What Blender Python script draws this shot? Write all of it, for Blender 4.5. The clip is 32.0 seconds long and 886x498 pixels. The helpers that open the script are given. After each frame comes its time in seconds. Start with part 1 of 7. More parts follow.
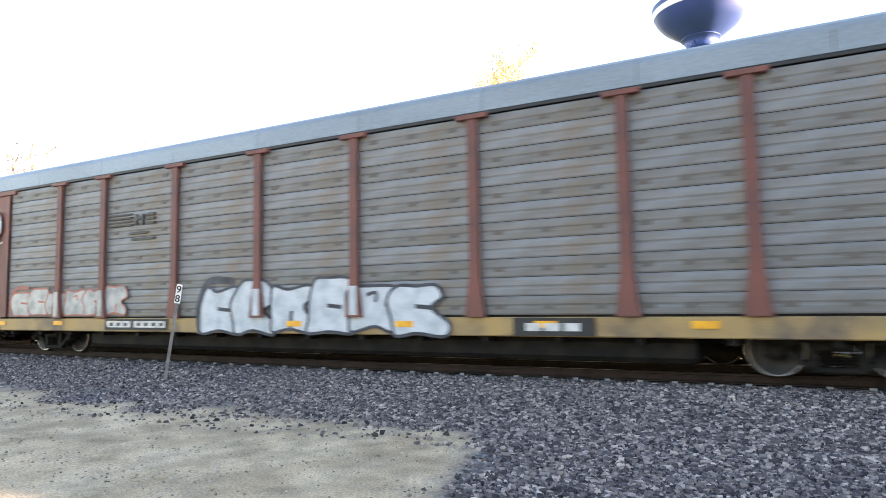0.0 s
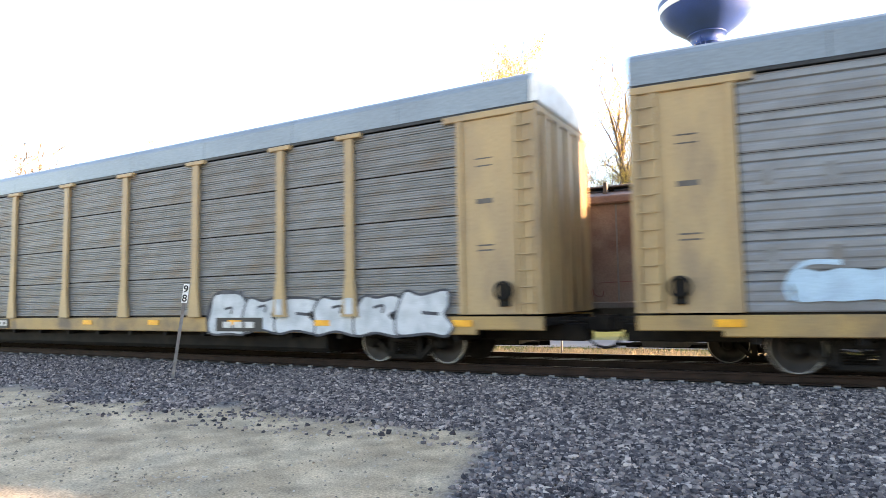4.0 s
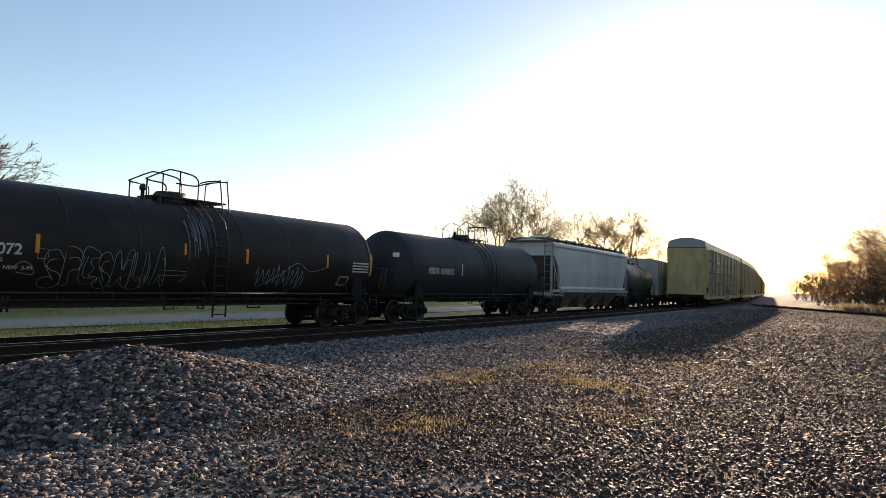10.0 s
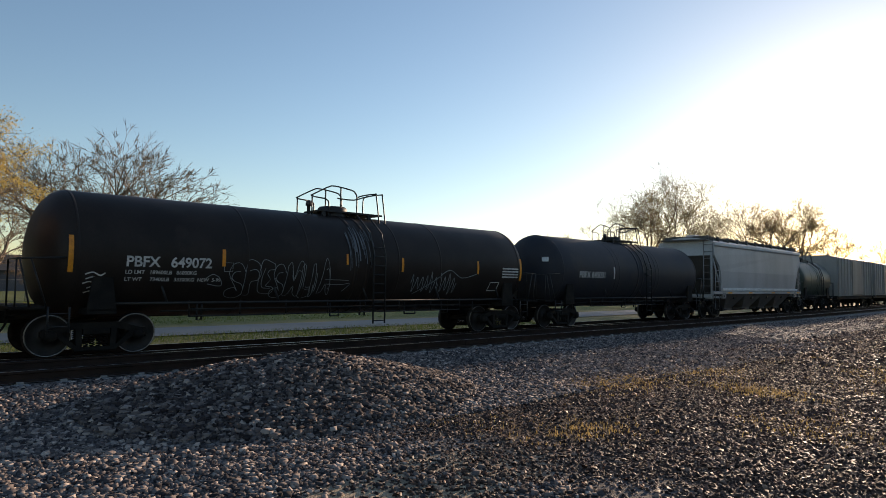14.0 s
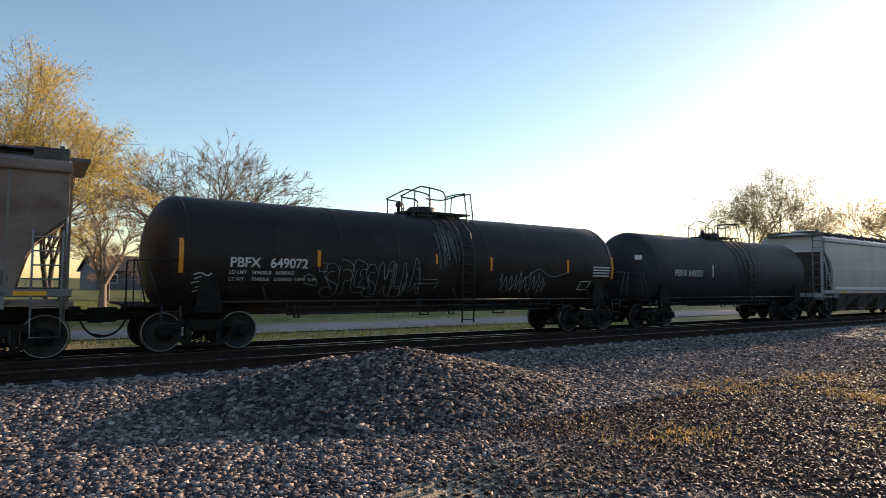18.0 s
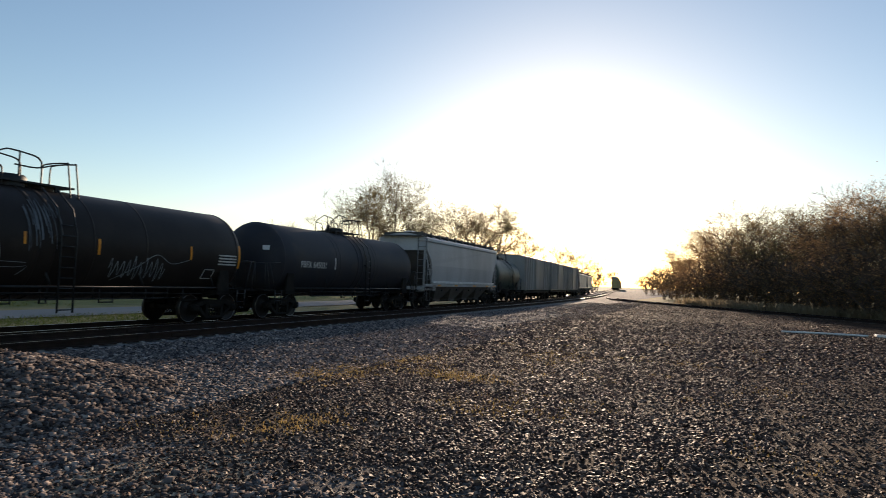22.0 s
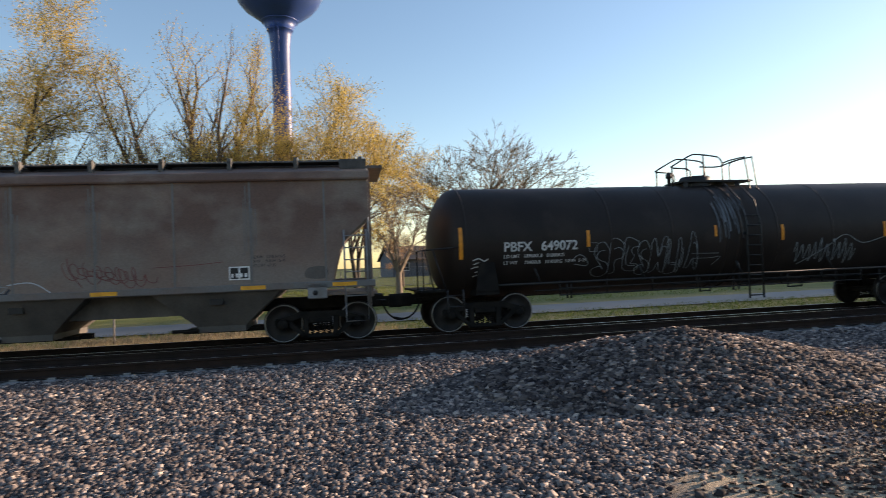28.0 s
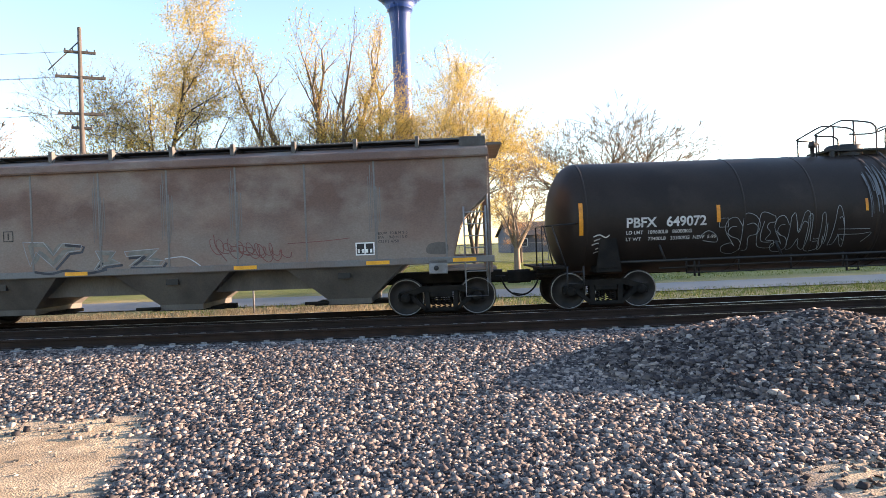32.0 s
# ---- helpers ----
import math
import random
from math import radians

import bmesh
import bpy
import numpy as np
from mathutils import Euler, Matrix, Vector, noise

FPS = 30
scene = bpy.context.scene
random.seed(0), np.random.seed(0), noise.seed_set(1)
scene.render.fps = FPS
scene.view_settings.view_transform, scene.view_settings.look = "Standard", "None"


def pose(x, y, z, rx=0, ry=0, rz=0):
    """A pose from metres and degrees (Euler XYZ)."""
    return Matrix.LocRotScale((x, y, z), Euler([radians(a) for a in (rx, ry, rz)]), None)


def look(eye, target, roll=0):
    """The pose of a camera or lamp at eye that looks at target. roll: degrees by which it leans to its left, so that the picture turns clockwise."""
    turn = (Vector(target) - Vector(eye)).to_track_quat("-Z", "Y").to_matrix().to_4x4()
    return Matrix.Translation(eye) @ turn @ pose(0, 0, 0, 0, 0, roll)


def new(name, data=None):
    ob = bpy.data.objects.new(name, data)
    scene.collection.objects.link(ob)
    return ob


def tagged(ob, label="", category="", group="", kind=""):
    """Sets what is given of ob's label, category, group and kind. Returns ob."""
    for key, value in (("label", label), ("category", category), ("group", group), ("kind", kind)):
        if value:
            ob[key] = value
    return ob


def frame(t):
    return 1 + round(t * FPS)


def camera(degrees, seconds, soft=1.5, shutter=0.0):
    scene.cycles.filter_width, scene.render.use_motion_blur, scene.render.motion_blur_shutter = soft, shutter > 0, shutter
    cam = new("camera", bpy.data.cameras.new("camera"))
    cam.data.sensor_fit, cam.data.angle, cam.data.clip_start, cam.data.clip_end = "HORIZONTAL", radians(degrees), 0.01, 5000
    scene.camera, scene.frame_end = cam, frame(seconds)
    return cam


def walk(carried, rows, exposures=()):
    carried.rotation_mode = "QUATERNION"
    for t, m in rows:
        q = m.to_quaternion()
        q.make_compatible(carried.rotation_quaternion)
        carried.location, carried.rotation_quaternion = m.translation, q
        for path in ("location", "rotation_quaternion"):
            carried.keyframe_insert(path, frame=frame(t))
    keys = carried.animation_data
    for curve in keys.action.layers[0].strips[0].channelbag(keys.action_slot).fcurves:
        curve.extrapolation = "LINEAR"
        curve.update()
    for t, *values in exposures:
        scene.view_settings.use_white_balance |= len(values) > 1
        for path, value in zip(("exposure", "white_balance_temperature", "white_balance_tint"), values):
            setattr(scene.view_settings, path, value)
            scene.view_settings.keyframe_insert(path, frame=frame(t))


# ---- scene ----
# camera: held by hand on one spot, with small steps as it turns
cam = camera(68.95, 32.0, soft=0.8, shutter=0.2)
EYE = 1.67
PATH = [
    (0.0, pose(-0.433, -0.742, 1.563, 94.65, 0.91, 24.44)),
    (0.5, pose(-0.426, -0.735, 1.566, 94.63, 1.10, 24.36)),
    (1.0, pose(-0.427, -0.728, 1.572, 94.58, 1.20, 24.20)),
    (1.5, pose(-0.423, -0.747, 1.572, 94.61, 1.34, 24.14)),
    (2.0, pose(-0.431, -0.758, 1.583, 94.52, 1.06, 24.13)),
    (2.5, pose(-0.430, -0.764, 1.581, 94.52, 1.09, 24.23)),
    (3.0, pose(-0.429, -0.764, 1.586, 94.49, 1.16, 24.49)),
    (3.5, pose(-0.430, -0.755, 1.584, 94.49, 1.08, 24.79)),
    (5.5, pose(-0.450, -0.775, 1.584, 94.27, 0.94, 26.22)),
    (6.0, pose(-0.466, -0.804, 1.590, 94.24, 1.21, 29.32)),
    (6.5, pose(-0.458, -0.816, 1.587, 94.23, 1.13, 31.09)),
    (7.0, pose(-0.464, -0.798, 1.568, 94.23, 0.47, 31.31)),
    (7.5, pose(-0.376, -0.589, 1.537, 94.28, -0.86, 17.97)),
    (8.0, pose(-0.203, -0.365, 1.567, 94.54, -1.78, -4.65)),
    (8.5, pose(-0.239, -0.301, 1.622, 95.00, -2.25, -29.90)),
    (9.0, pose(-0.052, -0.290, 1.648, 92.71, -1.58, -48.26)),
    (9.5, pose(0.088, -0.275, 1.677, 92.95, -1.48, -56.34)),
    (10.0, pose(0.099, -0.297, 1.677, 92.95, -1.78, -56.09)),
    (10.5, pose(0.067, -0.310, 1.678, 92.88, -1.22, -55.38)),
    (11.0, pose(0.060, -0.281, 1.685, 92.79, -1.26, -54.75)),
    (11.5, pose(0.032, -0.295, 1.688, 92.85, -1.34, -54.02)),
    (12.0, pose(0.009, -0.296, 1.687, 92.85, -1.11, -52.14)),
    (12.5, pose(0.000, -0.230, 1.693, 92.93, -1.03, -49.94)),
    (13.0, pose(-0.043, -0.276, 1.687, 92.98, -1.06, -47.17)),
    (13.5, pose(-0.056, -0.270, 1.680, 93.06, -0.83, -44.86)),
    (15.5, pose(-0.068, -0.247, 1.698, 93.08, -0.73, -39.73)),
    (16.0, pose(-0.101, -0.278, 1.691, 93.13, -0.55, -38.24)),
    (16.5, pose(-0.133, -0.290, 1.695, 93.13, -0.24, -35.12)),
    (17.0, pose(-0.135, -0.284, 1.689, 93.04, -0.29, -32.39)),
    (17.5, pose(-0.131, -0.257, 1.693, 92.92, -0.50, -32.44)),
    (18.0, pose(-0.079, -0.278, 1.691, 92.91, -0.60, -35.31)),
    (18.5, pose(-0.059, -0.281, 1.691, 92.86, -0.94, -40.62)),
    (19.0, pose(-0.011, -0.255, 1.680, 92.81, -1.25, -45.41)),
    (19.5, pose(-0.027, -0.242, 1.686, 92.69, -0.96, -44.58)),
    (20.0, pose(-0.035, -0.230, 1.690, 92.62, -1.23, -44.34)),
    (20.5, pose(-0.048, -0.245, 1.694, 92.57, -1.29, -44.99)),
    (21.0, pose(-0.027, -0.257, 1.697, 92.57, -1.38, -48.32)),
    (21.5, pose(0.045, -0.268, 1.701, 92.67, -2.48, -59.00)),
    (22.0, pose(0.126, -0.234, 1.698, 92.79, -2.18, -67.36)),
    (22.5, pose(0.194, -0.202, 1.683, 92.86, -2.19, -72.92)),
    (23.0, pose(0.211, -0.220, 1.681, 92.76, -1.84, -73.20)),
    (23.5, pose(0.202, -0.237, 1.675, 92.69, -1.29, -72.69)),
    (24.0, pose(0.188, -0.244, 1.684, 92.59, -1.10, -72.39)),
    (24.5, pose(0.140, -0.244, 1.688, 92.41, -0.93, -67.18)),
    (26.5, pose(-0.120, -0.314, 1.742, 91.96, 0.59, -40.42)),
    (27.0, pose(-0.088, -0.392, 1.748, 91.42, 0.63, -29.08)),
    (27.5, pose(-0.095, -0.384, 1.743, 91.37, 0.94, -21.31)),
    (28.0, pose(-0.110, -0.428, 1.737, 91.38, 2.30, -11.53)),
    (28.5, pose(-0.104, -0.501, 1.728, 90.69, 2.23, -2.53)),
    (29.0, pose(-0.123, -0.500, 1.734, 90.44, 1.77, -2.51)),
    (29.5, pose(-0.218, -0.496, 1.738, 90.32, 2.19, -1.84)),
    (30.0, pose(-0.197, -0.531, 1.747, 90.12, 0.98, -1.32)),
    (30.5, pose(-0.177, -0.509, 1.749, 89.71, 0.70, -3.77)),
    (31.0, pose(-0.172, -0.508, 1.745, 89.58, 1.38, -3.97)),
    (31.5, pose(-0.161, -0.507, 1.752, 89.52, 1.82, -2.66)),
    (32.0, pose(-0.153, -0.534, 1.752, 89.62, 2.17, -1.10)),
]
EXPOSURES = [(0, 3.3, 8000, 24), (3.5, 3.22, 7900, 24), (6.0, 3.0, 7750, 23), (6.8, 2.65, 7550, 23), (7.6, 2.5, 7500, 22), (8.6, 2.25, 7450, 20), (9.2, 2.1, 7350, 19), (10.0, 1.05, 7150, 17), (13.5, 0.62, 6800, 14), (15.5, 0.75, 6850, 14), (17.0, 0.9, 6850, 14), (18.0, 1.1, 7000, 15), (18.5, 1.05, 7100, 15), (20.5, 1.0, 7100, 15), (21.5, 0.65, 6850, 14), (23.0, 0.22, 6650, 13), (24.5, 0.1, 6500, 13), (26.5, 0.35, 6650, 14), (28.0, 1.25, 6950, 17), (29.0, 1.95, 7200, 19), (30.0, 2.3, 7100, 20), (32, 2.36, 7080, 20)]
walk(cam, PATH, EXPOSURES)

# ---- daylight: a low evening sun almost along the tracks ----
SUN_AZ, SUN_EL = radians(78.2), radians(8.5)      # clockwise from +Y
world = bpy.data.worlds.new("evening_sky")
scene.world = world
world.use_nodes = True
wn = world.node_tree
sky = wn.nodes.new("ShaderNodeTexSky")
sky.sky_type = "NISHITA"
sky.sun_disc = False
sky.sun_elevation, sky.sun_rotation = SUN_EL, SUN_AZ
sky.altitude, sky.air_density, sky.dust_density, sky.ozone_density = 200, 1.0, 0.4, 2.1
wn.links.new(sky.outputs[0], wn.nodes["Background"].inputs[0])
wn.nodes["Background"].inputs[1].default_value = 0.13
sun_data = bpy.data.lights.new("sun", "SUN")
sun_data.energy, sun_data.angle, sun_data.color = 5.0, radians(0.8), (1.0, 0.79, 0.58)
sun = new("sun", sun_data)
sun_dir = Vector((math.sin(SUN_AZ) * math.cos(SUN_EL), math.cos(SUN_AZ) * math.cos(SUN_EL), math.sin(SUN_EL)))
sun.matrix_world = look(sun_dir * 60, (0, 0, 0))

# ---- plan, in metres: x along the tracks, y away from the camera, z = 0 at the top of the far rails ----
NEAR_Y, NEAR_Z = 12.72, 0.2
FAR_Y, FAR_Z = 16.58, 0.0
GAUGE = 0.75


def bend(x):
    """How far both tracks have swung away from their straight middle, towards either end."""
    if x < -12:
        return 0.6 + 0.08 * (-12 - x)
    if x < 3:
        return 0.002667 * (3 - x) ** 2
    if x < 15:
        return 0.0
    return (x - 15) ** 2 / 1900 if x < 131 else 7.08 + 0.122 * (x - 131)


def on_track(x, y, z):
    """The pose of a car on a track that runs at y before the curve."""
    slope = (bend(x + 5) - bend(x - 5)) / 10
    return pose(x, y + bend(x), z, 0, 0, math.degrees(math.atan(slope)))

# ---- materials ----
MATS = {}


def mat(name, col, col2=None, rough=0.6, metal=0.0, scale=4.0, fine=60.0, stretch=(1, 1, 1), bump=0.15, mix=(0.4, 0.65), spec=0.4, col3=None, scale3=1.0, mix3=(0.5, 0.7), rand=0.0, high=None):
    """A surface with two scales of variation, in object space."""
    if name in MATS:
        return MATS[name]
    m = bpy.data.materials.new(name)
    m.use_nodes = True
    nt = m.node_tree
    b = nt.nodes["Principled BSDF"]
    b.inputs["Roughness"].default_value, b.inputs["Metallic"].default_value = rough, metal
    b.inputs["Specular IOR Level"].default_value = spec
    co = nt.nodes.new("ShaderNodeTexCoord")
    mp = nt.nodes.new("ShaderNodeMapping")
    mp.inputs["Scale"].default_value = stretch
    nt.links.new(co.outputs["Object"], mp.inputs[0])

    def noise_tex(s, det=5.0):
        n = nt.nodes.new("ShaderNodeTexNoise")
        n.inputs["Scale"].default_value, n.inputs["Detail"].default_value = s, det
        nt.links.new(mp.outputs[0], n.inputs["Vector"])
        return n

    def ramp(src, lo, hi):
        r = nt.nodes.new("ShaderNodeMapRange")
        r.inputs["From Min"].default_value, r.inputs["From Max"].default_value = lo, hi
        nt.links.new(src, r.inputs["Value"])
        return r.outputs[0]

    def blend(fac, a, c2):
        x = nt.nodes.new("ShaderNodeMix")
        x.data_type = "RGBA"
        nt.links.new(fac, x.inputs[0])
        if isinstance(a, tuple):
            x.inputs[6].default_value = (*a, 1)
        else:
            nt.links.new(a, x.inputs[6])
        x.inputs[7].default_value = (*c2, 1)
        return x.outputs[2]
    out = blend(ramp(noise_tex(scale).outputs[0], *mix), tuple(col), tuple(col2 or [c * 0.7 for c in col]))
    if col3:
        f3 = ramp(noise_tex(scale3, 7).outputs[0], *mix3)
        if high:
            # the stain lies in the upper part, between two heights
            sx = nt.nodes.new("ShaderNodeSeparateXYZ")
            nt.links.new(co.outputs["Object"], sx.inputs[0])
            mu = nt.nodes.new("ShaderNodeMath")
            mu.operation = "MULTIPLY"
            nt.links.new(f3, mu.inputs[0])
            nt.links.new(ramp(sx.outputs["Z"], *high), mu.inputs[1])
            f3 = mu.outputs[0]
        out = blend(f3, out, tuple(col3))
    fn = noise_tex(fine, 3)
    hs = nt.nodes.new("ShaderNodeHueSaturation")
    nt.links.new(out, hs.inputs["Color"])
    val = ramp(fn.outputs[0], 0.2, 0.8)
    ma = nt.nodes.new("ShaderNodeMath")
    ma.operation = "MULTIPLY_ADD"
    ma.inputs[1].default_value, ma.inputs[2].default_value = 0.36, 0.82
    nt.links.new(val, ma.inputs[0])
    last = ma.outputs[0]
    if rand:
        oi = nt.nodes.new("ShaderNodeObjectInfo")
        m2 = nt.nodes.new("ShaderNodeMath")
        m2.operation = "MULTIPLY_ADD"
        m2.inputs[1].default_value = rand
        nt.links.new(oi.outputs["Random"], m2.inputs[0])
        nt.links.new(last, m2.inputs[2])
        last = m2.outputs[0]
    nt.links.new(last, hs.inputs["Value"])
    nt.links.new(hs.outputs[0], b.inputs["Base Color"])
    if bump:
        bp = nt.nodes.new("ShaderNodeBump")
        bp.inputs["Strength"].default_value, bp.inputs["Distance"].default_value = bump, 0.02
        nt.links.new(fn.outputs[0], bp.inputs["Height"])
        nt.links.new(bp.outputs[0], b.inputs["Normal"])
    MATS[name] = m
    return m


def glow_leaf(name, col, col2):
    """Thin leaves: diffuse with light passing through, tone varying leaf by leaf."""
    m = bpy.data.materials.new(name)
    m.use_nodes = True
    nt = m.node_tree
    for n in list(nt.nodes):
        if n.type != "OUTPUT_MATERIAL":
            nt.nodes.remove(n)
    geo = nt.nodes.new("ShaderNodeNewGeometry")
    x = nt.nodes.new("ShaderNodeMix")
    x.data_type = "RGBA"
    x.inputs[6].default_value, x.inputs[7].default_value = (*col, 1), (*col2, 1)
    nt.links.new(geo.outputs["Random Per Island"], x.inputs[0])
    d, t, a = nt.nodes.new("ShaderNodeBsdfDiffuse"), nt.nodes.new("ShaderNodeBsdfTranslucent"), nt.nodes.new("ShaderNodeMixShader")
    a.inputs[0].default_value = 0.52
    nt.links.new(x.outputs[2], d.inputs[0])
    nt.links.new(x.outputs[2], t.inputs[0])
    nt.links.new(d.outputs[0], a.inputs[1])
    nt.links.new(t.outputs[0], a.inputs[2])
    nt.links.new(a.outputs[0], nt.nodes["Material Output"].inputs[0])
    return m


GALV = mat("galvanised_sheet", (0.198, 0.204, 0.210), (0.149, 0.150, 0.152), 0.5, 0.25, 1.2, 30, (1, 1, 2.5), 0.1, col3=(0.179, 0.164, 0.148), scale3=0.7, mix3=(0.55, 0.8), rand=0.12)
GALV_D = mat("dark_band_sheet", (0.155, 0.152, 0.147), (0.125, 0.120, 0.113), 0.55, 0.2, 1.5, 30, (1, 1, 2.5), 0.1, col3=(0.133, 0.109, 0.086), scale3=0.8, mix3=(0.5, 0.75), rand=0.1)
GALV_B = mat("weathered_sheet", (0.177, 0.180, 0.183), (0.140, 0.139, 0.134), 0.55, 0.2, 1.5, 30, (1, 1, 2.5), 0.1, col3=(0.156, 0.125, 0.101), scale3=0.8, mix3=(0.5, 0.75), rand=0.12)
ROOF = mat("roof_sheet", (0.205, 0.24, 0.262), (0.168, 0.197, 0.218), 0.45, 0.2, 0.8, 25, (0.4, 1, 1), 0.05)
YELLOW = mat("yellow_paint", (0.390, 0.300, 0.117), (0.312, 0.234, 0.109), 0.5, 0.0, 2.0, 40, (1, 1, 0.4), 0.08, col3=(0.211, 0.156, 0.094), scale3=1.5, mix3=(0.55, 0.75))
TAN = mat("tan_yellow_paint", (0.390, 0.265, 0.129), (0.312, 0.215, 0.117), 0.5, 0.0, 2.0, 40, (1, 1, 0.4), 0.08, col3=(0.211, 0.148, 0.094), scale3=1.5, mix3=(0.55, 0.75))
OXIDE = mat("oxide_red_paint", (0.17, 0.055, 0.04), (0.1, 0.04, 0.034), 0.6, 0.0, 2.0, 40, (1, 1, 0.4), 0.1)
SILL = mat("dirty_orange_sill", (0.36, 0.225, 0.085), (0.27, 0.18, 0.085), 0.6, 0.0, 1.2, 30, (1, 1, 1), 0.1, col3=(0.12, 0.085, 0.06), scale3=0.9, mix3=(0.52, 0.68))
SILL_Y = mat("dirty_yellow_sill", (0.37, 0.28, 0.12), (0.27, 0.2, 0.1), 0.6, 0.0, 1.2, 30, (1, 1, 1), 0.1, col3=(0.14, 0.1, 0.07), scale3=0.9, mix3=(0.52, 0.68))
UNDER = mat("greasy_black_steel", (0.010, 0.009, 0.0085), (0.02, 0.017, 0.014), 0.8, 0.0, 3, 40, (1, 1, 1), 0.2, spec=0.15)
WHEEL = mat("wheel_steel", (0.03, 0.025, 0.023), (0.018, 0.016, 0.015), 0.55, 0.5, 5, 40, (1, 1, 1), 0.1)
BRIGHT = mat("polished_tread", (0.28, 0.27, 0.26), (0.2, 0.19, 0.18), 0.35, 1.0, 5, 40, (1, 1, 1), 0.02)
RAIL = mat("rusty_rail", (0.034, 0.021, 0.016), (0.022, 0.0145, 0.0115), 0.85, 0.0, 3, 50, (1, 1, 1), 0.2, spec=0.15)
TIE = mat("concrete_tie", (0.23, 0.22, 0.21), (0.16, 0.15, 0.145), 0.85, 0, 3, 60, (1, 1, 1), 0.2, rand=0.2)
TIE_WOOD = mat("creosoted_tie", (0.07, 0.055, 0.045), (0.12, 0.1, 0.085), 0.85, 0, 3, 50, (0.4, 3, 3), 0.3, rand=0.2)
ASPHALT = mat("asphalt", (0.07, 0.07, 0.072), (0.1, 0.1, 0.1), 0.85, 0, 0.5, 80, (1, 1, 1), 0.2)
ROADGREY = mat("worn_road", (0.22, 0.21, 0.2), (0.17, 0.165, 0.16), 0.85, 0, 0.3, 60, (1, 1, 1), 0.1)
TANK = mat("black_tank_paint", (0.019, 0.0135, 0.011), (0.028, 0.02, 0.016), 0.5, 0.0, 1.0, 30, (1, 1, 1), 0.04, spec=0.2, col3=(0.05, 0.036, 0.028), scale3=0.9, mix3=(0.6, 0.85))
TANK_B = mat("blue_black_tank_paint", (0.024, 0.025, 0.032), (0.033, 0.03, 0.032), 0.6, 0.0, 1.0, 30, (1, 1, 1), 0.04, spec=0.25, col3=(0.06, 0.045, 0.038), scale3=0.9, mix3=(0.6, 0.85))
GREYHOP = mat("faded_grey_paint", (0.205, 0.165, 0.138), (0.2, 0.13, 0.1), 0.65, 0, 0.7, 30, (0.8, 1, 1.2), 0.05, col3=(0.129, 0.077, 0.060), scale3=1.1, mix3=(0.38, 0.58), high=(1.7, 2.9))
BLUESEAM = mat("blue_grey_primer", (0.15, 0.15, 0.145), (0.155, 0.122, 0.105), 0.65, 0, 0.8, 30, (1, 1, 0.5), 0.05)
# dirty steel; its dark tone also paints shade onto the end slope sheets
CHUTE = mat("dirty_shaded_steel", (0.12, 0.105, 0.09), (0.075, 0.065, 0.058), 0.75, 0, 1.2, 30, (1, 1, 0.5), 0.08)
BROWNHOP = mat("rusty_brown_paint", (0.224, 0.129, 0.095), (0.163, 0.103, 0.082), 0.7, 0, 0.6, 30, (1, 1, 0.3), 0.06, col3=(0.284, 0.224, 0.189), scale3=0.6, mix3=(0.55, 0.75))
WHITEHOP = mat("pale_blue_white_paint", (0.39, 0.475, 0.48), (0.345, 0.415, 0.415), 0.5, 0, 0.6, 30, (1, 1, 0.3), 0.04, col3=(0.361, 0.361, 0.344), scale3=0.8, mix3=(0.62, 0.9))
LIGHTHOP = mat("light_grey_paint", (0.45, 0.45, 0.45), (0.36, 0.355, 0.35), 0.5, 0, 0.6, 30, (1, 1, 0.3), 0.04)
BOXCAR = mat("boxcar_grey_paint", (0.3, 0.29, 0.27), (0.22, 0.2, 0.18), 0.6, 0, 0.5, 30, (1, 1, 0.3), 0.05)
DARKGREEN = mat("dark_green_paint", (0.05, 0.07, 0.05), (0.035, 0.045, 0.035), 0.5, 0, 0.6, 30, (1, 1, 1), 0.05)
WALKGRID = mat("galvanised_walkway", (0.12, 0.115, 0.11), (0.07, 0.065, 0.06), 0.6, 0.4, 2, 50, (1, 1, 1), 0.1)
LADDER = mat("grab_iron_paint", (0.24, 0.24, 0.245), (0.16, 0.15, 0.14), 0.55, 0.1, 3, 40, (1, 1, 1), 0.05)
BLACK = mat("black_paint", (0.012, 0.012, 0.013), (0.02, 0.02, 0.02), 0.55, 0, 3, 40, (1, 1, 1), 0.03)
WHITE = mat("white_paint", (0.75, 0.75, 0.73), (0.62, 0.61, 0.58), 0.55, 0, 4, 40, (1, 1, 1), 0.03)
INK = mat("faded_white_lettering", (0.55, 0.54, 0.52), (0.4, 0.39, 0.37), 0.6, 0, 8, 60, (1, 1, 1), 0.0)
ORANGE = mat("orange_reflective_tape", (0.75, 0.28, 0.02), (0.6, 0.2, 0.02), 0.4, 0, 6, 40, (1, 1, 1), 0.0)
AMBER = mat("yellow_reflective_tape", (0.82, 0.37, 0.02), (0.66, 0.28, 0.02), 0.4, 0, 6, 40, (1, 1, 1), 0.0)
SPRAY_W = mat("white_spray_paint", (0.48, 0.51, 0.53), (0.34, 0.37, 0.39), 0.6, 0, 3, 40, (1, 1, 1), 0.0)
SPRAY_S = mat("silver_spray_paint", (0.3, 0.31, 0.32), (0.18, 0.19, 0.2), 0.45, 0.2, 3, 40, (1, 1, 1), 0.0)
SPRAY_K = mat("black_spray_paint", (0.02, 0.022, 0.03), (0.05, 0.055, 0.07), 0.6, 0, 3, 40, (1, 1, 1), 0.0)
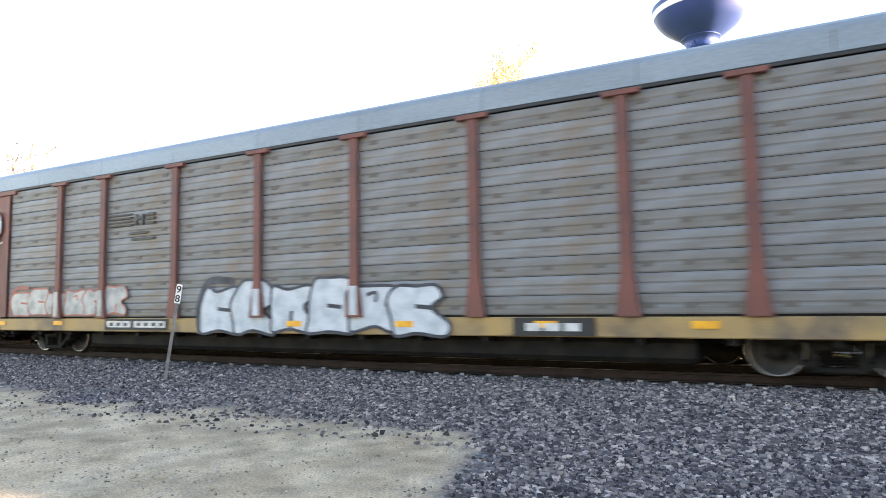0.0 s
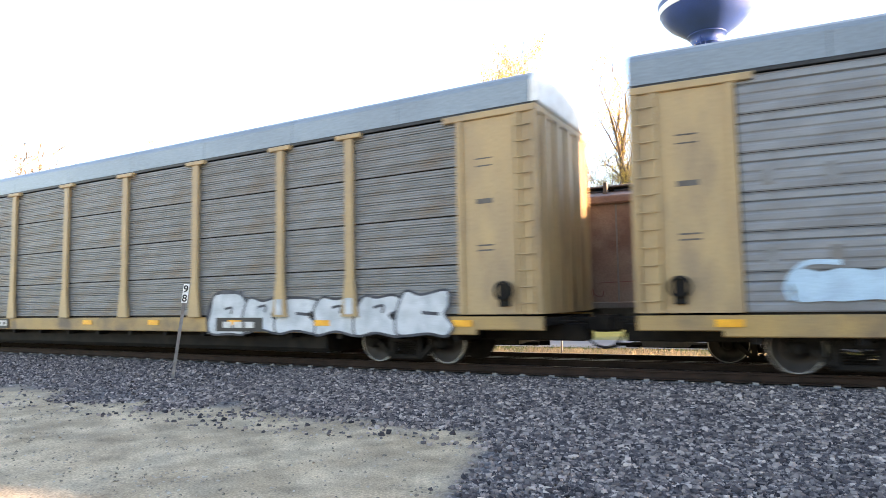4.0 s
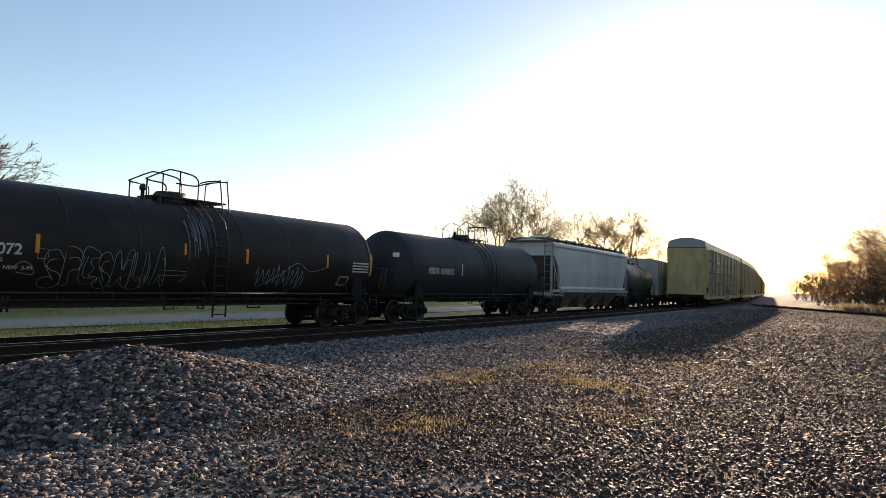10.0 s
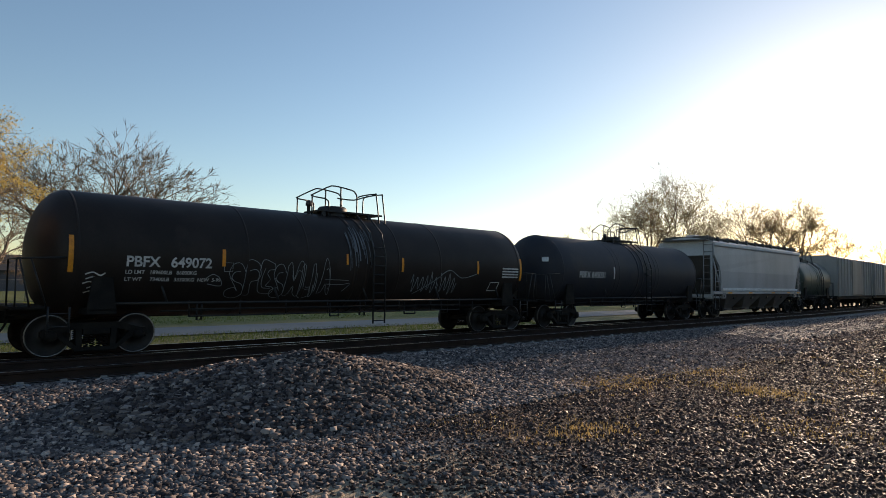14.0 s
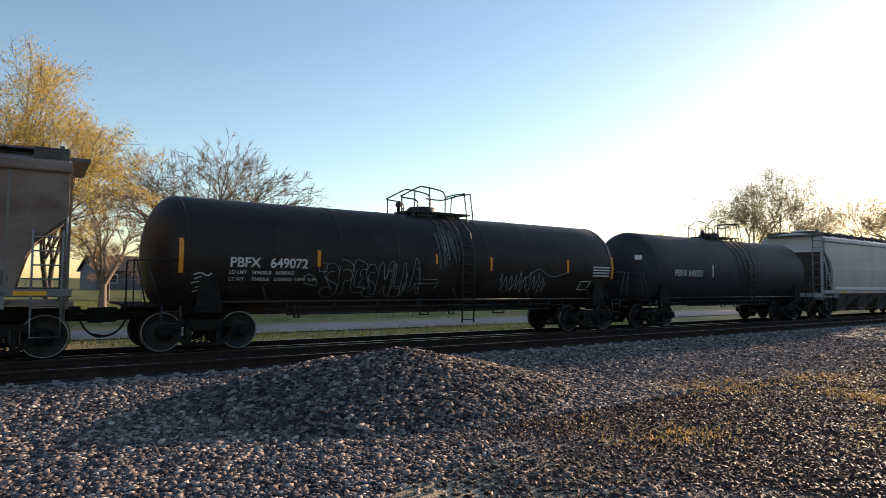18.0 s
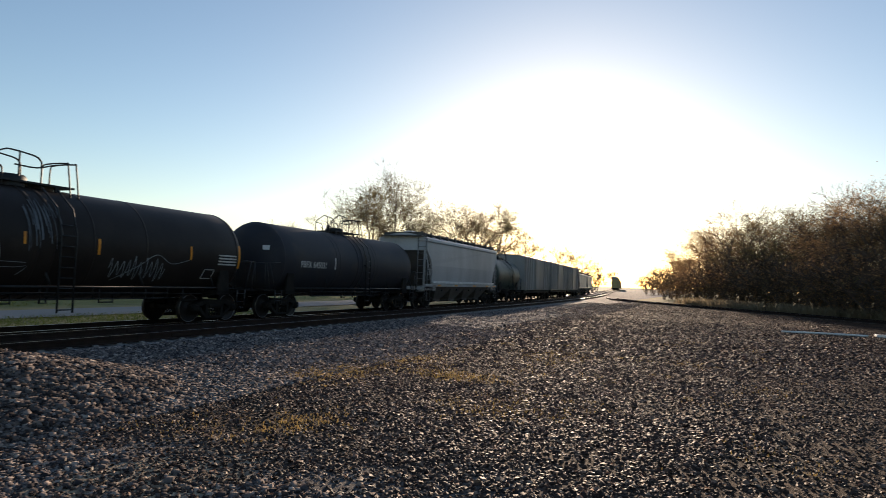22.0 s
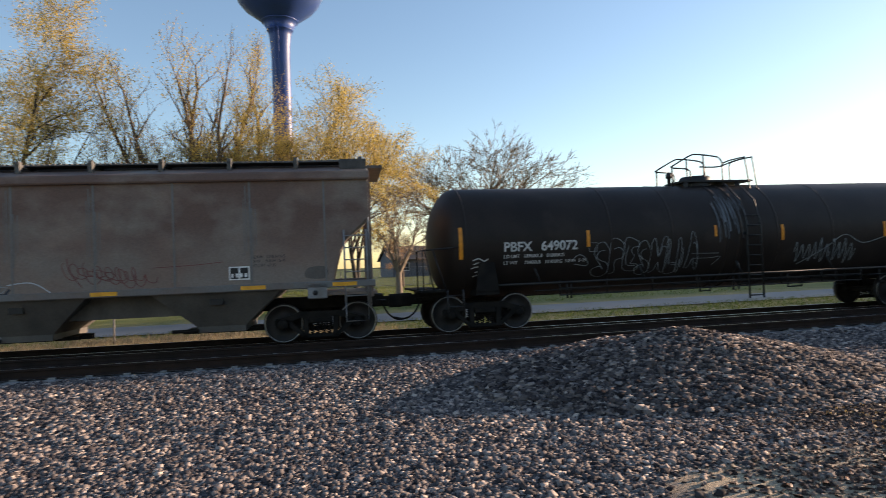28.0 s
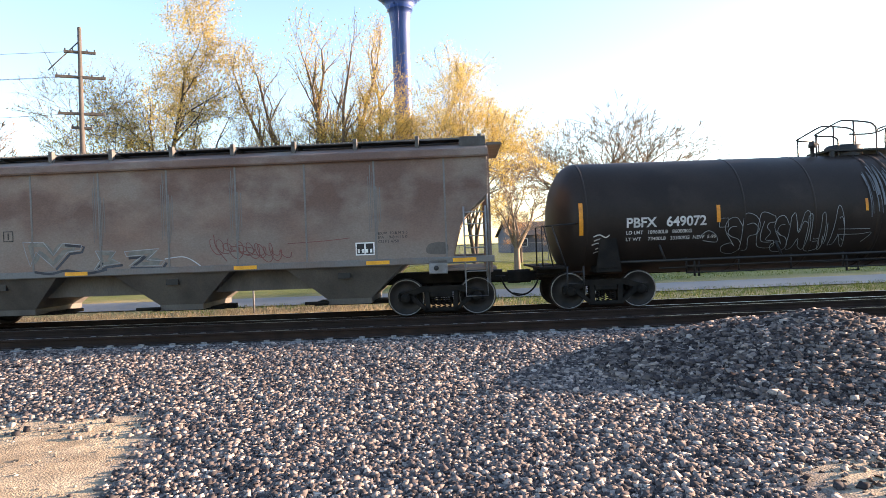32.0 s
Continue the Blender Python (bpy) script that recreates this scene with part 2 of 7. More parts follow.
SCUFF = mat("pale_spill_streak", (0.13, 0.145, 0.16), (0.055, 0.06, 0.066), 0.6, 0, 3, 40, (1, 1, 1), 0.0)
SPRAY_R = mat("dark_red_spray_paint", (0.17, 0.055, 0.045), (0.13, 0.05, 0.045), 0.6, 0, 3, 40, (1, 1, 1), 0.0)
SPRAY_Y = mat("yellow_spray_paint", (0.6, 0.39, 0.05), (0.48, 0.31, 0.07), 0.6, 0, 3, 40, (1, 1, 1), 0.0)
SPRAY_B = mat("pale_blue_spray_paint", (0.35, 0.5, 0.6), (0.3, 0.42, 0.52), 0.6, 0, 3, 40, (1, 1, 1), 0.0)
NAVY = mat("tower_blue_paint", (0.02, 0.055, 0.21), (0.02, 0.05, 0.17), 0.45, 0, 0.3, 10, (1, 1, 1), 0.0)
TOWERWHITE = mat("tower_white_paint", (0.78, 0.78, 0.78), (0.7, 0.7, 0.7), 0.45, 0, 0.3, 10, (1, 1, 1), 0.0)
BARK = mat("grey_bark", (0.075, 0.062, 0.05), (0.05, 0.041, 0.034), 0.9, 0, 4, 40, (1, 1, 0.3), 0.3)
BARK_T = mat("tan_bark", (0.22, 0.165, 0.12), (0.15, 0.115, 0.085), 0.9, 0, 4, 40, (1, 1, 0.3), 0.3)
BARK_D = mat("dark_bark", (0.17, 0.12, 0.088), (0.115, 0.082, 0.06), 0.9, 0, 4, 40, (1, 1, 0.3), 0.3)
POLE = mat("weathered_pole_wood", (0.1, 0.087, 0.078), (0.07, 0.06, 0.055), 0.9, 0, 3, 40, (4, 4, 0.3), 0.2)
STEEL = mat("galvanised_post", (0.2, 0.19, 0.18), (0.13, 0.11, 0.1), 0.6, 0.4, 5, 40, (1, 1, 1), 0.1)
SHED = mat("house_siding", (0.1, 0.11, 0.14), (0.08, 0.085, 0.11), 0.8, 0, 2, 30, (1, 1, 8), 0.1)
SHINGLE = mat("dark_shingles", (0.06, 0.055, 0.055), (0.045, 0.042, 0.04), 0.9, 0, 3, 20, (1, 1, 1), 0.3)
GLASS = mat("dark_window_glass", (0.03, 0.035, 0.04), (0.04, 0.045, 0.05), 0.1, 0, 1, 5, (1, 1, 1), 0.0)
LEAF_GOLD = glow_leaf("golden_leaves", (0.53, 0.39, 0.11), (0.42, 0.33, 0.12))
LEAF_TAN = glow_leaf("tan_leaves", (0.4, 0.27, 0.14), (0.32, 0.23, 0.13))
LEAF_OLIVE = glow_leaf("olive_leaves", (0.3, 0.23, 0.11), (0.21, 0.17, 0.085))
LEAF_RUST = glow_leaf("rust_leaves", (0.36, 0.23, 0.14), (0.3, 0.19, 0.12))
LEAF_DARK = glow_leaf("brown_leaves", (0.5, 0.3, 0.15), (0.36, 0.22, 0.115))
GRASS_DRY = glow_leaf("dry_grass_blades", (0.36, 0.29, 0.19), (0.25, 0.2, 0.125))
GRASS_YEL = glow_leaf("yellow_grass_blades", (0.46, 0.32, 0.13), (0.3, 0.22, 0.09))
GRASS_GREEN = glow_leaf("green_grass_blades", (0.12, 0.16, 0.04), (0.16, 0.18, 0.06))


def stone_material(name, cols, rough=0.9, spec=0.08, tone=1.1):
    m = bpy.data.materials.new(name)
    m.use_nodes = True
    nt = m.node_tree
    b = nt.nodes["Principled BSDF"]
    b.inputs["Roughness"].default_value, b.inputs["Specular IOR Level"].default_value = rough, spec
    geo = nt.nodes.new("ShaderNodeNewGeometry")
    cr = nt.nodes.new("ShaderNodeValToRGB")
    el = cr.color_ramp.elements
    for i, (p, c) in enumerate(cols):
        e = el[i] if i < 2 else el.new(p)
        e.position, e.color = p, (*c, 1)
    nt.links.new(geo.outputs["Random Per Island"], cr.inputs[0])
    nz = nt.nodes.new("ShaderNodeTexNoise")
    nz.inputs["Scale"].default_value = 45
    x = nt.nodes.new("ShaderNodeMix")
    x.data_type, x.blend_type = "RGBA", "MULTIPLY"
    x.inputs[0].default_value = 0.6
    nt.links.new(cr.outputs[0], x.inputs[6])
    nt.links.new(nz.outputs[0], x.inputs[7])
    g = nt.nodes.new("ShaderNodeHueSaturation")
    g.inputs["Value"].default_value = tone
    nt.links.new(x.outputs[2], g.inputs["Color"])
    nt.links.new(g.outputs[0], b.inputs["Base Color"])
    return m


# brown gravel, its colour darkened and reddened further to look backlit
STONE_Y = stone_material("backlit_yard_stone", [(0.0, (0.026, 0.0155, 0.0115)), (1.0, (0.46, 0.31, 0.225)), (0.5, (0.07, 0.041, 0.03)), (0.84, (0.165, 0.1, 0.072))], 0.66, 0.2, 1.12)
STONE_P = stone_material("tan_pebble", [(0.0, (0.2, 0.165, 0.13)), (1.0, (0.6, 0.52, 0.42)), (0.5, (0.38, 0.31, 0.235))])
STONE = stone_material("ballast_stone", [(0.0, (0.042, 0.038, 0.041)), (1.0, (0.645, 0.530, 0.456)), (0.3, (0.123, 0.106, 0.107)), (0.62, (0.237, 0.196, 0.179)), (0.88, (0.406, 0.335, 0.298))])
# ballast tones darkened and browned, with the heap's shade put into the colour
STONE_H = stone_material("shaded_heap_stone", [(0.0, (0.034, 0.029, 0.03)), (1.0, (0.56, 0.47, 0.41)), (0.3, (0.095, 0.08, 0.08)), (0.62, (0.19, 0.157, 0.145)), (0.88, (0.33, 0.275, 0.25))], spec=0.04, tone=0.93)


def ground_material():
    """Ballast, pale packed dirt and turf, laid out by distance from the tracks with wandering edges."""
    m = bpy.data.materials.new("gravel_and_dirt")
    m.use_nodes = True
    nt = m.node_tree
    b = nt.nodes["Principled BSDF"]
    b.inputs["Roughness"].default_value = 0.9
    b.inputs["Specular IOR Level"].default_value = 0.12
    co = nt.nodes.new("ShaderNodeTexCoord")
    at = nt.nodes.new("ShaderNodeAttribute")
    at.attribute_name = "cover"
    sep = nt.nodes.new("ShaderNodeSeparateColor")
    nt.links.new(at.outputs["Color"], sep.inputs[0])

    def tex(kind, s, det=6.0):
        n = nt.nodes.new(kind)
        n.inputs["Scale"].default_value = s
        if kind == "ShaderNodeTexNoise":
            n.inputs["Detail"].default_value = det
        nt.links.new(co.outputs["Object"], n.inputs["Vector"])
        return n

    def ramp(src, stops):
        r = nt.nodes.new("ShaderNodeValToRGB")
        for i, (p, c) in enumerate(stops):
            e = r.color_ramp.elements[i] if i < 2 else r.color_ramp.elements.new(p)
            e.position, e.color = p, (*c, 1)
        nt.links.new(src, r.inputs[0])
        return r.outputs[0]

    def mixc(f, a, c):
        x = nt.nodes.new("ShaderNodeMix")
        x.data_type = "RGBA"
        nt.links.new(f, x.inputs[0])
        nt.links.new(a, x.inputs[6])
        nt.links.new(c, x.inputs[7])
        return x.outputs[2]
    vor = tex("ShaderNodeTexVoronoi", 28)
    gravel = ramp(vor.outputs["Color"], [(0.0, (0.06, 0.056, 0.056)), (1.0, (0.26, 0.235, 0.225)), (0.5, (0.13, 0.12, 0.118))])
    dirt = ramp(tex("ShaderNodeTexNoise", 1.3, 9).outputs[0], [(0.3, (0.4, 0.295, 0.19)), (0.7, (0.66, 0.515, 0.35))])
    grit = ramp(tex("ShaderNodeTexNoise", 38, 4).outputs[0], [(0.3, (0.62, 0.62, 0.62)), (0.7, (1.18, 1.18, 1.18))])
    gm = nt.nodes.new("ShaderNodeMix")
    gm.data_type, gm.blend_type = "RGBA", "MULTIPLY"
    gm.inputs[0].default_value = 1.0
    nt.links.new(dirt, gm.inputs[6])
    nt.links.new(grit, gm.inputs[7])
    dirt = gm.outputs[2]
    blotch = ramp(tex("ShaderNodeTexNoise", 2.4, 7).outputs[0], [(0.35, (0.74, 0.75, 0.76)), (0.6, (1.06, 1.05, 1.04))])
    gb = nt.nodes.new("ShaderNodeMix")
    gb.data_type, gb.blend_type = "RGBA", "MULTIPLY"
    gb.inputs[0].default_value = 1.0
    nt.links.new(dirt, gb.inputs[6])
    nt.links.new(blotch, gb.inputs[7])
    dirt = gb.outputs[2]
    grain = tex("ShaderNodeTexNoise", 55, 5)
    turf = ramp(tex("ShaderNodeTexNoise", 0.5, 9).outputs[0], [(0.3, (0.17, 0.16, 0.065)), (0.7, (0.34, 0.27, 0.14))])
    wob = tex("ShaderNodeTexNoise", 1.6, 9)

    def edge(src):
        a = nt.nodes.new("ShaderNodeMath")
        a.operation = "ADD"
        nt.links.new(src, a.inputs[0])
        nt.links.new(wob.outputs[0], a.inputs[1])
        r = nt.nodes.new("ShaderNodeMapRange")
        r.inputs["From Min"].default_value, r.inputs["From Max"].default_value = 0.74, 1.22
        nt.links.new(a.outputs[0], r.inputs["Value"])
        return r.outputs[0]
    # brown yard gravel, darkened in colour to match the backlit stones, with random mottling
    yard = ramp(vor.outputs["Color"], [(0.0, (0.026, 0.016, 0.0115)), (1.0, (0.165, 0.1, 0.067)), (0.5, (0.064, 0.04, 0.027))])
    mottle = ramp(tex("ShaderNodeTexNoise", 0.55, 8).outputs[0], [(0.38, (0.5, 0.48, 0.46)), (0.62, (1.05, 1.0, 0.95))])
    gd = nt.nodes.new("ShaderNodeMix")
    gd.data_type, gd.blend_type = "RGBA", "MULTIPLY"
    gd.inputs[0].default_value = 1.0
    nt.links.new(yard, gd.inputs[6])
    nt.links.new(mottle, gd.inputs[7])
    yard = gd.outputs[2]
    c = mixc(edge(sep.outputs[0]), gravel, dirt)
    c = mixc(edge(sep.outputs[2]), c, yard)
    lawn = ramp(tex("ShaderNodeTexNoise", 0.35, 9).outputs[0], [(0.3, (0.07, 0.105, 0.025)), (0.7, (0.16, 0.17, 0.055))])
    c = mixc(edge(sep.outputs[1]), c, turf)
    c = mixc(at.outputs["Alpha"], c, lawn)
    nt.links.new(c, b.inputs["Base Color"])
    bp = nt.nodes.new("ShaderNodeBump")
    bp.inputs["Strength"].default_value, bp.inputs["Distance"].default_value = 0.8, 0.03
    nt.links.new(grain.outputs[0], bp.inputs["Height"])
    nt.links.new(bp.outputs[0], b.inputs["Normal"])
    return m


GROUND = ground_material()


# ---- mesh helpers ----
class Shape:
    """Collects the faces of one mesh."""

    def __init__(self):
        self.v, self.f, self.smooth = [], [], []

    def add(self, verts, faces, smooth=False):
        n = len(self.v)
        self.v.extend([tuple(p) for p in verts])
        self.f.extend([tuple(i + n for i in f) for f in faces])
        self.smooth.extend([smooth] * len(faces))
        return self

    def box(self, x0, y0, z0, x1, y1, z1, c=0.0):
        """A box, its long edges chamfered by c."""
        if c <= 0:
            vs = [(x, y, z) for x in (x0, x1) for y in (y0, y1) for z in (z0, z1)]
            return self.add(vs, [(0, 1, 3, 2), (4, 6, 7, 5), (0, 4, 5, 1), (2, 3, 7, 6), (0, 2, 6, 4), (1, 5, 7, 3)])
        pr = [(y0 + c, z0), (y1 - c, z0), (y1, z0 + c), (y1, z1 - c), (y1 - c, z1), (y0 + c, z1), (y0, z1 - c), (y0, z0 + c)]
        return self.prism_x(pr, x0, x1)

    def prism_x(self, profile, x0, x1):
        n = len(profile)
        vs = [(x0, y, z) for y, z in profile] + [(x1, y, z) for y, z in profile]
        fs = [(i, (i + 1) % n, n + (i + 1) % n, n + i) for i in range(n)]
        return self.add(vs, fs + [tuple(reversed(range(n))), tuple(range(n, 2 * n))])

    def prism_y(self, profile, y0, y1):
        n = len(profile)
        vs = [(x, y0, z) for x, z in profile] + [(x, y1, z) for x, z in profile]
        fs = [(i, (i + 1) % n, n + (i + 1) % n, n + i) for i in range(n)]
        return self.add(vs, fs + [tuple(reversed(range(n))), tuple(range(n, 2 * n))])

    def prism_z(self, profile, z0, z1, taper=1.0, c=(0, 0)):
        n = len(profile)
        vs = [(x, y, z0) for x, y in profile] + [(c[0] + (x - c[0]) * taper, c[1] + (y - c[1]) * taper, z1) for x, y in profile]
        fs = [(i, (i + 1) % n, n + (i + 1) % n, n + i) for i in range(n)]
        return self.add(vs, fs + [tuple(reversed(range(n))), tuple(range(n, 2 * n))])

    def tube(self, pts, radii, sides=6, caps=True):
        pts = [Vector(p) for p in pts]
        if not isinstance(radii, (list, tuple)):
            radii = [radii] * len(pts)
        n0, rings = len(self.v), []
        up = Vector((0, 0, 1))
        for i, p in enumerate(pts):
            d = (pts[min(i + 1, len(pts) - 1)] - pts[max(i - 1, 0)])
            d = d.normalized() if d.length > 1e-9 else up
            a = d.cross(up if abs(d.z) < 0.95 else Vector((1, 0, 0))).normalized()
            b = d.cross(a)
            rings.append(len(self.v))
            for k in range(sides):
                w = 2 * math.pi * k / sides
                self.v.append(tuple(p + (a * math.cos(w) + b * math.sin(w)) * radii[i]))
        for i in range(len(pts) - 1):
            for k in range(sides):
                k2 = (k + 1) % sides
                self.f.append((rings[i] + k, rings[i] + k2, rings[i + 1] + k2, rings[i + 1] + k))
                self.smooth.append(True)
        if caps:
            self.f += [tuple(rings[0] + k for k in reversed(range(sides))), tuple(rings[-1] + k for k in range(sides))]
            self.smooth += [False, False]
        return self

    def lathe_y(self, profile, cx, cz, sides=24):
        """Turns (radius, y) points round an axis along y."""
        n0 = len(self.v)
        for r, y in profile:
            for k in range(sides):
                w = 2 * math.pi * k / sides
                self.v.append((cx + r * math.cos(w), y, cz + r * math.sin(w)))
        for i in range(len(profile) - 1):
            for k in range(sides):
                k2 = (k + 1) % sides
                self.f.append((n0 + i * sides + k, n0 + i * sides + k2, n0 + (i + 1) * sides + k2, n0 + (i + 1) * sides + k))
                self.smooth.append(True)
        return self

    def lathe_x(self, profile, cy, cz, sides=40):
        n0 = len(self.v)
        for r, x in profile:
            for k in range(sides):
                w = 2 * math.pi * k / sides
                self.v.append((x, cy + r * math.cos(w), cz + r * math.sin(w)))
        for i in range(len(profile) - 1):
            for k in range(sides):
                k2 = (k + 1) % sides
                self.f.append((n0 + i * sides + k, n0 + (i + 1) * sides + k, n0 + (i + 1) * sides + k2, n0 + i * sides + k2))
                self.smooth.append(True)
        return self

    def lathe_z(self, profile, cx=0, cy=0, sides=48):
        n0 = len(self.v)
        for r, z in profile:
            for k in range(sides):
                w = 2 * math.pi * k / sides
                self.v.append((cx + r * math.cos(w), cy + r * math.sin(w), z))
        for i in range(len(profile) - 1):
            for k in range(sides):
                k2 = (k + 1) % sides
                self.f.append((n0 + i * sides + k, n0 + i * sides + k2, n0 + (i + 1) * sides + k2, n0 + (i + 1) * sides + k))
                self.smooth.append(True)
        return self

    def mesh(self, name, material):
        me = bpy.data.meshes.new(name)
        me.from_pydata(self.v, [], self.f)
        me.polygons.foreach_set("use_smooth", self.smooth)
        me.materials.append(material)
        me.update()
        return me


def part(name, shape, material, parent, label=""):
    """One mesh object under a thing or a part. shape: a Shape or a mesh that is shared."""
    me = shape.mesh(name, material) if isinstance(shape, Shape) else shape
    ob = new(name, me)
    ob.parent = parent
    if label:
        ob["label"] = label
    return ob


def thing(name, m, label, category, group="", kind=""):
    ob = new(name)
    ob.matrix_basis = m
    return tagged(ob, label, category, group, kind)


def solid(name, shape, material, label="", category="", group="", kind="", m=None):
    """A thing of a single mesh."""
    ob = new(name, shape.mesh(name, material))
    if m is not None:
        ob.matrix_basis = m
    return tagged(ob, label, category, group, kind)


def lettering(words, size, mapper, depth=0.004, bold=0.0):
    """Words in the built-in font as a thin mesh; mapper(u, v, d) places a point u along, v up, d proud."""
    cu = bpy.data.curves.new("lettering", "FONT")
    cu.body, cu.size, cu.offset = words, size, bold
    tmp = bpy.data.objects.new("lettering", cu)
    scene.collection.objects.link(tmp)
    bpy.context.view_layer.update()
    me = bpy.data.meshes.new_from_object(tmp.evaluated_get(bpy.context.evaluated_depsgraph_get()))
    s = Shape()
    s.add([mapper(v.co.x, v.co.y, depth) for v in me.vertices], [tuple(p.vertices) for p in me.polygons])
    bpy.data.objects.remove(tmp)
    bpy.data.curves.remove(cu)
    bpy.data.meshes.remove(me)
    return s


def stroke(s, pts, w, mapper, d=0.006, closed=False):
    """A flat painted stroke through (u, v) points."""
    pts = [Vector(p) for p in pts]
    if closed:
        pts.append(pts[0])
    fine = []
    for i in range(len(pts) - 1):
        a, b = pts[i], pts[i + 1]
        n = max(1, int((b - a).length / 0.08))
        fine += [a + (b - a) * k / n for k in range(n)]
    fine.append(pts[-1])
    vs = []
    for i, p in enumerate(fine):
        t = fine[min(i + 1, len(fine) - 1)] - fine[max(i - 1, 0)]
        t = t.normalized() if t.length > 1e-9 else Vector((1, 0))
        n = Vector((-t.y, t.x)) * w / 2
        vs += [mapper(*(p + n), d), mapper(*(p - n), d)]
    s.add(vs, [(2 * i, 2 * i + 1, 2 * i + 3, 2 * i + 2) for i in range(len(fine) - 1)])
    return s


def curve_pts(ctrl, steps=6, closed=False):
    """A smooth line through control points (Catmull-Rom)."""
    c = [Vector(p) for p in ctrl]
    n, out = len(c), []
    for i in range(n if closed else n - 1):
        g = (lambda k: c[k % n]) if closed else (lambda k: c[max(0, min(n - 1, k))])
        p0, p1, p2, p3 = g(i - 1), g(i), g(i + 1), g(i + 2)
        for k in range(steps):
            t = k / steps
            out.append(0.5 * ((2 * p1) + (p2 - p0) * t + (2 * p0 - 5 * p1 + 4 * p2 - p3) * t * t + (3 * p1 - p0 - 3 * p2 + p3) * t ** 3))
    out.append(c[0] if closed else c[-1])
    return out


def blot(s, ctrl, mapper, d=0.004):
    """A filled painted area with a smooth outline."""
    pts = curve_pts(ctrl, 5, True)[:-1]
    cx, cy = sum(p[0] for p in pts) / len(pts), sum(p[1] for p in pts) / len(pts)
    n = len(pts)
    s.add([mapper(cx, cy, d)] + [mapper(p[0], p[1], d) for p in pts], [(0, 1 + i, 1 + (i + 1) % n) for i in range(n)])
    return s


# ---- ground: one sheet ----
def pile_height(x, y):
    """The heap of spare ballast beside the track."""
    dx, dy = x - 5.4, y - 8.85
    a = -0.15
    u, v = dx * math.cos(a) - dy * math.sin(a), dx * math.sin(a) + dy * math.cos(a)
    r = math.hypot(u / 3.4, v / 2.5)
    if r >= 1.0:
        return 0.0
    h = 0.69 * (1 - r) ** 0.9
    return min(h, 0.57 + 0.1 * (1 - r)) * (1 + 0.12 * noise.noise((x * 0.9, y * 0.9, 3.0)))


def lerp_table(v, table):
    for (a, za), (b, zb) in zip(table, table[1:]):
        if v <= b:
            t = max(0.0, (v - a) / (b - a))
            return za + (zb - za) * t
    return table[-1][1]


PROFILE = [(-60, -0.3), (0, -0.16), (7.4, -0.17), (8.4, -0.13), (10.5, -0.03), (11.1, 0.0), (14.2, 0.0), (14.8, -0.1), (15.2, -0.2), (18.0, -0.2),
           (18.6, -0.25), (20.2, -0.6), (23.0, -0.7), (30.0, -0.55), (60, -0.2), (120, 0.2)]


SIDING = [(-60, -72.0), (44.3, -14.9), (59.2, -6.1), (69.4, 0.5), (76.7, 4.9), (82.8, 8.3), (85.8, 9.8), (88.9, 11.1), (92.0, 12.2), (96, 13.1), (100, 13.9)]


def siding_y(x):
    """The centre line of the third track, which swings in beside the main line."""
    if x < -60:
        return -72.0 + 0.55 * (x + 60)
    return lerp_table(x, SIDING)


def ground_z(x, y):
    z = lerp_table(y - bend(x), PROFILE) + pile_height(x, y)
    if 1 < y < 10.5:
        z += 0.035 * noise.noise((x * 0.35, y * 0.5, 0)) + 0.015 * noise.noise((x * 1.6, y * 1.6, 5))
    d = abs(y - siding_y(x))
    if d < 2.6 and x < 98 and y < 10.5:
        z = max(z, min(-0.08, -0.08 - (d - 1.5) * 0.1))
    return z


def smooth_step(v, lo, hi):
    t = max(0.0, min(1.0, (v - lo) / (hi - lo)))
    return t * t * (3 - 2 * t)


def cover(x, y):
    """How much packed dirt, turf and dark yard tone lies at a place."""
    dirt = turf = yard = 0.0
    if y < 8.6:
        # the pale dirt apron towards the crossing, with gravel tongues towards the heap
        edge = 7.25 + smooth_step(-x, 9, 16) * 0.7 - smooth_step(x, -4.0, -1.4) * 8
        edge += 0.9 * noise.noise((x * 0.55, y * 0.8, 11))
        dirt = smooth_step(edge - y, -1.7, 1.2)
        dirt = max(dirt, 0.62 * smooth_step(1.2 - math.hypot((x - 4.2) / 1.8, (y - 4.3) / 0.8), 0.0, 0.5))
        # share of the yard tone that has backlit shade in its colour
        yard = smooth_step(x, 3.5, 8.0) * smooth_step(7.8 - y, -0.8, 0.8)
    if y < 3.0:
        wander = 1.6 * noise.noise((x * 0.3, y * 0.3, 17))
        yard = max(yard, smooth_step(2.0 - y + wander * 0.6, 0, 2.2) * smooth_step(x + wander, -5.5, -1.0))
    if y - bend(x) > 19.2:
        turf = smooth_step(y - bend(x), 19.2, 21)
    if y < siding_y(min(x, 98)) - 3.0:
        turf = 0.9
    return dirt, turf, yard


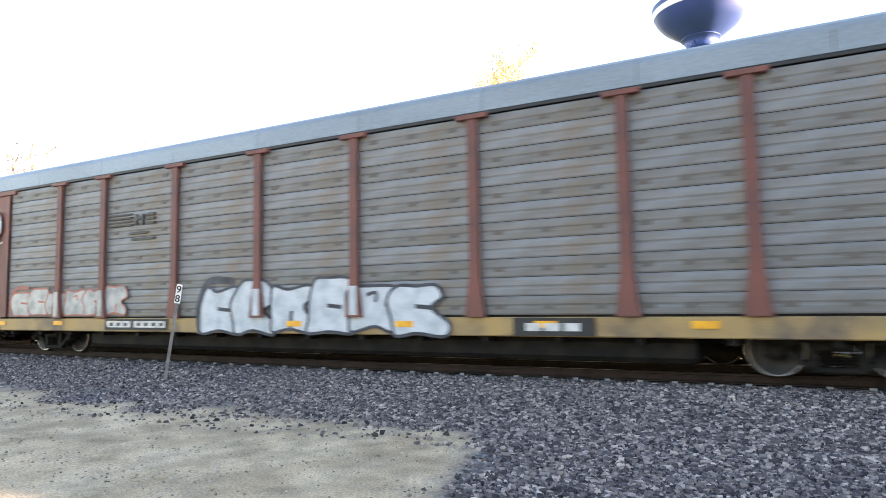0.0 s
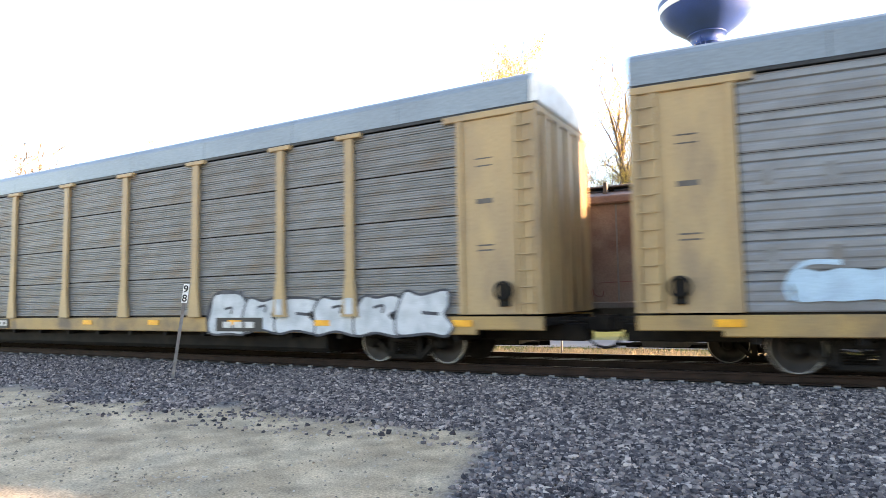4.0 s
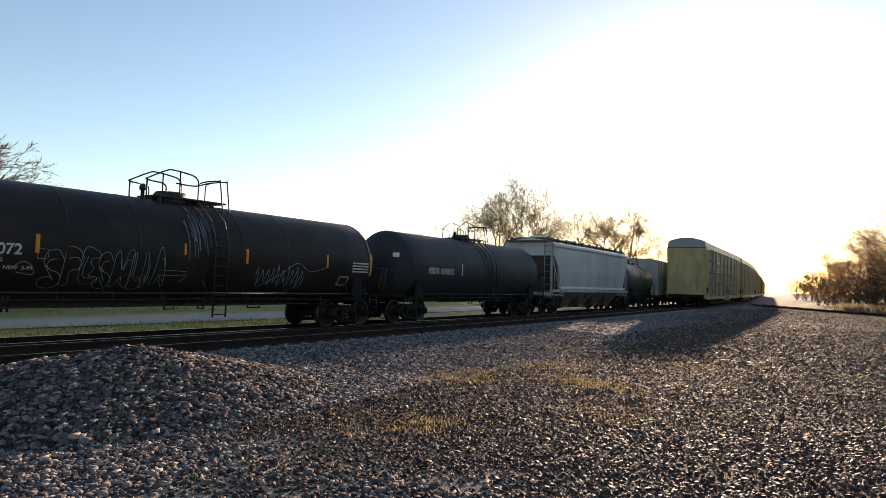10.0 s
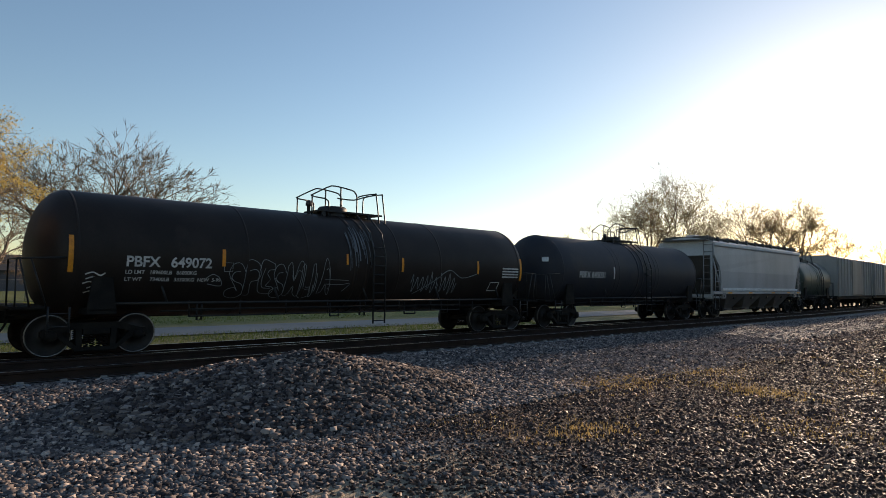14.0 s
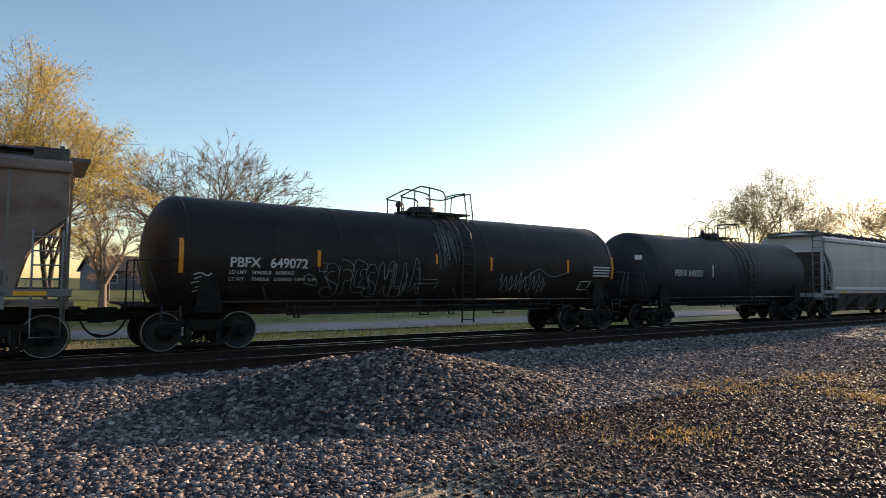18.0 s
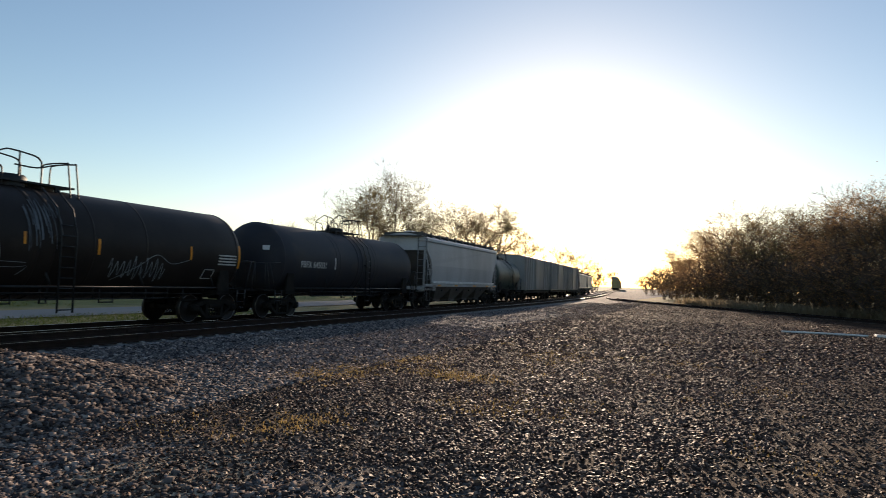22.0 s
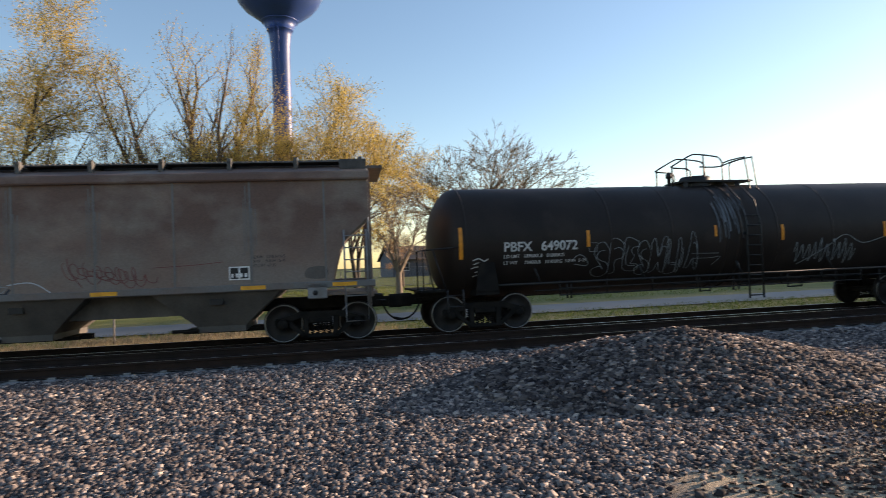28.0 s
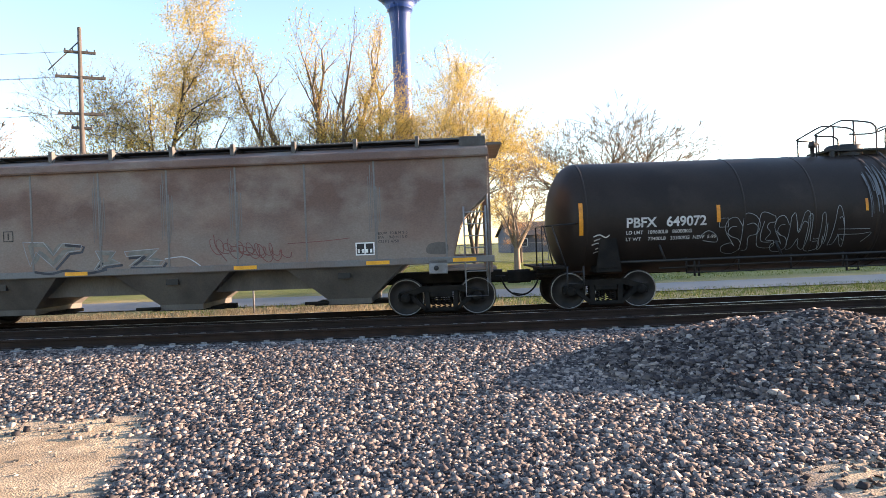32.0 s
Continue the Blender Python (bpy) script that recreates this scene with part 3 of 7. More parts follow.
def build_ground():
    def axis(stops):
        out = []
        for a, b, n in stops:
            out += [a + (b - a) * i / n for i in range(n)]
        return out + [stops[-1][1]]
    xs = axis([(-3000, -300, 8), (-300, -60, 12), (-60, -20, 40), (-20, 30, 166), (30, 80, 80), (80, 300, 40), (300, 3000, 8)])
    ys = axis([(-2500, -200, 8), (-200, -40, 16), (-40, 0, 40), (0, 11, 62), (11, 24, 30), (24, 60, 24), (60, 300, 16), (300, 3000, 8)])
    vs = [(x, y, ground_z(x, y)) for y in ys for x in xs]
    n = len(xs)
    fs = [(j * n + i, j * n + i + 1, (j + 1) * n + i + 1, (j + 1) * n + i) for j in range(len(ys) - 1) for i in range(n - 1)]
    s = Shape()
    s.add(vs, fs, True)
    ob = solid("ground", s, GROUND, "packed dirt, grey ballast and autumn turf", "ground", kind="structure")
    at = ob.data.color_attributes.new("cover", "FLOAT_COLOR", "POINT")
    cols = []
    for x, y, z in vs:
        cols += [*cover(x, y), smooth_step(y - bend(x), 31.5, 33.5) * 0.85]
    at.data.foreach_set("color", cols)


build_ground()


# ---- tracks ----
RAIL_PROFILE = [(-0.075, 0.0), (0.075, 0.0), (0.075, 0.012), (0.012, 0.035), (0.01, 0.125), (0.037, 0.135), (0.037, 0.165), (0.028, 0.172),
                (-0.028, 0.172), (-0.037, 0.165), (-0.037, 0.135), (-0.01, 0.125), (-0.012, 0.035), (-0.075, 0.012)]


def rail_track(name, y, top, label):
    t = thing(name, pose(0, y, top), label, "railway track", kind="structure")
    xs = [-300, -100, -40, -25, -18] + [-14 + 2 * i for i in range(14)] + [15 + 6 * i for i in range(20)] + [140, 200, 400, 900]
    n = len(RAIL_PROFILE)
    for side in (-GAUGE, GAUGE):
        s, h = Shape(), Shape()
        s.add([(x, p + side + bend(x), q - 0.172) for x in xs for p, q in RAIL_PROFILE],
              [(i * n + k, i * n + (k + 1) % n, (i + 1) * n + (k + 1) % n, (i + 1) * n + k) for i in range(len(xs) - 1) for k in range(n)])
        r = part("rail", s, RAIL, t)
        h.add([(x, side + w + bend(x), 0.003) for x in xs for w in (-0.024, 0.024)], [(2 * i, 2 * i + 2, 2 * i + 3, 2 * i + 1) for i in range(len(xs) - 1)])
        part("running_surface", h, BRIGHT, r, "worn bright rail head")
        s = Shape()
        x = -296.7
        while x < 15:
            s.box(x - 0.45, side + bend(x) - 0.03, -0.13, x + 0.45, side + bend(x) + 0.03, -0.05, 0.006)
            x += 11.9
        part("joint_bar", s, RAIL, r)
    return t


def tie_mesh(material, half=1.3):
    s = Shape()
    s.prism_y([(-0.14, -0.25), (0.14, -0.25), (0.13, -0.02), (0.11, 0.0), (-0.11, 0.0), (-0.13, -0.02)], -half, half)
    for side in (-GAUGE, GAUGE):
        for w in (-1, 1):
            s.box(-0.05, side + w * 0.1 - 0.03, 0.0, 0.05, side + w * 0.1 + 0.03, 0.035)
    return s.mesh("tie", material)


near_track = rail_track("track_near", NEAR_Y, NEAR_Z, "rusty main line rails on concrete ties in grey ballast")
far_track = rail_track("track_far", FAR_Y, FAR_Z, "rusty passing track rails on dark wooden ties")

third = thing("track_joining", pose(0, 0, 0), "rusty siding rails that swing in beside the main line", "railway track", kind="structure")
SIDE_X = [-60 + 5 * i for i in range(20)] + [40 + 2 * i for i in range(30)]
for side in (-GAUGE, GAUGE):
    s = Shape()
    n = len(RAIL_PROFILE)
    vs, fs, head = [], [], []
    for x in SIDE_X:
        a = math.atan((siding_y(x + 2) - siding_y(x - 2)) / 4)
        nx, ny, y = -math.sin(a), math.cos(a), siding_y(x)
        vs += [(x + nx * (side + p), y + ny * (side + p), 0.12 + q - 0.172) for p, q in RAIL_PROFILE]
        head += [(x + nx * (side + w), y + ny * (side + w), 0.123) for w in (-0.03, 0.03)]
    for i in range(len(SIDE_X) - 1):
        fs += [(i * n + k, i * n + (k + 1) % n, (i + 1) * n + (k + 1) % n, (i + 1) * n + k) for k in range(n)]
    s.add(vs, fs)
    r = part("rail", s, RAIL, third)
    s = Shape()
    s.add(head, [(2 * i, 2 * i + 2, 2 * i + 3, 2 * i + 1) for i in range(len(SIDE_X) - 1)])
    part("running_surface", s, BRIGHT, r, "worn bright rail head")

# paved crossing between the near rails
s = Shape()
for y0, y1 in ((9.6, NEAR_Y - GAUGE - 0.1), (NEAR_Y - GAUGE + 0.12, NEAR_Y + GAUGE - 0.12), (NEAR_Y + GAUGE + 0.1, FAR_Y - GAUGE - 0.1)):
    s.prism_z([(-40, y0 + bend(-40)), (-28.6, y0 + bend(-28.6)), (-28.6, y1 + bend(-28.6)), (-40, y1 + bend(-40))], -0.3, 0.17)
solid("crossing_pavement", s, ASPHALT, "worn grey asphalt crossing between the rails", "pavement", kind="structure")

# road beyond the tracks
s = Shape()
s.add([(x, y + bend(x), ground_z(x, y + bend(x)) + 0.05 + 0.03 * k) for x in [-200 + 10 * i for i in range(61)] for k, y in enumerate((26.8, 28.3, 29.8))],
      [(3 * i + k, 3 * i + 3 + k, 3 * i + 4 + k, 3 * i + 1 + k) for i in range(60) for k in (0, 1)])
solid("road", s, ROADGREY, "pale worn road along the far side of the tracks", "road", kind="structure")


# ---- rail cars ----
def wheel_mesh():
    s = Shape()
    s.lathe_y([(0.06, -0.1), (0.1, -0.1), (0.12, -0.045), (0.36, -0.03), (0.4, -0.065), (0.457, -0.068), (0.462, 0.0), (0.485, 0.035), (0.48, 0.06), (0.39, 0.065), (0.36, 0.02), (0.1, 0.03), (0.07, 0.1)], 0, 0, 28)
    return s.mesh("wheel", WHEEL)


def rim_mesh():
    s = Shape()
    s.lathe_y([(0.43, -0.067), (0.434, -0.0705), (0.452, -0.0705), (0.457, -0.067)], 0, 0, 28)
    return s.mesh("tread", BRIGHT)


def sideframe_mesh():
    """A cast truck side: arched frame with two windows, spring nest and bearing boxes."""
    s = Shape()
    y0, y1 = -0.09, 0.09
    s.prism_y([(-1.08, 0.56), (-0.72, 0.66), (-0.5, 0.74), (0.5, 0.74), (0.72, 0.66), (1.08, 0.56), (1.08, 0.44), (0.7, 0.52), (0.46, 0.6), (-0.46, 0.6), (-0.7, 0.52), (-1.08, 0.44)], y0, y1)
    for w in (-1, 1):
        s.prism_y([(w * 0.72, 0.54), (w * 0.3, 0.14), (w * 0.42, 0.14), (w * 0.86, 0.5)], y0, y1)
        s.prism_y([(w * 0.3, 0.62), (w * 0.42, 0.62), (w * 0.4, 0.16), (w * 0.28, 0.16)], y0, y1)
        s.lathe_y([(0.001, -0.17), (0.09, -0.17), (0.12, -0.12), (0.14, 0.09)], w * 0.89, 0.457, 14)
        s.box(w * 0.89 - 0.16, y0, 0.38, w * 0.89 + 0.16, y1, 0.6, 0.03)
    s.box(-0.42, y0, 0.1, 0.42, y1, 0.2, 0.03)
    s.box(-0.27, -0.12, 0.46, 0.27, 0.12, 0.6, 0.03)
    for i in range(4):
        x = -0.2 + i * 0.133
        pts = [(x + 0.05 * math.cos(k * 1.1), 0.05 * math.sin(k * 1.1) - 0.02, 0.2 + 0.26 * k / 30) for k in range(31)]
        s.tube(pts, 0.013, 4)
    return s.mesh("side_frame", UNDER)


WHEEL_ME, TREAD_ME, FRAME_ME = wheel_mesh(), rim_mesh(), sideframe_mesh()


def bolster_mesh():
    s = Shape()
    s.box(-0.22, -0.95, 0.5, 0.22, 0.95, 0.74, 0.03)
    for w in (-1, 1):
        s.tube([(w * 0.89, -0.9, 0.457), (w * 0.89, 0.9, 0.457)], 0.08, 10)
        s.box(w * 0.62 - 0.05, -0.8, 0.42, w * 0.62 + 0.05, 0.8, 0.55, 0.02)
    s.tube([(0, 0, 0.7), (0, 0, 0.95)], 0.25, 12)
    return s.mesh("truck", UNDER)


BOLSTER_ME = bolster_mesh()


def add_truck(car, x):
    t = part("truck", BOLSTER_ME, UNDER, car)
    t.location = (x, 0, 0)
    for side in (-1, 1):
        f = part("side_frame", FRAME_ME, UNDER, t)
        f.location, f.rotation_euler = (0, side * 1.0, 0), (0, 0, 0 if side < 0 else math.pi)
        for w in (-0.89, 0.89):
            wh = part("wheel", WHEEL_ME, WHEEL, t)
            wh.location, wh.rotation_euler = (w, side * GAUGE, 0.457), (0, 0, 0 if side < 0 else math.pi)
            if side < 0:
                tr = part("tread", TREAD_ME, BRIGHT, t, "bright worn wheel rim")
                tr.location = (w, -GAUGE, 0.457)
    return t


def coupler_shape(x, w):
    """A draft gear, knuckle and hose at the end x; w is the way out."""
    s = Shape()
    s.box(min(x - w * 0.5, x + w * 0.45), -0.12, 0.72, max(x - w * 0.5, x + w * 0.45), 0.12, 0.98, 0.03)
    s.box(min(x + w * 0.3, x + w * 0.62), -0.17, 0.68, max(x + w * 0.3, x + w * 0.62), 0.17, 1.02, 0.05)
    s.tube(curve_pts([(x + w * 0.1, -0.35, 0.85), (x + w * 0.25, -0.35, 0.55), (x + w * 0.5, -0.3, 0.38), (x + w * 0.8, -0.25, 0.42)], 5), 0.025, 6)
    s.tube([(x - w * 0.1, -1.35, 0.95), (x + w * 0.2, -0.4, 0.9)], 0.018, 5)
    return s


def ladder_shape(x, y, z0, z1, width, rungs, along="x", r=0.016):
    s = Shape()
    for k in (0, 1):
        p = (x + width * k, y) if along == "x" else (x, y + width * k)
        s.tube([(*p, z0), (*p, z1)], r * 1.5, 5)
    for i in range(rungs):
        z = z0 + (z1 - z0) * (i + 0.5) / rungs
        s.tube([(x, y, z), (x + width, y, z) if along == "x" else (x, y + width, z)], r, 5)
    return s


# -- covered hopper --
def hopper_body(L, h_side, end_cut, belly=0.0):
    """Sides with the cut-away ends, slope sheets and an arched roof, as one shell. L: half length."""
    s = Shape()
    hw = 1.52
    a, b, c = end_cut          # x where the cut starts low, z where it ends at the end post, curve height
    cut = [(b[0], b[1]), (b[0] * 0.55 + c[0] * 0.45, b[1] - 0.28), (b[0] * 0.2 + c[0] * 0.8, b[1] - 0.62), (c[0], c[1] - 0.1), (c[0] - 0.03, 1.45)]
    outline = [(-L, h_side), (L, h_side), (L, a[1])] + cut + [(-p, q) for p, q in reversed(cut)] + [(-L, a[1])]
    for sgn in (-1, 1):
        vs = [(x, sgn * (hw + belly * math.sin(math.pi * (z - 1.45) / (h_side - 1.45))), z) for x, z in outline]
        vs += [(x, sgn * (hw - 0.03), z) for x, z in outline]
        n = len(outline)
        fs = [tuple(range(n)), tuple(reversed(range(n, 2 * n)))] + [(i, (i + 1) % n, n + (i + 1) % n, n + i) for i in range(n)]
        s.add(vs, fs)
    # slope sheets and end walls
    for e in (-1, 1):
        s.add([(e * L, -hw + 0.03, h_side), (e * L, hw - 0.03, h_side), (e * L, hw - 0.03, a[1]), (e * L, -hw + 0.03, a[1])], [(0, 1, 2, 3)])
    return s


def hopper_roof(L, z0, rise):
    s = Shape()
    hw = 1.6
    prof = [(-hw, z0 - 0.16), (-hw - 0.02, z0 - 0.12), (-hw, z0), (-hw + 0.02, z0 + 0.04)]
    prof += [(-hw + 0.02 + (2 * hw - 0.04) * k / 10, z0 + 0.04 + rise * math.sin(math.pi * k / 10)) for k in range(1, 10)]
    prof += [(hw - 0.02, z0 + 0.04), (hw, z0), (hw + 0.02, z0 - 0.12), (hw, z0 - 0.16)]
    s.prism_x(prof, -L - 0.03, L + 0.03)
    return s


def covered_hopper(x, name_label, paint, seam_paint, L=8.25, h=4.0, trucks=6.9, chutes=(-4.5, 0.0, 4.5), belly=0.0, sill_paint=None, cut=None, walk_h=0.32, rise=0.3):
    car = thing("covered_hopper_car", on_track(x, FAR_Y, FAR_Z), name_label, "freight car", "standing train")
    cut = cut or ((L, h - 0.68), (L - 0.6, h - 1.25), (L - 0.93, h - 2.0))
    body = part("body", hopper_body(L, h, cut, belly), paint, car)
    part("roof", hopper_roof(L, h, rise), paint, car)
    for e in (-1, 1):
        s = Shape()
        s.prism_y([(e * L, cut[0][1]), (e * (cut[2][0] - 1.2), 1.3), (e * (cut[2][0] - 1.25), 1.3), (e * (L - 0.05), cut[0][1] + 0.05)], -1.48, 1.48)
        # dark colour stands in for the shade under the car's end
        part("slope_sheet", s, CHUTE, body)
    seam = Shape()
    seam.box(-0.02, -0.008, 1.46, 0.025, 0.0, h - 0.17)
    seam_me = seam.mesh("side_seam", seam_paint)
    band, streaks = Shape(), random.Random(3)
    for q in range(7):
        w, q0, q1 = streaks.uniform(0.01, 0.028), streaks.uniform(0.0, 1.2), streaks.uniform(0.0, 0.9)
        band.box(-0.15 + 0.045 * q, -0.004, 1.47 + q0, -0.15 + 0.045 * q + w, 0.0, h - 0.2 - q1)
    band_me = band.mesh("primer_streaks", seam_paint)
    for i in range(-4, 5 if not belly else -4):
        for sgn in (-1, 1):
            o = part("side_seam", seam_me, seam_paint, body)
            o.location = (1.69 * i, sgn * 1.52, 0)
            if sgn > 0:
                o.rotation_euler = (0, 0, math.pi)
        if seam_paint == BLUESEAM and i in (-3, -1, 0, 1, 3):
            part("primer_streaks", band_me, seam_paint, body, "blue-grey primer streaks").location = (1.69 * i, -1.52, 0)
    for sgn in (-1, 1):
        s = Shape()
        s.box(-L - 0.1, min(sgn * 1.45, sgn * 1.6), 1.3, L + 0.1, max(sgn * 1.45, sgn * 1.6), 1.46, 0.02)
        part("side_sill", s, sill_paint or seam_paint, car)
    s = Shape()
    s.box(-L - 0.35, -0.3, 0.75, L + 0.35, 0.3, 1.05, 0.03)
    part("centre_sill", s, UNDER, car)
    for c in chutes:
        s = Shape()
        top = [(c - 1.45, -1.5, 1.31), (c + 1.45, -1.5, 1.31), (c + 1.45, 1.5, 1.31), (c - 1.45, 1.5, 1.31)]
        mid = [(c - 0.55, -1.0, 0.5), (c + 0.55, -1.0, 0.5), (c + 0.55, 1.0, 0.5), (c - 0.55, 1.0, 0.5)]
        low = [(p[0], p[1], 0.36) for p in mid]
        s.add(top + mid + low, [(j + q, j + (q + 1) % 4, j + 4 + (q + 1) % 4, j + 4 + q) for j in (0, 4) for q in range(4)] + [(8, 9, 10, 11), (3, 2, 1, 0)])
        h_ob = part("hopper_chute", s, CHUTE, car)
        s = Shape()
        s.box(c - 1.0, -0.5, 0.3, c + 0.9, 0.5, 0.38, 0.01)
        s.box(c + 0.9, -0.32, 0.3, c + 1.15, -0.2, 0.42, 0.02)
        s.tube([(c - 1.1, -1.1, 0.42), (c - 0.5, -1.1, 0.42)], 0.04, 8)
        part("outlet_gate", s, UNDER, h_ob)
        s = Shape()
        s.box(c - 0.18, -1.425, 1.02, c + 0.12, -1.33, 1.16)
        part("data_plate", s, BLACK, h_ob, "small black stencil plate")
    if not belly:
        for a, c in zip(chutes, chutes[1:]):
            s = Shape()
            s.prism_y([(a + 0.6, 0.78), (c - 0.6, 0.78), (c - 0.9, 1.31), (a + 0.9, 1.31)], -0.98, 0.98)
            part("inner_slope_sheet", s, CHUTE, car)
        # dark box that closes the gap between roof and roof walk
        s = Shape()
        s.box(-L + 0.7, -0.33, h + 0.15, L - 0.7, 0.33, h + walk_h + 0.19, 0.03)
        part("hatch_coaming", s, CHUTE, car, "dark trough along the roof")
    # roof walk on stubs
    for yy in (-0.62, 0.62):
        s = Shape()
        s.box(-L + 0.1, yy - 0.25, h + walk_h + 0.05, L - 0.1, yy + 0.25, h + walk_h + 0.075)
        kx = -L + 0.15
        while kx < L - 0.2:
            s.box(kx, yy - 0.25, h + walk_h + 0.075, kx + 0.02, yy + 0.25, h + walk_h + 0.1)
            kx += 0.12
        part("running_board", s, WALKGRID, car, "open grating roof walk")
    for i in range(11):
        s = Shape()
        kx = -L + 0.15 + (2 * L - 0.3) * i / 10
        s.box(kx - 0.045, -1.2, h + 0.05, kx + 0.045, -1.06, h + walk_h + 0.12, 0.01)
        s.box(kx - 0.03, -1.2, h + walk_h + 0.0, kx + 0.03, 1.2, h + walk_h + 0.05)
        part("walk_bracket", s, WALKGRID, car)
    for i in range(4):
        s = Shape()
        kx = -L + 2 + (2 * L - 4) * i / 3
        s.box(kx - 1.4, -0.3, h + 0.2, kx + 1.4, 0.3, h + walk_h + 0.2, 0.08)
        part("hatch", s, paint, car)
    for e in (-1, 1):
        x0 = L - 0.02 if e > 0 else -L - 0.05
        s = ladder_shape(x0, -1.5, 0.8, h + 0.1, 0.5, 9, "y")
        part("end_ladder", s, LADDER, car)
        s = ladder_shape(e * (L - 0.6), -1.58, 0.95, h - 1.35, 0.52 * e, 6, "x")
        s.tube([(e * (L - 0.6), -1.58, 0.95), (e * (L - 0.6), -1.58, 0.5), (e * (L - 0.08), -1.58, 0.5), (e * (L - 0.08), -1.58, 0.95)], 0.014, 5)
        part("side_ladder", s, LADDER, car)
        s = Shape()
        s.box(min(e * (L - 1.2), e * (L + 0.15)), -1.45, 1.12, max(e * (L - 1.2), e * (L + 0.15)), 1.45, 1.18)
        s.box(e * L - 0.06, -1.5, 1.05, e * L + 0.06, 1.5, 1.3, 0.02)
        for q in (-1.42, 1.42):
            s.box(e * L - 0.05, q - 0.05, 1.2, e * L + 0.05, q + 0.05, h, 0.015)
            s.tube([(e * (L - 1.35), q, 1.2), (e * (L - 0.1), q, h - 0.7)], 0.045, 6)
        part("end_frame", s, paint, car)
        s = Shape()
        s.box(e * (L - 1.25) - 0.22, -1.6, 1.06, e * (L - 1.25) + 0.22, -1.5, 1.42, 0.02)
        box = part("valve_box", s, LADDER, car, "pale dirty valve box")
        s = Shape()
        s.lathe_y([(0.001, -1.61), (0.06, -1.61), (0.06, -1.6)], e * (L - 1.25) - 0.05, 1.2, 12)
        part("knob", s, BLACK, box)
        s = Shape()
        s.box(e * (L - 0.33) - 0.32, -1.25, h + 0.1, e * (L - 0.33) + 0.32, 1.25, h + walk_h + 0.06, 0.02)
        for q in range(8):
            s.box(e * (L - 0.33) - 0.28 + q * 0.08, -1.27, h + 0.14, e * (L - 0.33) - 0.25 + q * 0.08, -1.25, h + walk_h + 0.05)
        part("end_crosswalk", s, WALKGRID, car, "dark slatted roof-end step")
        s = Shape()
        s.box(min(e * L, e * (L + 0.38)), -1.3, h + 0.14, max(e * L, e * (L + 0.38)), 1.3, h + 0.2)
        part("end_platform", s, WALKGRID, car)
        part("coupler", coupler_shape(e * (L + 0.2), e), UNDER, car)
        add_truck(car, e * trucks)
    s = Shape()
    s.box(-0.28, -1.606, 1.335, 0.28, -1.602, 1.425)
    me = s.mesh("reflector", AMBER)
    for q in (-5.9, -2.4, 2.0, 5.4, 7.6):
        part("reflector", me, AMBER, car, "faded yellow reflector strip").location = (q * L / 8.25, 0, 0)
    return car


def flat_map(x0, y, z0):
    """Places lettering on a car's near side."""
    return lambda u, v, d: (x0 + u, y - d, z0 + v)


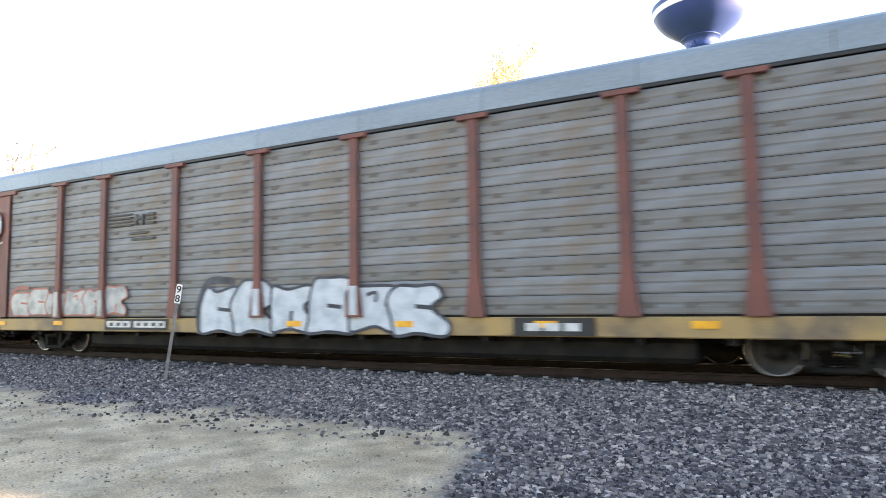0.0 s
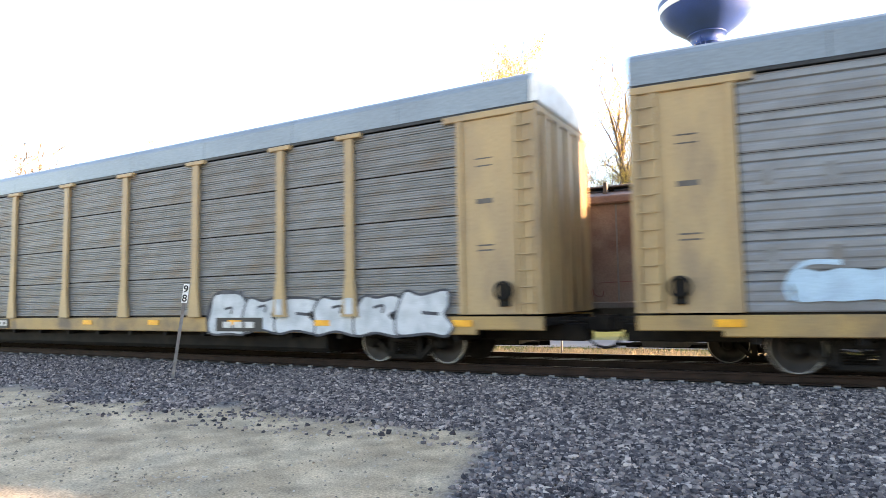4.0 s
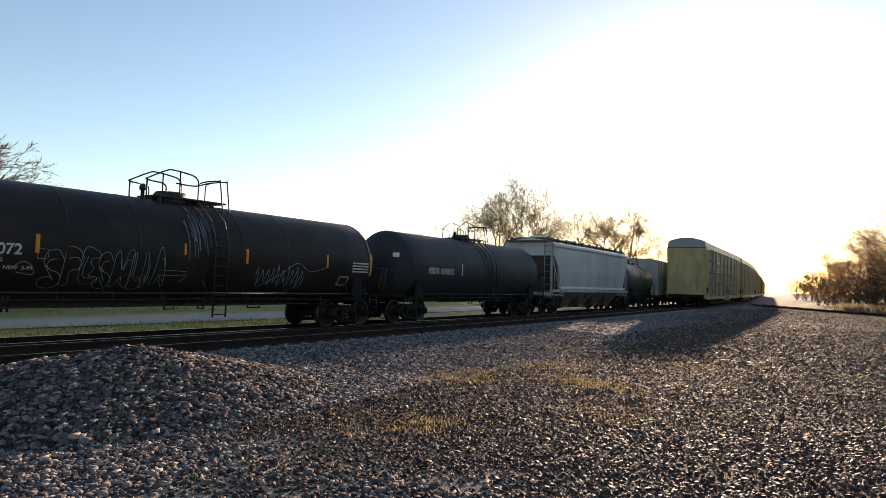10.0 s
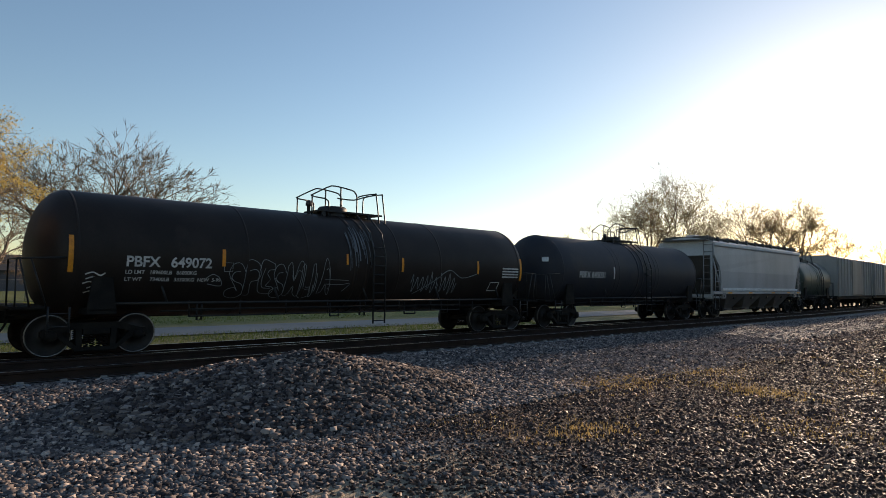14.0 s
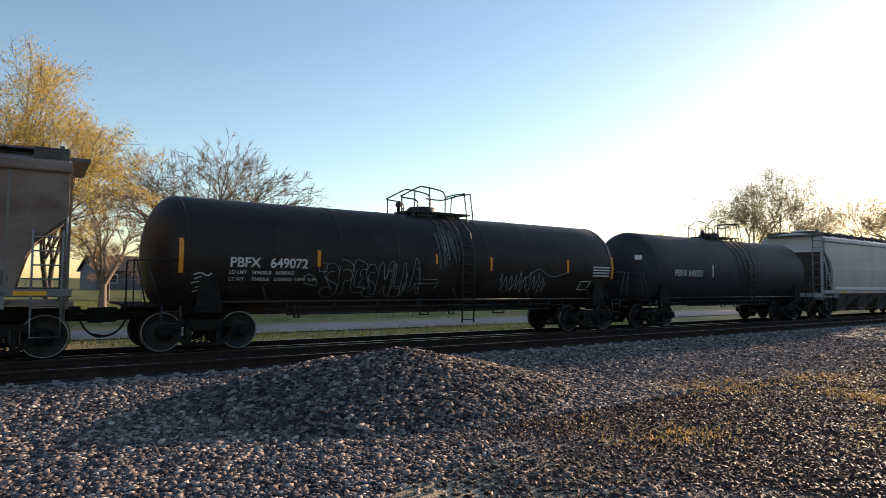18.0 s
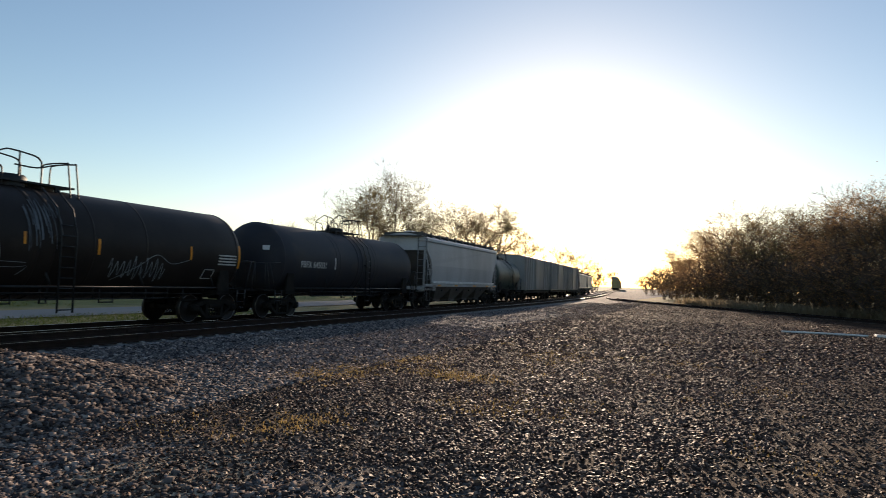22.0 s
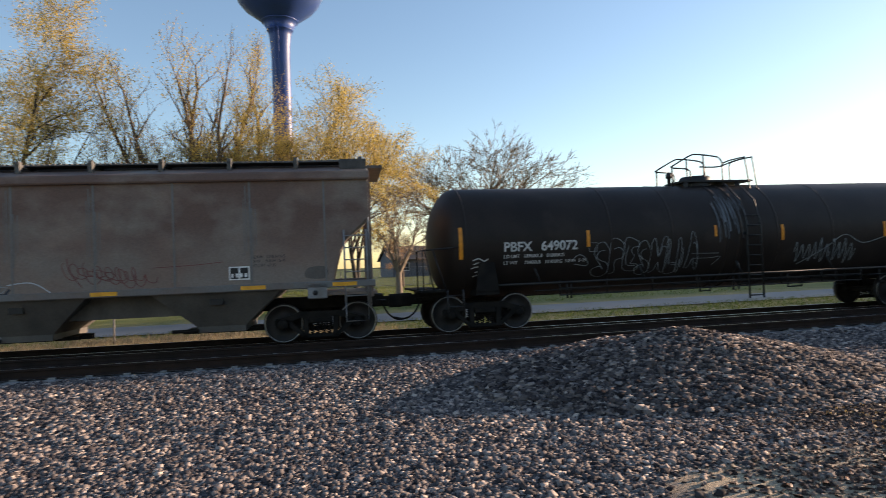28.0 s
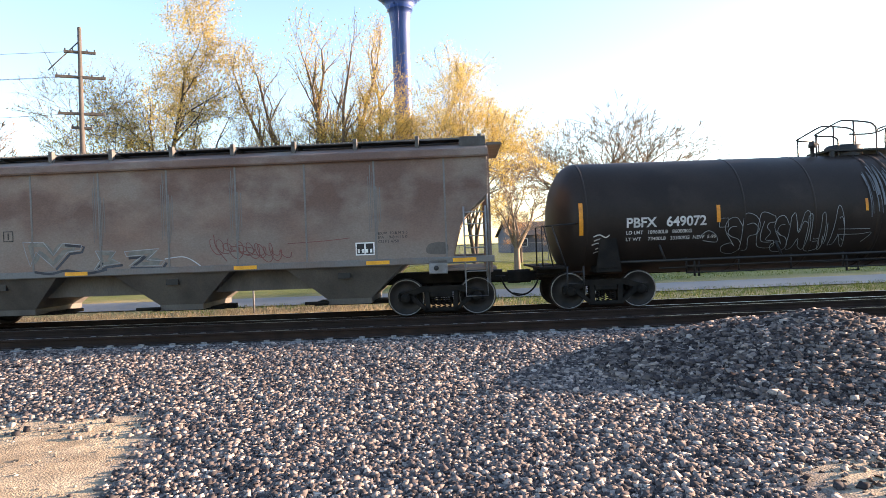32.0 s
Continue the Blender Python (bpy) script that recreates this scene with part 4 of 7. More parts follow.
# -- tank car --
def tank_car(x, label, paint, half=7.95, cz=2.26, R=1.48, marks=True, group="standing train"):
    car = thing("tank_car", on_track(x, FAR_Y, FAR_Z), label, "freight car", group)
    s = Shape()
    prof = [(0.001, -half)]
    for k in range(1, 9):
        w = math.pi / 2 * k / 8
        prof.append((R * math.sin(w), -half + 0.72 * (1 - math.cos(w))))
    body = prof + [(R, -half + 0.72 + (2 * half - 1.244) * k / 12) for k in range(1, 12)] + [(r, -xx) for r, xx in reversed(prof)]
    s.lathe_x(body, 0, cz, 64)
    shell = part("tank_shell", s, paint, car)
    for bx in (-half + 0.72, -half + 4.6, -1.6, 1.6, half - 4.6, half - 0.72):
        s = Shape()
        s.lathe_x([(R + 0.001, bx - 0.03), (R + 0.008, bx - 0.02), (R + 0.008, bx + 0.02), (R + 0.001, bx + 0.03)], 0, cz, 64)
        part("weld_seam", s, paint, shell)
    # stub sills, bolsters and end platforms
    for e in (-1, 1):
        s = Shape()
        s.box(min(e * (half - 3.4), e * (half + 0.35)), -0.35, 0.8, max(e * (half - 3.4), e * (half + 0.35)), 0.35, 1.12, 0.03)
        tx = e * (half - 1.24)
        s.prism_y([(tx - 0.3, 1.0), (tx + 0.3, 1.0), (tx + 0.2, 1.75), (tx - 0.2, 1.75)], -1.42, -1.34)
        s.prism_y([(tx - 0.3, 1.0), (tx + 0.3, 1.0), (tx + 0.2, 1.75), (tx - 0.2, 1.75)], 1.34, 1.42)
        s.box(tx - 0.3, -1.42, 0.92, tx + 0.3, 1.42, 1.06, 0.02)
        part("bolster", s, UNDER, car)
        s = Shape()
        s.box(e * half - 0.35 + (0.1 * e), -1.45, 1.06, e * half + 0.35 + (0.1 * e), 1.45, 1.11)
        part("end_platform", s, UNDER, car)
        s = Shape()
        ex = e * (half + 0.38)
        s.tube([(ex, -1.4, 1.1), (ex, -1.4, 2.1), (ex, -0.5, 2.1), (ex, -0.5, 1.1)], 0.02, 5)
        s.tube([(ex, -1.4, 2.1), (e * (half - 0.5), -1.42, 2.15)], 0.02, 5)
        s.tube([(ex - e * 0.25, -1.45, 1.1), (ex - e * 0.05, -1.42, 2.1)], 0.02, 5)
        s.tube([(ex - e * 0.55, -1.45, 1.1), (ex - e * 0.25, -1.42, 2.1)], 0.02, 5)
        part("end_railing", s, BLACK, car)
        s = ladder_shape(e * (half - 0.2), -1.46, 0.55, 1.1, -0.4 * e, 2, "x")
        part("step", s, BLACK, car)
        part("coupler", coupler_shape(e * (half + 0.2), e), UNDER, car)
        add_truck(car, e * (half - 1.24))
    # pipe rail along the side and its brackets
    s = Shape()
    s.tube([(-half + 1.0, -1.36, 1.16), (half - 1.0, -1.36, 1.16)], 0.035, 6)
    part("side_rail", s, BLACK, car)
    for k in range(-2, 3):
        s = Shape()
        s.tube([(k * 2.9 + 0.5, -1.36, 1.16), (k * 2.9 + 0.35, -1.25, 1.68)], 0.03, 5)
        part("rail_bracket", s, BLACK, car)
    for k, w in ((-4.4, 0.12), (-0.5, 0.3), (0.55, 0.18), (2.3, 0.45), (3.9, 0.3), (5.4, 0.9)):
        s = Shape()
        s.tube([(k, -0.9, 1.2), (k, -0.9, 0.72), (k + w, -0.9, 0.72), (k + w, -0.9, 1.2)], 0.03, 5)
        s.tube([(k - 0.9, -0.9, 0.95), (k + w + 0.9, -0.9, 0.95)], 0.022, 5)
        part("under_bracket", s, BLACK, car)
    # low running rails between the trucks
    for z in (0.99, 0.82):
        s = Shape()
        s.tube([(-half + 3.3, -1.02, z), (half - 3.3, -1.02, z)], 0.024, 6)
        part("running_rail", s, BLACK, car)
    for k in range(8):
        s = Shape()
        q = -half + 3.3 + (2 * half - 6.6) * k / 7
        s.tube([(q, -1.02, 1.3), (q, -1.02, 0.8)], 0.024, 5)
        part("rail_post", s, BLACK, car)
    # loading platform with railings
    s = Shape()
    s.box(-0.6, -0.5, cz + R + 0.06, 1.65, 0.5, cz + R + 0.11)
    s.lathe_z([(0.001, cz + R + 0.26), (0.4, cz + R + 0.26), (0.45, cz + R + 0.2), (0.45, cz + R - 0.05)], 0.1, 0, 20)
    for q in (-0.45, 0.45):
        s.box(-0.55, q - 0.04, cz + R - 0.3, -0.45, q + 0.04, cz + R + 0.08)
        s.box(1.1, q - 0.04, cz + R - 0.3, 1.2, q + 0.04, cz + R + 0.08)
    part("platform", s, BLACK, car)
    z0, z1 = cz + R + 0.08, cz + R + 0.86
    for q in (-0.42, 0.42):
        s = Shape()
        s.tube(curve_pts([(-0.92, q, z1 - 0.36), (-0.35, q, z1 - 0.06), (-0.1, q, z1), (0.5, q, z1 - 0.06), (0.66, q, z1 - 0.14), (0.72, q, z1 - 0.3), (0.72, q, z0 - 0.2)], 4), 0.022, 6)
        s.tube([(0.12, q, z1), (0.12, q, z0 - 0.25)], 0.022, 6)
        s.tube([(-0.92, q, z1 - 0.36), (-0.8, q, z1 - 0.39), (-0.45, q, z1 - 0.41)], 0.022, 6)
        s.tube(curve_pts([(-0.48, q, z1 - 0.4), (-0.34, q, z1 - 0.46), (-0.3, q, z1 - 0.58), (-0.3, q, z0 - 0.3)], 3), 0.022, 6)
        s.tube([(-0.88, q, z1 - 0.37), (-0.88, q, z0 - 0.25)], 0.022, 6)
        part("railing", s, BLACK, car)
    s = Shape()
    s.tube(curve_pts([(0.0, -0.42, z1 - 0.36), (0.6, -0.42, z1 - 0.36), (1.1, -0.42, z1 - 0.2), (1.7, -0.42, z1 - 0.08)], 3), 0.022, 6)
    for q in (1.38, 1.62):
        s.tube(curve_pts([(q, -0.72, z0 - 0.35), (q, -0.55, z1 - 0.2), (q, -0.45, z1 - 0.1), (q, 0.35, z1 - 0.1), (q, 0.5, z1 - 0.25), (q, 0.5, z0 - 0.2)], 3), 0.022, 6)
    part("ladder_hoop", s, BLACK, car)
    ladder = Shape()
    for q in (0.55, 0.98):
        ladder.tube([(q, -R - 0.1, 0.5), (q, -R - 0.1, cz + 0.25), (q, -R * 0.92, cz + R * 0.62), (q, -R * 0.5, cz + R * 0.97)], 0.026, 6)
    for k in range(9):
        z = 0.58 + 0.27 * k
        back = -R - 0.1 if z < cz + 0.25 else -R - 0.1 + (z - cz - 0.25) * 0.35
        ladder.tube([(0.55, back, z), (0.98, back, z)], 0.018, 5)
    for z in (0.9, cz):
        ladder.box(0.53, -R - 0.1, z - 0.03, 0.6, -1.1 if z < 1.2 else -R + 0.02, z + 0.03)
    part("side_ladder", ladder, BLACK, car)
    s = Shape()
    s.lathe_z([(0.001, z0 + 0.28), (0.06, z0 + 0.27), (0.09, z0 + 0.2), (0.09, z0 + 0.12), (0.05, z0 + 0.1), (0.05, z0 - 0.12)], -0.92, -0.3, 12)
    part("safety_valve", s, BLACK, car)
    for dx in (0.0, 0.42):
        s = Shape()
        s.lathe_x([(R + 0.001, dx - 0.06), (R + 0.02, dx - 0.045), (R + 0.02, dx + 0.045), (R + 0.001, dx + 0.06)], 0, cz, 64)
        part("strap", s, paint, shell)

    def on_shell(u0, zc):
        """Maps (u along, v up) onto the cylinder, v measured round it from the height zc."""
        w0 = math.asin(max(-1, min(1, (zc - cz) / R)))
        return lambda u, v, d: (u0 + u, -(R + d) * math.cos(w0 + v / R), cz + (R + d) * math.sin(w0 + v / R))
    return car, on_shell


def bar_on(mapper, u, v, w, h):
    s = Shape()
    n = 6
    s.add([mapper(u + w * i, v + h * k / n, 0.008) for k in range(n + 1) for i in (0, 1)], [(2 * k, 2 * k + 1, 2 * k + 3, 2 * k + 2) for k in range(n)])
    return s


# -- autorack --
AUTO_L = 13.9
POSTS = [-9.42, -7.35, -4.37, -1.43, 1.43, 4.37, 7.35, 9.42]


def corrugated(w, z0, z1, pitch=0.105, depth=0.02, y=0.0):
    """A sheet with horizontal corrugations, w wide from x = 0."""
    s = Shape()
    n = max(2, round((z1 - z0) / pitch))
    p = (z1 - z0) / n
    vs, fs = [], []
    for i in range(n):
        deep = depth * (1.5 if i % 4 == 3 else 0.5)
        for dz, dy in ((0.0, deep), (0.16, 0.0), (0.72, 0.0), (0.86, deep)):
            vs += [(0, y + dy, z0 + (i + dz) * p), (w, y + dy, z0 + (i + dz) * p)]
    vs += [(0, y + depth, z1), (w, y + depth, z1)]
    fs = [(2 * k, 2 * k + 1, 2 * k + 3, 2 * k + 2) for k in range(len(vs) // 2 - 1)]
    s.add(vs, fs)
    return s


SHEETS = {}
SLOT = Shape()
SLOT.box(-0.11, 0.008, 0.0, 0.11, 0.018, 0.1)
SLOT_ME = SLOT.mesh("vent_slot", CHUTE)


def sheet_mesh(w, h, material, pitch):
    key = (round(w, 3), round(h, 3), material.name, pitch)
    if key not in SHEETS:
        SHEETS[key] = corrugated(w, 0.0, h, pitch).mesh("side_panel", material)
    return SHEETS[key]


def autorack(x, label, paint, sheet, rows, gap, slots=False, pitch=0.055, dark=None, patches=False, rise=0.0):
    car = thing("autorack_car", on_track(x, NEAR_Y, NEAR_Z), label, "freight car", "moving train")
    L, hw = AUTO_L, 1.6
    z0, z1, zs = 1.08, 5.1, 0.67
    sill, zt = SILL_Y if paint == YELLOW else SILL, 1.04
    # deck and sills
    for sgn in (-1, 1):
        s = Shape()
        s.box(-L + 1.4, min(sgn * 1.5, sgn * (hw - 0.004)), zs, L - 1.4, max(sgn * 1.5, sgn * (hw - 0.004)), zt, 0.02)
        s.box(-L, min(sgn * 1.5, sgn * hw), zs + 0.1, -L + 1.4, max(sgn * 1.5, sgn * hw), zt, 0.02)
        s.box(L - 1.4, min(sgn * 1.5, sgn * hw), zs + 0.1, L, max(sgn * 1.5, sgn * hw), zt, 0.02)
        part("side_sill", s, sill, car)
    s = Shape()
    s.box(-L, -1.5, 0.85, L, 1.5, 1.0)
    s.box(-L - 0.4, -0.3, 0.5, L + 0.4, 0.3, 0.85, 0.03)
    for k in range(-8, 9):
        s.box(k * 1.5 - 0.06, -1.5, 0.55, k * 1.5 + 0.06, 1.5, 0.85)
    s.box(-8.4, -1.2, 0.2, 8.4, 1.2, 0.66, 0.1)
    part("underframe", s, UNDER, car)
    for sgn in (-1, 1):
        s = Shape()
        s.box(-L + 0.1, min(sgn * (hw - 0.12), sgn * (hw - 0.02)), z1 + 0.02, L - 0.1, max(sgn * (hw - 0.12), sgn * (hw - 0.02)), z1 + 0.1, 0.01)
        part("top_chord", s, BLACK, car)
    # arched roof in sheets
    zr = z1 + rise
    prof = [(-hw + 0.02, z1 + 0.1), (-hw + 0.05, zr + 0.55), (-hw + 0.12, zr + 0.66), (-hw + 0.3, zr + 0.76)]
    prof += [(-1.3 + 2.6 * k / 8, zr + 0.76 + 0.22 * math.sin(math.pi * k / 8)) for k in range(1, 8)]
    prof += [(-p, q) for p, q in reversed(prof[:4])]
    nsh = 9
    for i in range(nsh):
        a, b = -L + 0.15 + (2 * L - 0.3) * i / nsh, -L + 0.15 + (2 * L - 0.3) * (i + 1) / nsh - 0.012
        s = Shape()
        s.prism_x(prof, a, b)
        part("roof_sheet", s, ROOF, car)
    # end caps of the roof: white fibreglass corners
    for e in (-1, 1):
        s = Shape()
        s.prism_x([(p * 0.985, q + 0.004) for p, q in prof], min(e * (L - 0.15), e * L), max(e * (L - 0.15), e * L))
        part("roof_end", s, WHITE if not e < 0 else ROOF, car)
    # side posts
    ps = Shape()
    ps.box(-0.105, -0.09, z0 - 0.03, 0.105, 0.0, z1 - 0.02, 0.01)
    ps.prism_y([(-0.22, z0 - 0.03), (0.22, z0 - 0.03), (0.105, z0 + 0.8), (-0.105, z0 + 0.8)], -0.1, -0.01)
    ps.box(-0.34, -0.12, z1 - 0.07, 0.34, 0.0, z1 + 0.03, 0.01)
    post_me = ps.mesh("side_post", paint)
    s = Shape()
    s.box(-0.15, -0.106, z0 + 0.1, 0.15, -0.102, z0 + 0.2)
    tag_me = s.mesh("reflector", AMBER)
    for sgn in (-1, 1):
        for p in POSTS:
            o = part("side_post", post_me, paint, car)
            o.location, o.rotation_euler = (p, sgn * hw, 0), (0, 0, 0 if sgn < 0 else math.pi)
            if paint == YELLOW and sgn < 0:
                part("reflector", tag_me, AMBER, o, "orange reflector patch")
    # bays of sheeting
    edges = [-L + 1.75] + POSTS + [L - 1.75]
    for a, b in zip(edges, edges[1:]):
        h = (z1 - z0) / rows
        for r in range(rows):
            sm = dark if dark and r % 2 == 0 else sheet
            o = part("side_panel", sheet_mesh(b - a - 0.06, h - gap, sm, pitch), sm, car)
            o.location = (a + 0.03, -hw + 0.02, z0 + r * h + gap * 0.5)
        s = Shape()
        s.box(a, hw - 0.05, z0, b, hw - 0.02, z1)
        part("far_panel", s, sheet, car)
        s = Shape()
        s.box(a, -hw + 0.07, z0 - 0.06, b, -hw + 0.08, z1)
        part("inner_lining", s, UNDER, car)
        if slots:
            for r in range(0, rows, 2):
                for k in range(3):
                    part("vent_slot", SLOT_ME, CHUTE, car).location = (a + (b - a) * (k + 0.5) / 3, -hw, z0 + (r + 0.3) * h)
        if patches:
            for r in range(1, rows - 1, 2):
                for k in range(3):
                    cx = a + (b - a) * (k + 0.5) / 3
                    s = Shape()
                    s.box(cx - 0.1, -hw + 0.012, z0 + (r + 0.15) * h, cx + 0.1, -hw + 0.018, z0 + (r + 0.6) * h)
                    part("stain_patch", s, GALV_B, car)
            for q, zz in ((a + 0.3, 2.0), (b - 0.32, 2.05), (a + 0.28, 3.3), (b - 0.3, 3.1), (b - 0.3, 4.0)):
                if b < 10.5 and a > -8.4:
                    s = Shape()
                    s.box(q - 0.15, -hw + 0.01, zz, q + 0.15, -hw + 0.017, zz + 0.22)
                    part("dark_patch", s, GALV_D, car)
    # end panels with recessed doors, ladders, hand brake
    for e in (-1, 1):
        s = Shape()
        xa, xb = (L - 1.75, L) if e > 0 else (-L, -L + 1.75)
        s.box(xa, -hw, z0, xb, -hw + 0.05, z1 - 0.05)
        o2 = Shape()
        o2.box(xa, hw - 0.05, z0, xb, hw, z1 - 0.05)
        part("end_panel", o2, paint, car)
        o2 = Shape()
        o2.box(xa - (0.3 if e > 0 else 0), -hw - 0.05, z1 - 0.1, xb + (0.3 if e < 0 else 0), hw + 0.05, z1 + 0.04, 0.015)
        part("end_header", o2, paint, car)
        panel = part("end_panel", s, paint, car)
        for q in (xa + 0.06, xb - 0.06, xb - 0.42 if e > 0 else xa + 0.42):
            s = Shape()
            s.box(q - 0.06, -hw - 0.05, z0, q + 0.06, -hw + 0.02, z1 - 0.1, 0.01)
            part("corner_post", s, paint, panel)
        for k in range(5):
            s = Shape()
            q = (L - 1.15 if e > 0 else -L + 0.95)
            zz = z0 + (3.1, 2.95, 2.2, 1.35, 1.25)[k]
            s.box(q - 0.18, -hw - 0.006, zz, q + 0.18, -hw - 0.002, zz + (0.025, 0.025, 0.1, 0.03, 0.03)[k])
            part("stencil_bar", s, CHUTE, panel)
        s = Shape()
        n = 9
        prof_d = []
        for k in range(n):
            y = -hw + 0.06 + (2 * hw - 0.12) * k / n
            out = L - 0.02 if k % 2 else L - 0.06
            prof_d += [(e * out, y), (e * out, y + (2 * hw - 0.12) / n)]
        prof_d += [(e * (L - 0.12), hw - 0.06), (e * (L - 0.12), -hw + 0.06)]
        s.prism_z(prof_d, z0, z1 - 0.1)
        part("end_door", s, paint, car)
        s = ladder_shape(e * (L - 0.1), -hw - 0.06, z0 + 0.05, z1 - 0.2, -0.36 * e, 12, "x", 0.013)
        part("end_ladder", s, paint, car)
        s = Shape()
        s.lathe_y([(0.16, -hw - 0.14), (0.2, -hw - 0.12), (0.2, -hw - 0.08), (0.16, -hw - 0.07)], e * (L - 0.75), z0 + 0.45, 16)
        s.box(e * (L - 0.75) - 0.1, -hw - 0.08, z0 + 0.15, e * (L - 0.75) + 0.1, -hw, z0 + 0.6, 0.02)
        part("hand_brake", s, UNDER, car)
        part("coupler", coupler_shape(e * (L + 0.25), e), UNDER, car)
        add_truck(car, e * 10.5)
    s = Shape()
    s.box(-0.22, -hw - 0.028, z0 - 0.24, 0.22, -hw - 0.022, z0 - 0.11)
    me = s.mesh("reflector", AMBER)
    for q in (-12.4, -9.4, -6.9, -0.3, 2.7, 5.8, 8.6, 12.2):
        part("reflector", me, AMBER, car, "bright yellow reflector plate").location = (q, 0, 0)
    s = Shape()
    s.box(-7.2, -hw - 0.026, z0 - 0.36, -4.6, -hw - 0.021, z0 - 0.06)
    part("data_panel", s, BLACK, car, "black panel for the car's data")
    for q0, q1 in ((-7.1, -6.1), (-5.95, -4.7)):
        s = Shape()
        s.box(q0, -hw - 0.03, z0 - 0.29, q1, -hw - 0.027, z0 - 0.12)
        plate = part("data_plate", s, INK, car, "dirty white data plate")
        k = q0 + 0.12
        while k < q1 - 0.2:
            s = Shape()
            s.box(k, -hw - 0.033, z0 - 0.25, k + 0.16, -hw - 0.031, z0 - 0.16)
            part("stencil_bar", s, CHUTE, plate)
            k += 0.3
    s = Shape()
    s.box(5.15, -hw - 0.026, zs + 0.02, 6.75, -hw - 0.021, z0 - 0.05)
    panel = part("mark_panel", s, BLACK, car, "black panel with three pale blocks")
    for k in range(3):
        s = Shape()
        s.box(5.4 + 0.38 * k, -hw - 0.03, z0 - 0.3, 5.7 + 0.38 * k, -hw - 0.027, z0 - 0.15)
        part("mark_block", s, INK, panel)
    return car


# ---- standing train on the far track ----
CUT = ((7.8, 2.95), (7.22, 2.42), (6.95, 1.7))
for i in range(3):
    covered_hopper(-39.7 - 17.0 * i, "rusty brown covered hopper car, streaked with dirt", BROWNHOP, BROWNHOP, L=7.8, trucks=6.58, chutes=(-4.1, 0.0, 4.1))
white_car = covered_hopper(-23.35, "pale blue-white covered hopper car with end slopes coloured as shaded", WHITEHOP, WHITEHOP, L=7.55, h=4.15, trucks=6.4, chutes=(-4.1, 0.0, 4.1), belly=0.1)
grey_car = covered_hopper(-6.45, "faded grey covered hopper car with rust patches and graffiti", GREYHOP, BLUESEAM, L=7.8, trucks=6.58, chutes=(-4.28, 0.03, 4.28), cut=CUT)
tank_1, shell_1 = tank_car(10.9, "black tank car with white lettering and outline graffiti", TANK)
tank_2, shell_2 = tank_car(26.65, "blue-black tank car with dull lettering", TANK_B, half=6.5)
light_car = covered_hopper(41.7, "light grey covered hopper car with a white stripe", LIGHTHOP, LIGHTHOP, L=7.2, h=4.1, trucks=6.0, chutes=(-4.0, -1.3, 1.3, 4.0), belly=0.08)
tank_car(53.7, "dark green tank car, far along the train", DARKGREEN, half=4.1)


def boxcar(x, label, L=6.5):
    car = thing("boxcar", on_track(x, FAR_Y, FAR_Z), label, "freight car", "standing train")
    s = Shape()
    s.prism_x([(-1.55, 1.1), (1.55, 1.1), (1.55, 4.25), (0.8, 4.42), (-0.8, 4.42), (-1.55, 4.25)], -L, L)
    part("body", s, BOXCAR, car)
    rib = Shape()
    rib.prism_z([(-0.08, -0.07), (0.08, -0.07), (0.12, 0.0), (-0.12, 0.0)], 1.15, 4.2)
    rib_me = rib.mesh("side_rib", BOXCAR)
    for k in range(-6, 7):
        if abs(k) > 1:
            o = part("side_rib", rib_me, BOXCAR, car)
            o.location = (k * L / 6.3, -1.55, 0)
    s = Shape()
    s.box(-1.7, -1.66, 1.2, 1.7, -1.56, 4.1, 0.02)
    part("door", s, BOXCAR, car)
    s = Shape()
    s.box(-L, -1.5, 0.8, L, 1.5, 1.1, 0.03)
    part("underframe", s, UNDER, car)
    for e in (-1, 1):
        part("end_ladder", ladder_shape(e * (L - 0.1), -1.6, 1.0, 4.1, -0.4 * e, 8, "x"), BOXCAR, car)
        part("coupler", coupler_shape(e * (L + 0.2), e), UNDER, car)
        add_truck(car, e * (L - 1.4))
    return car


for i in range(3):
    boxcar(65.3 + i * 13.9, "grey ribbed boxcar, far along the train")
for i in range(2):
    covered_hopper(108.5 + 16.4 * i, "grey covered hopper car, far along the train", LIGHTHOP, LIGHTHOP, L=7.55, h=3.5, trucks=6.3)

# lettering and paint on the grey hopper
YS = -1.52
g = grey_car
part("lettering", lettering("FCTX", 0.36, flat_map(-6.64, YS, 2.34), bold=0.004), BLACK, g, "black stencilled reporting marks")
part("lettering", lettering("597", 0.36, flat_map(-6.61, YS, 1.9), bold=0.004), BLACK, g, "black stencilled number")
part("lettering", lettering("LD LMT\nLT WT", 0.1, flat_map(-6.59, YS, 1.72)), BLACK, g, "small black weight stencil")
part("lettering", lettering("EXW  10-8 H 9-5\nEW    9-8 H 15-0\nCU FT 4750", 0.1, flat_map(5.12, YS, 2.05)), BLACK, g, "small black size stencil")
s = Shape()
s.box(4.57, YS - 0.01, 1.57, 5.03, YS - 0.002, 1.88)
plate = part("consolidated_stencil", s, WHITE, g, "white-framed black data plate")
s = Shape()
s.box(4.6, YS - 0.014, 1.6, 4.78, YS - 0.011, 1.85)
s.box(4.82, YS - 0.014, 1.6, 5.0, YS - 0.011, 1.85)
part("plate_fields", s, BLACK, plate)
s = Shape()
for k in range(4):
    s.box(4.62 + 0.1 * k, YS - 0.017, 1.63, 4.67 + 0.1 * k, YS - 0.0145, 1.72)
part("plate_bars", s, WHITE, plate)
s = Shape()
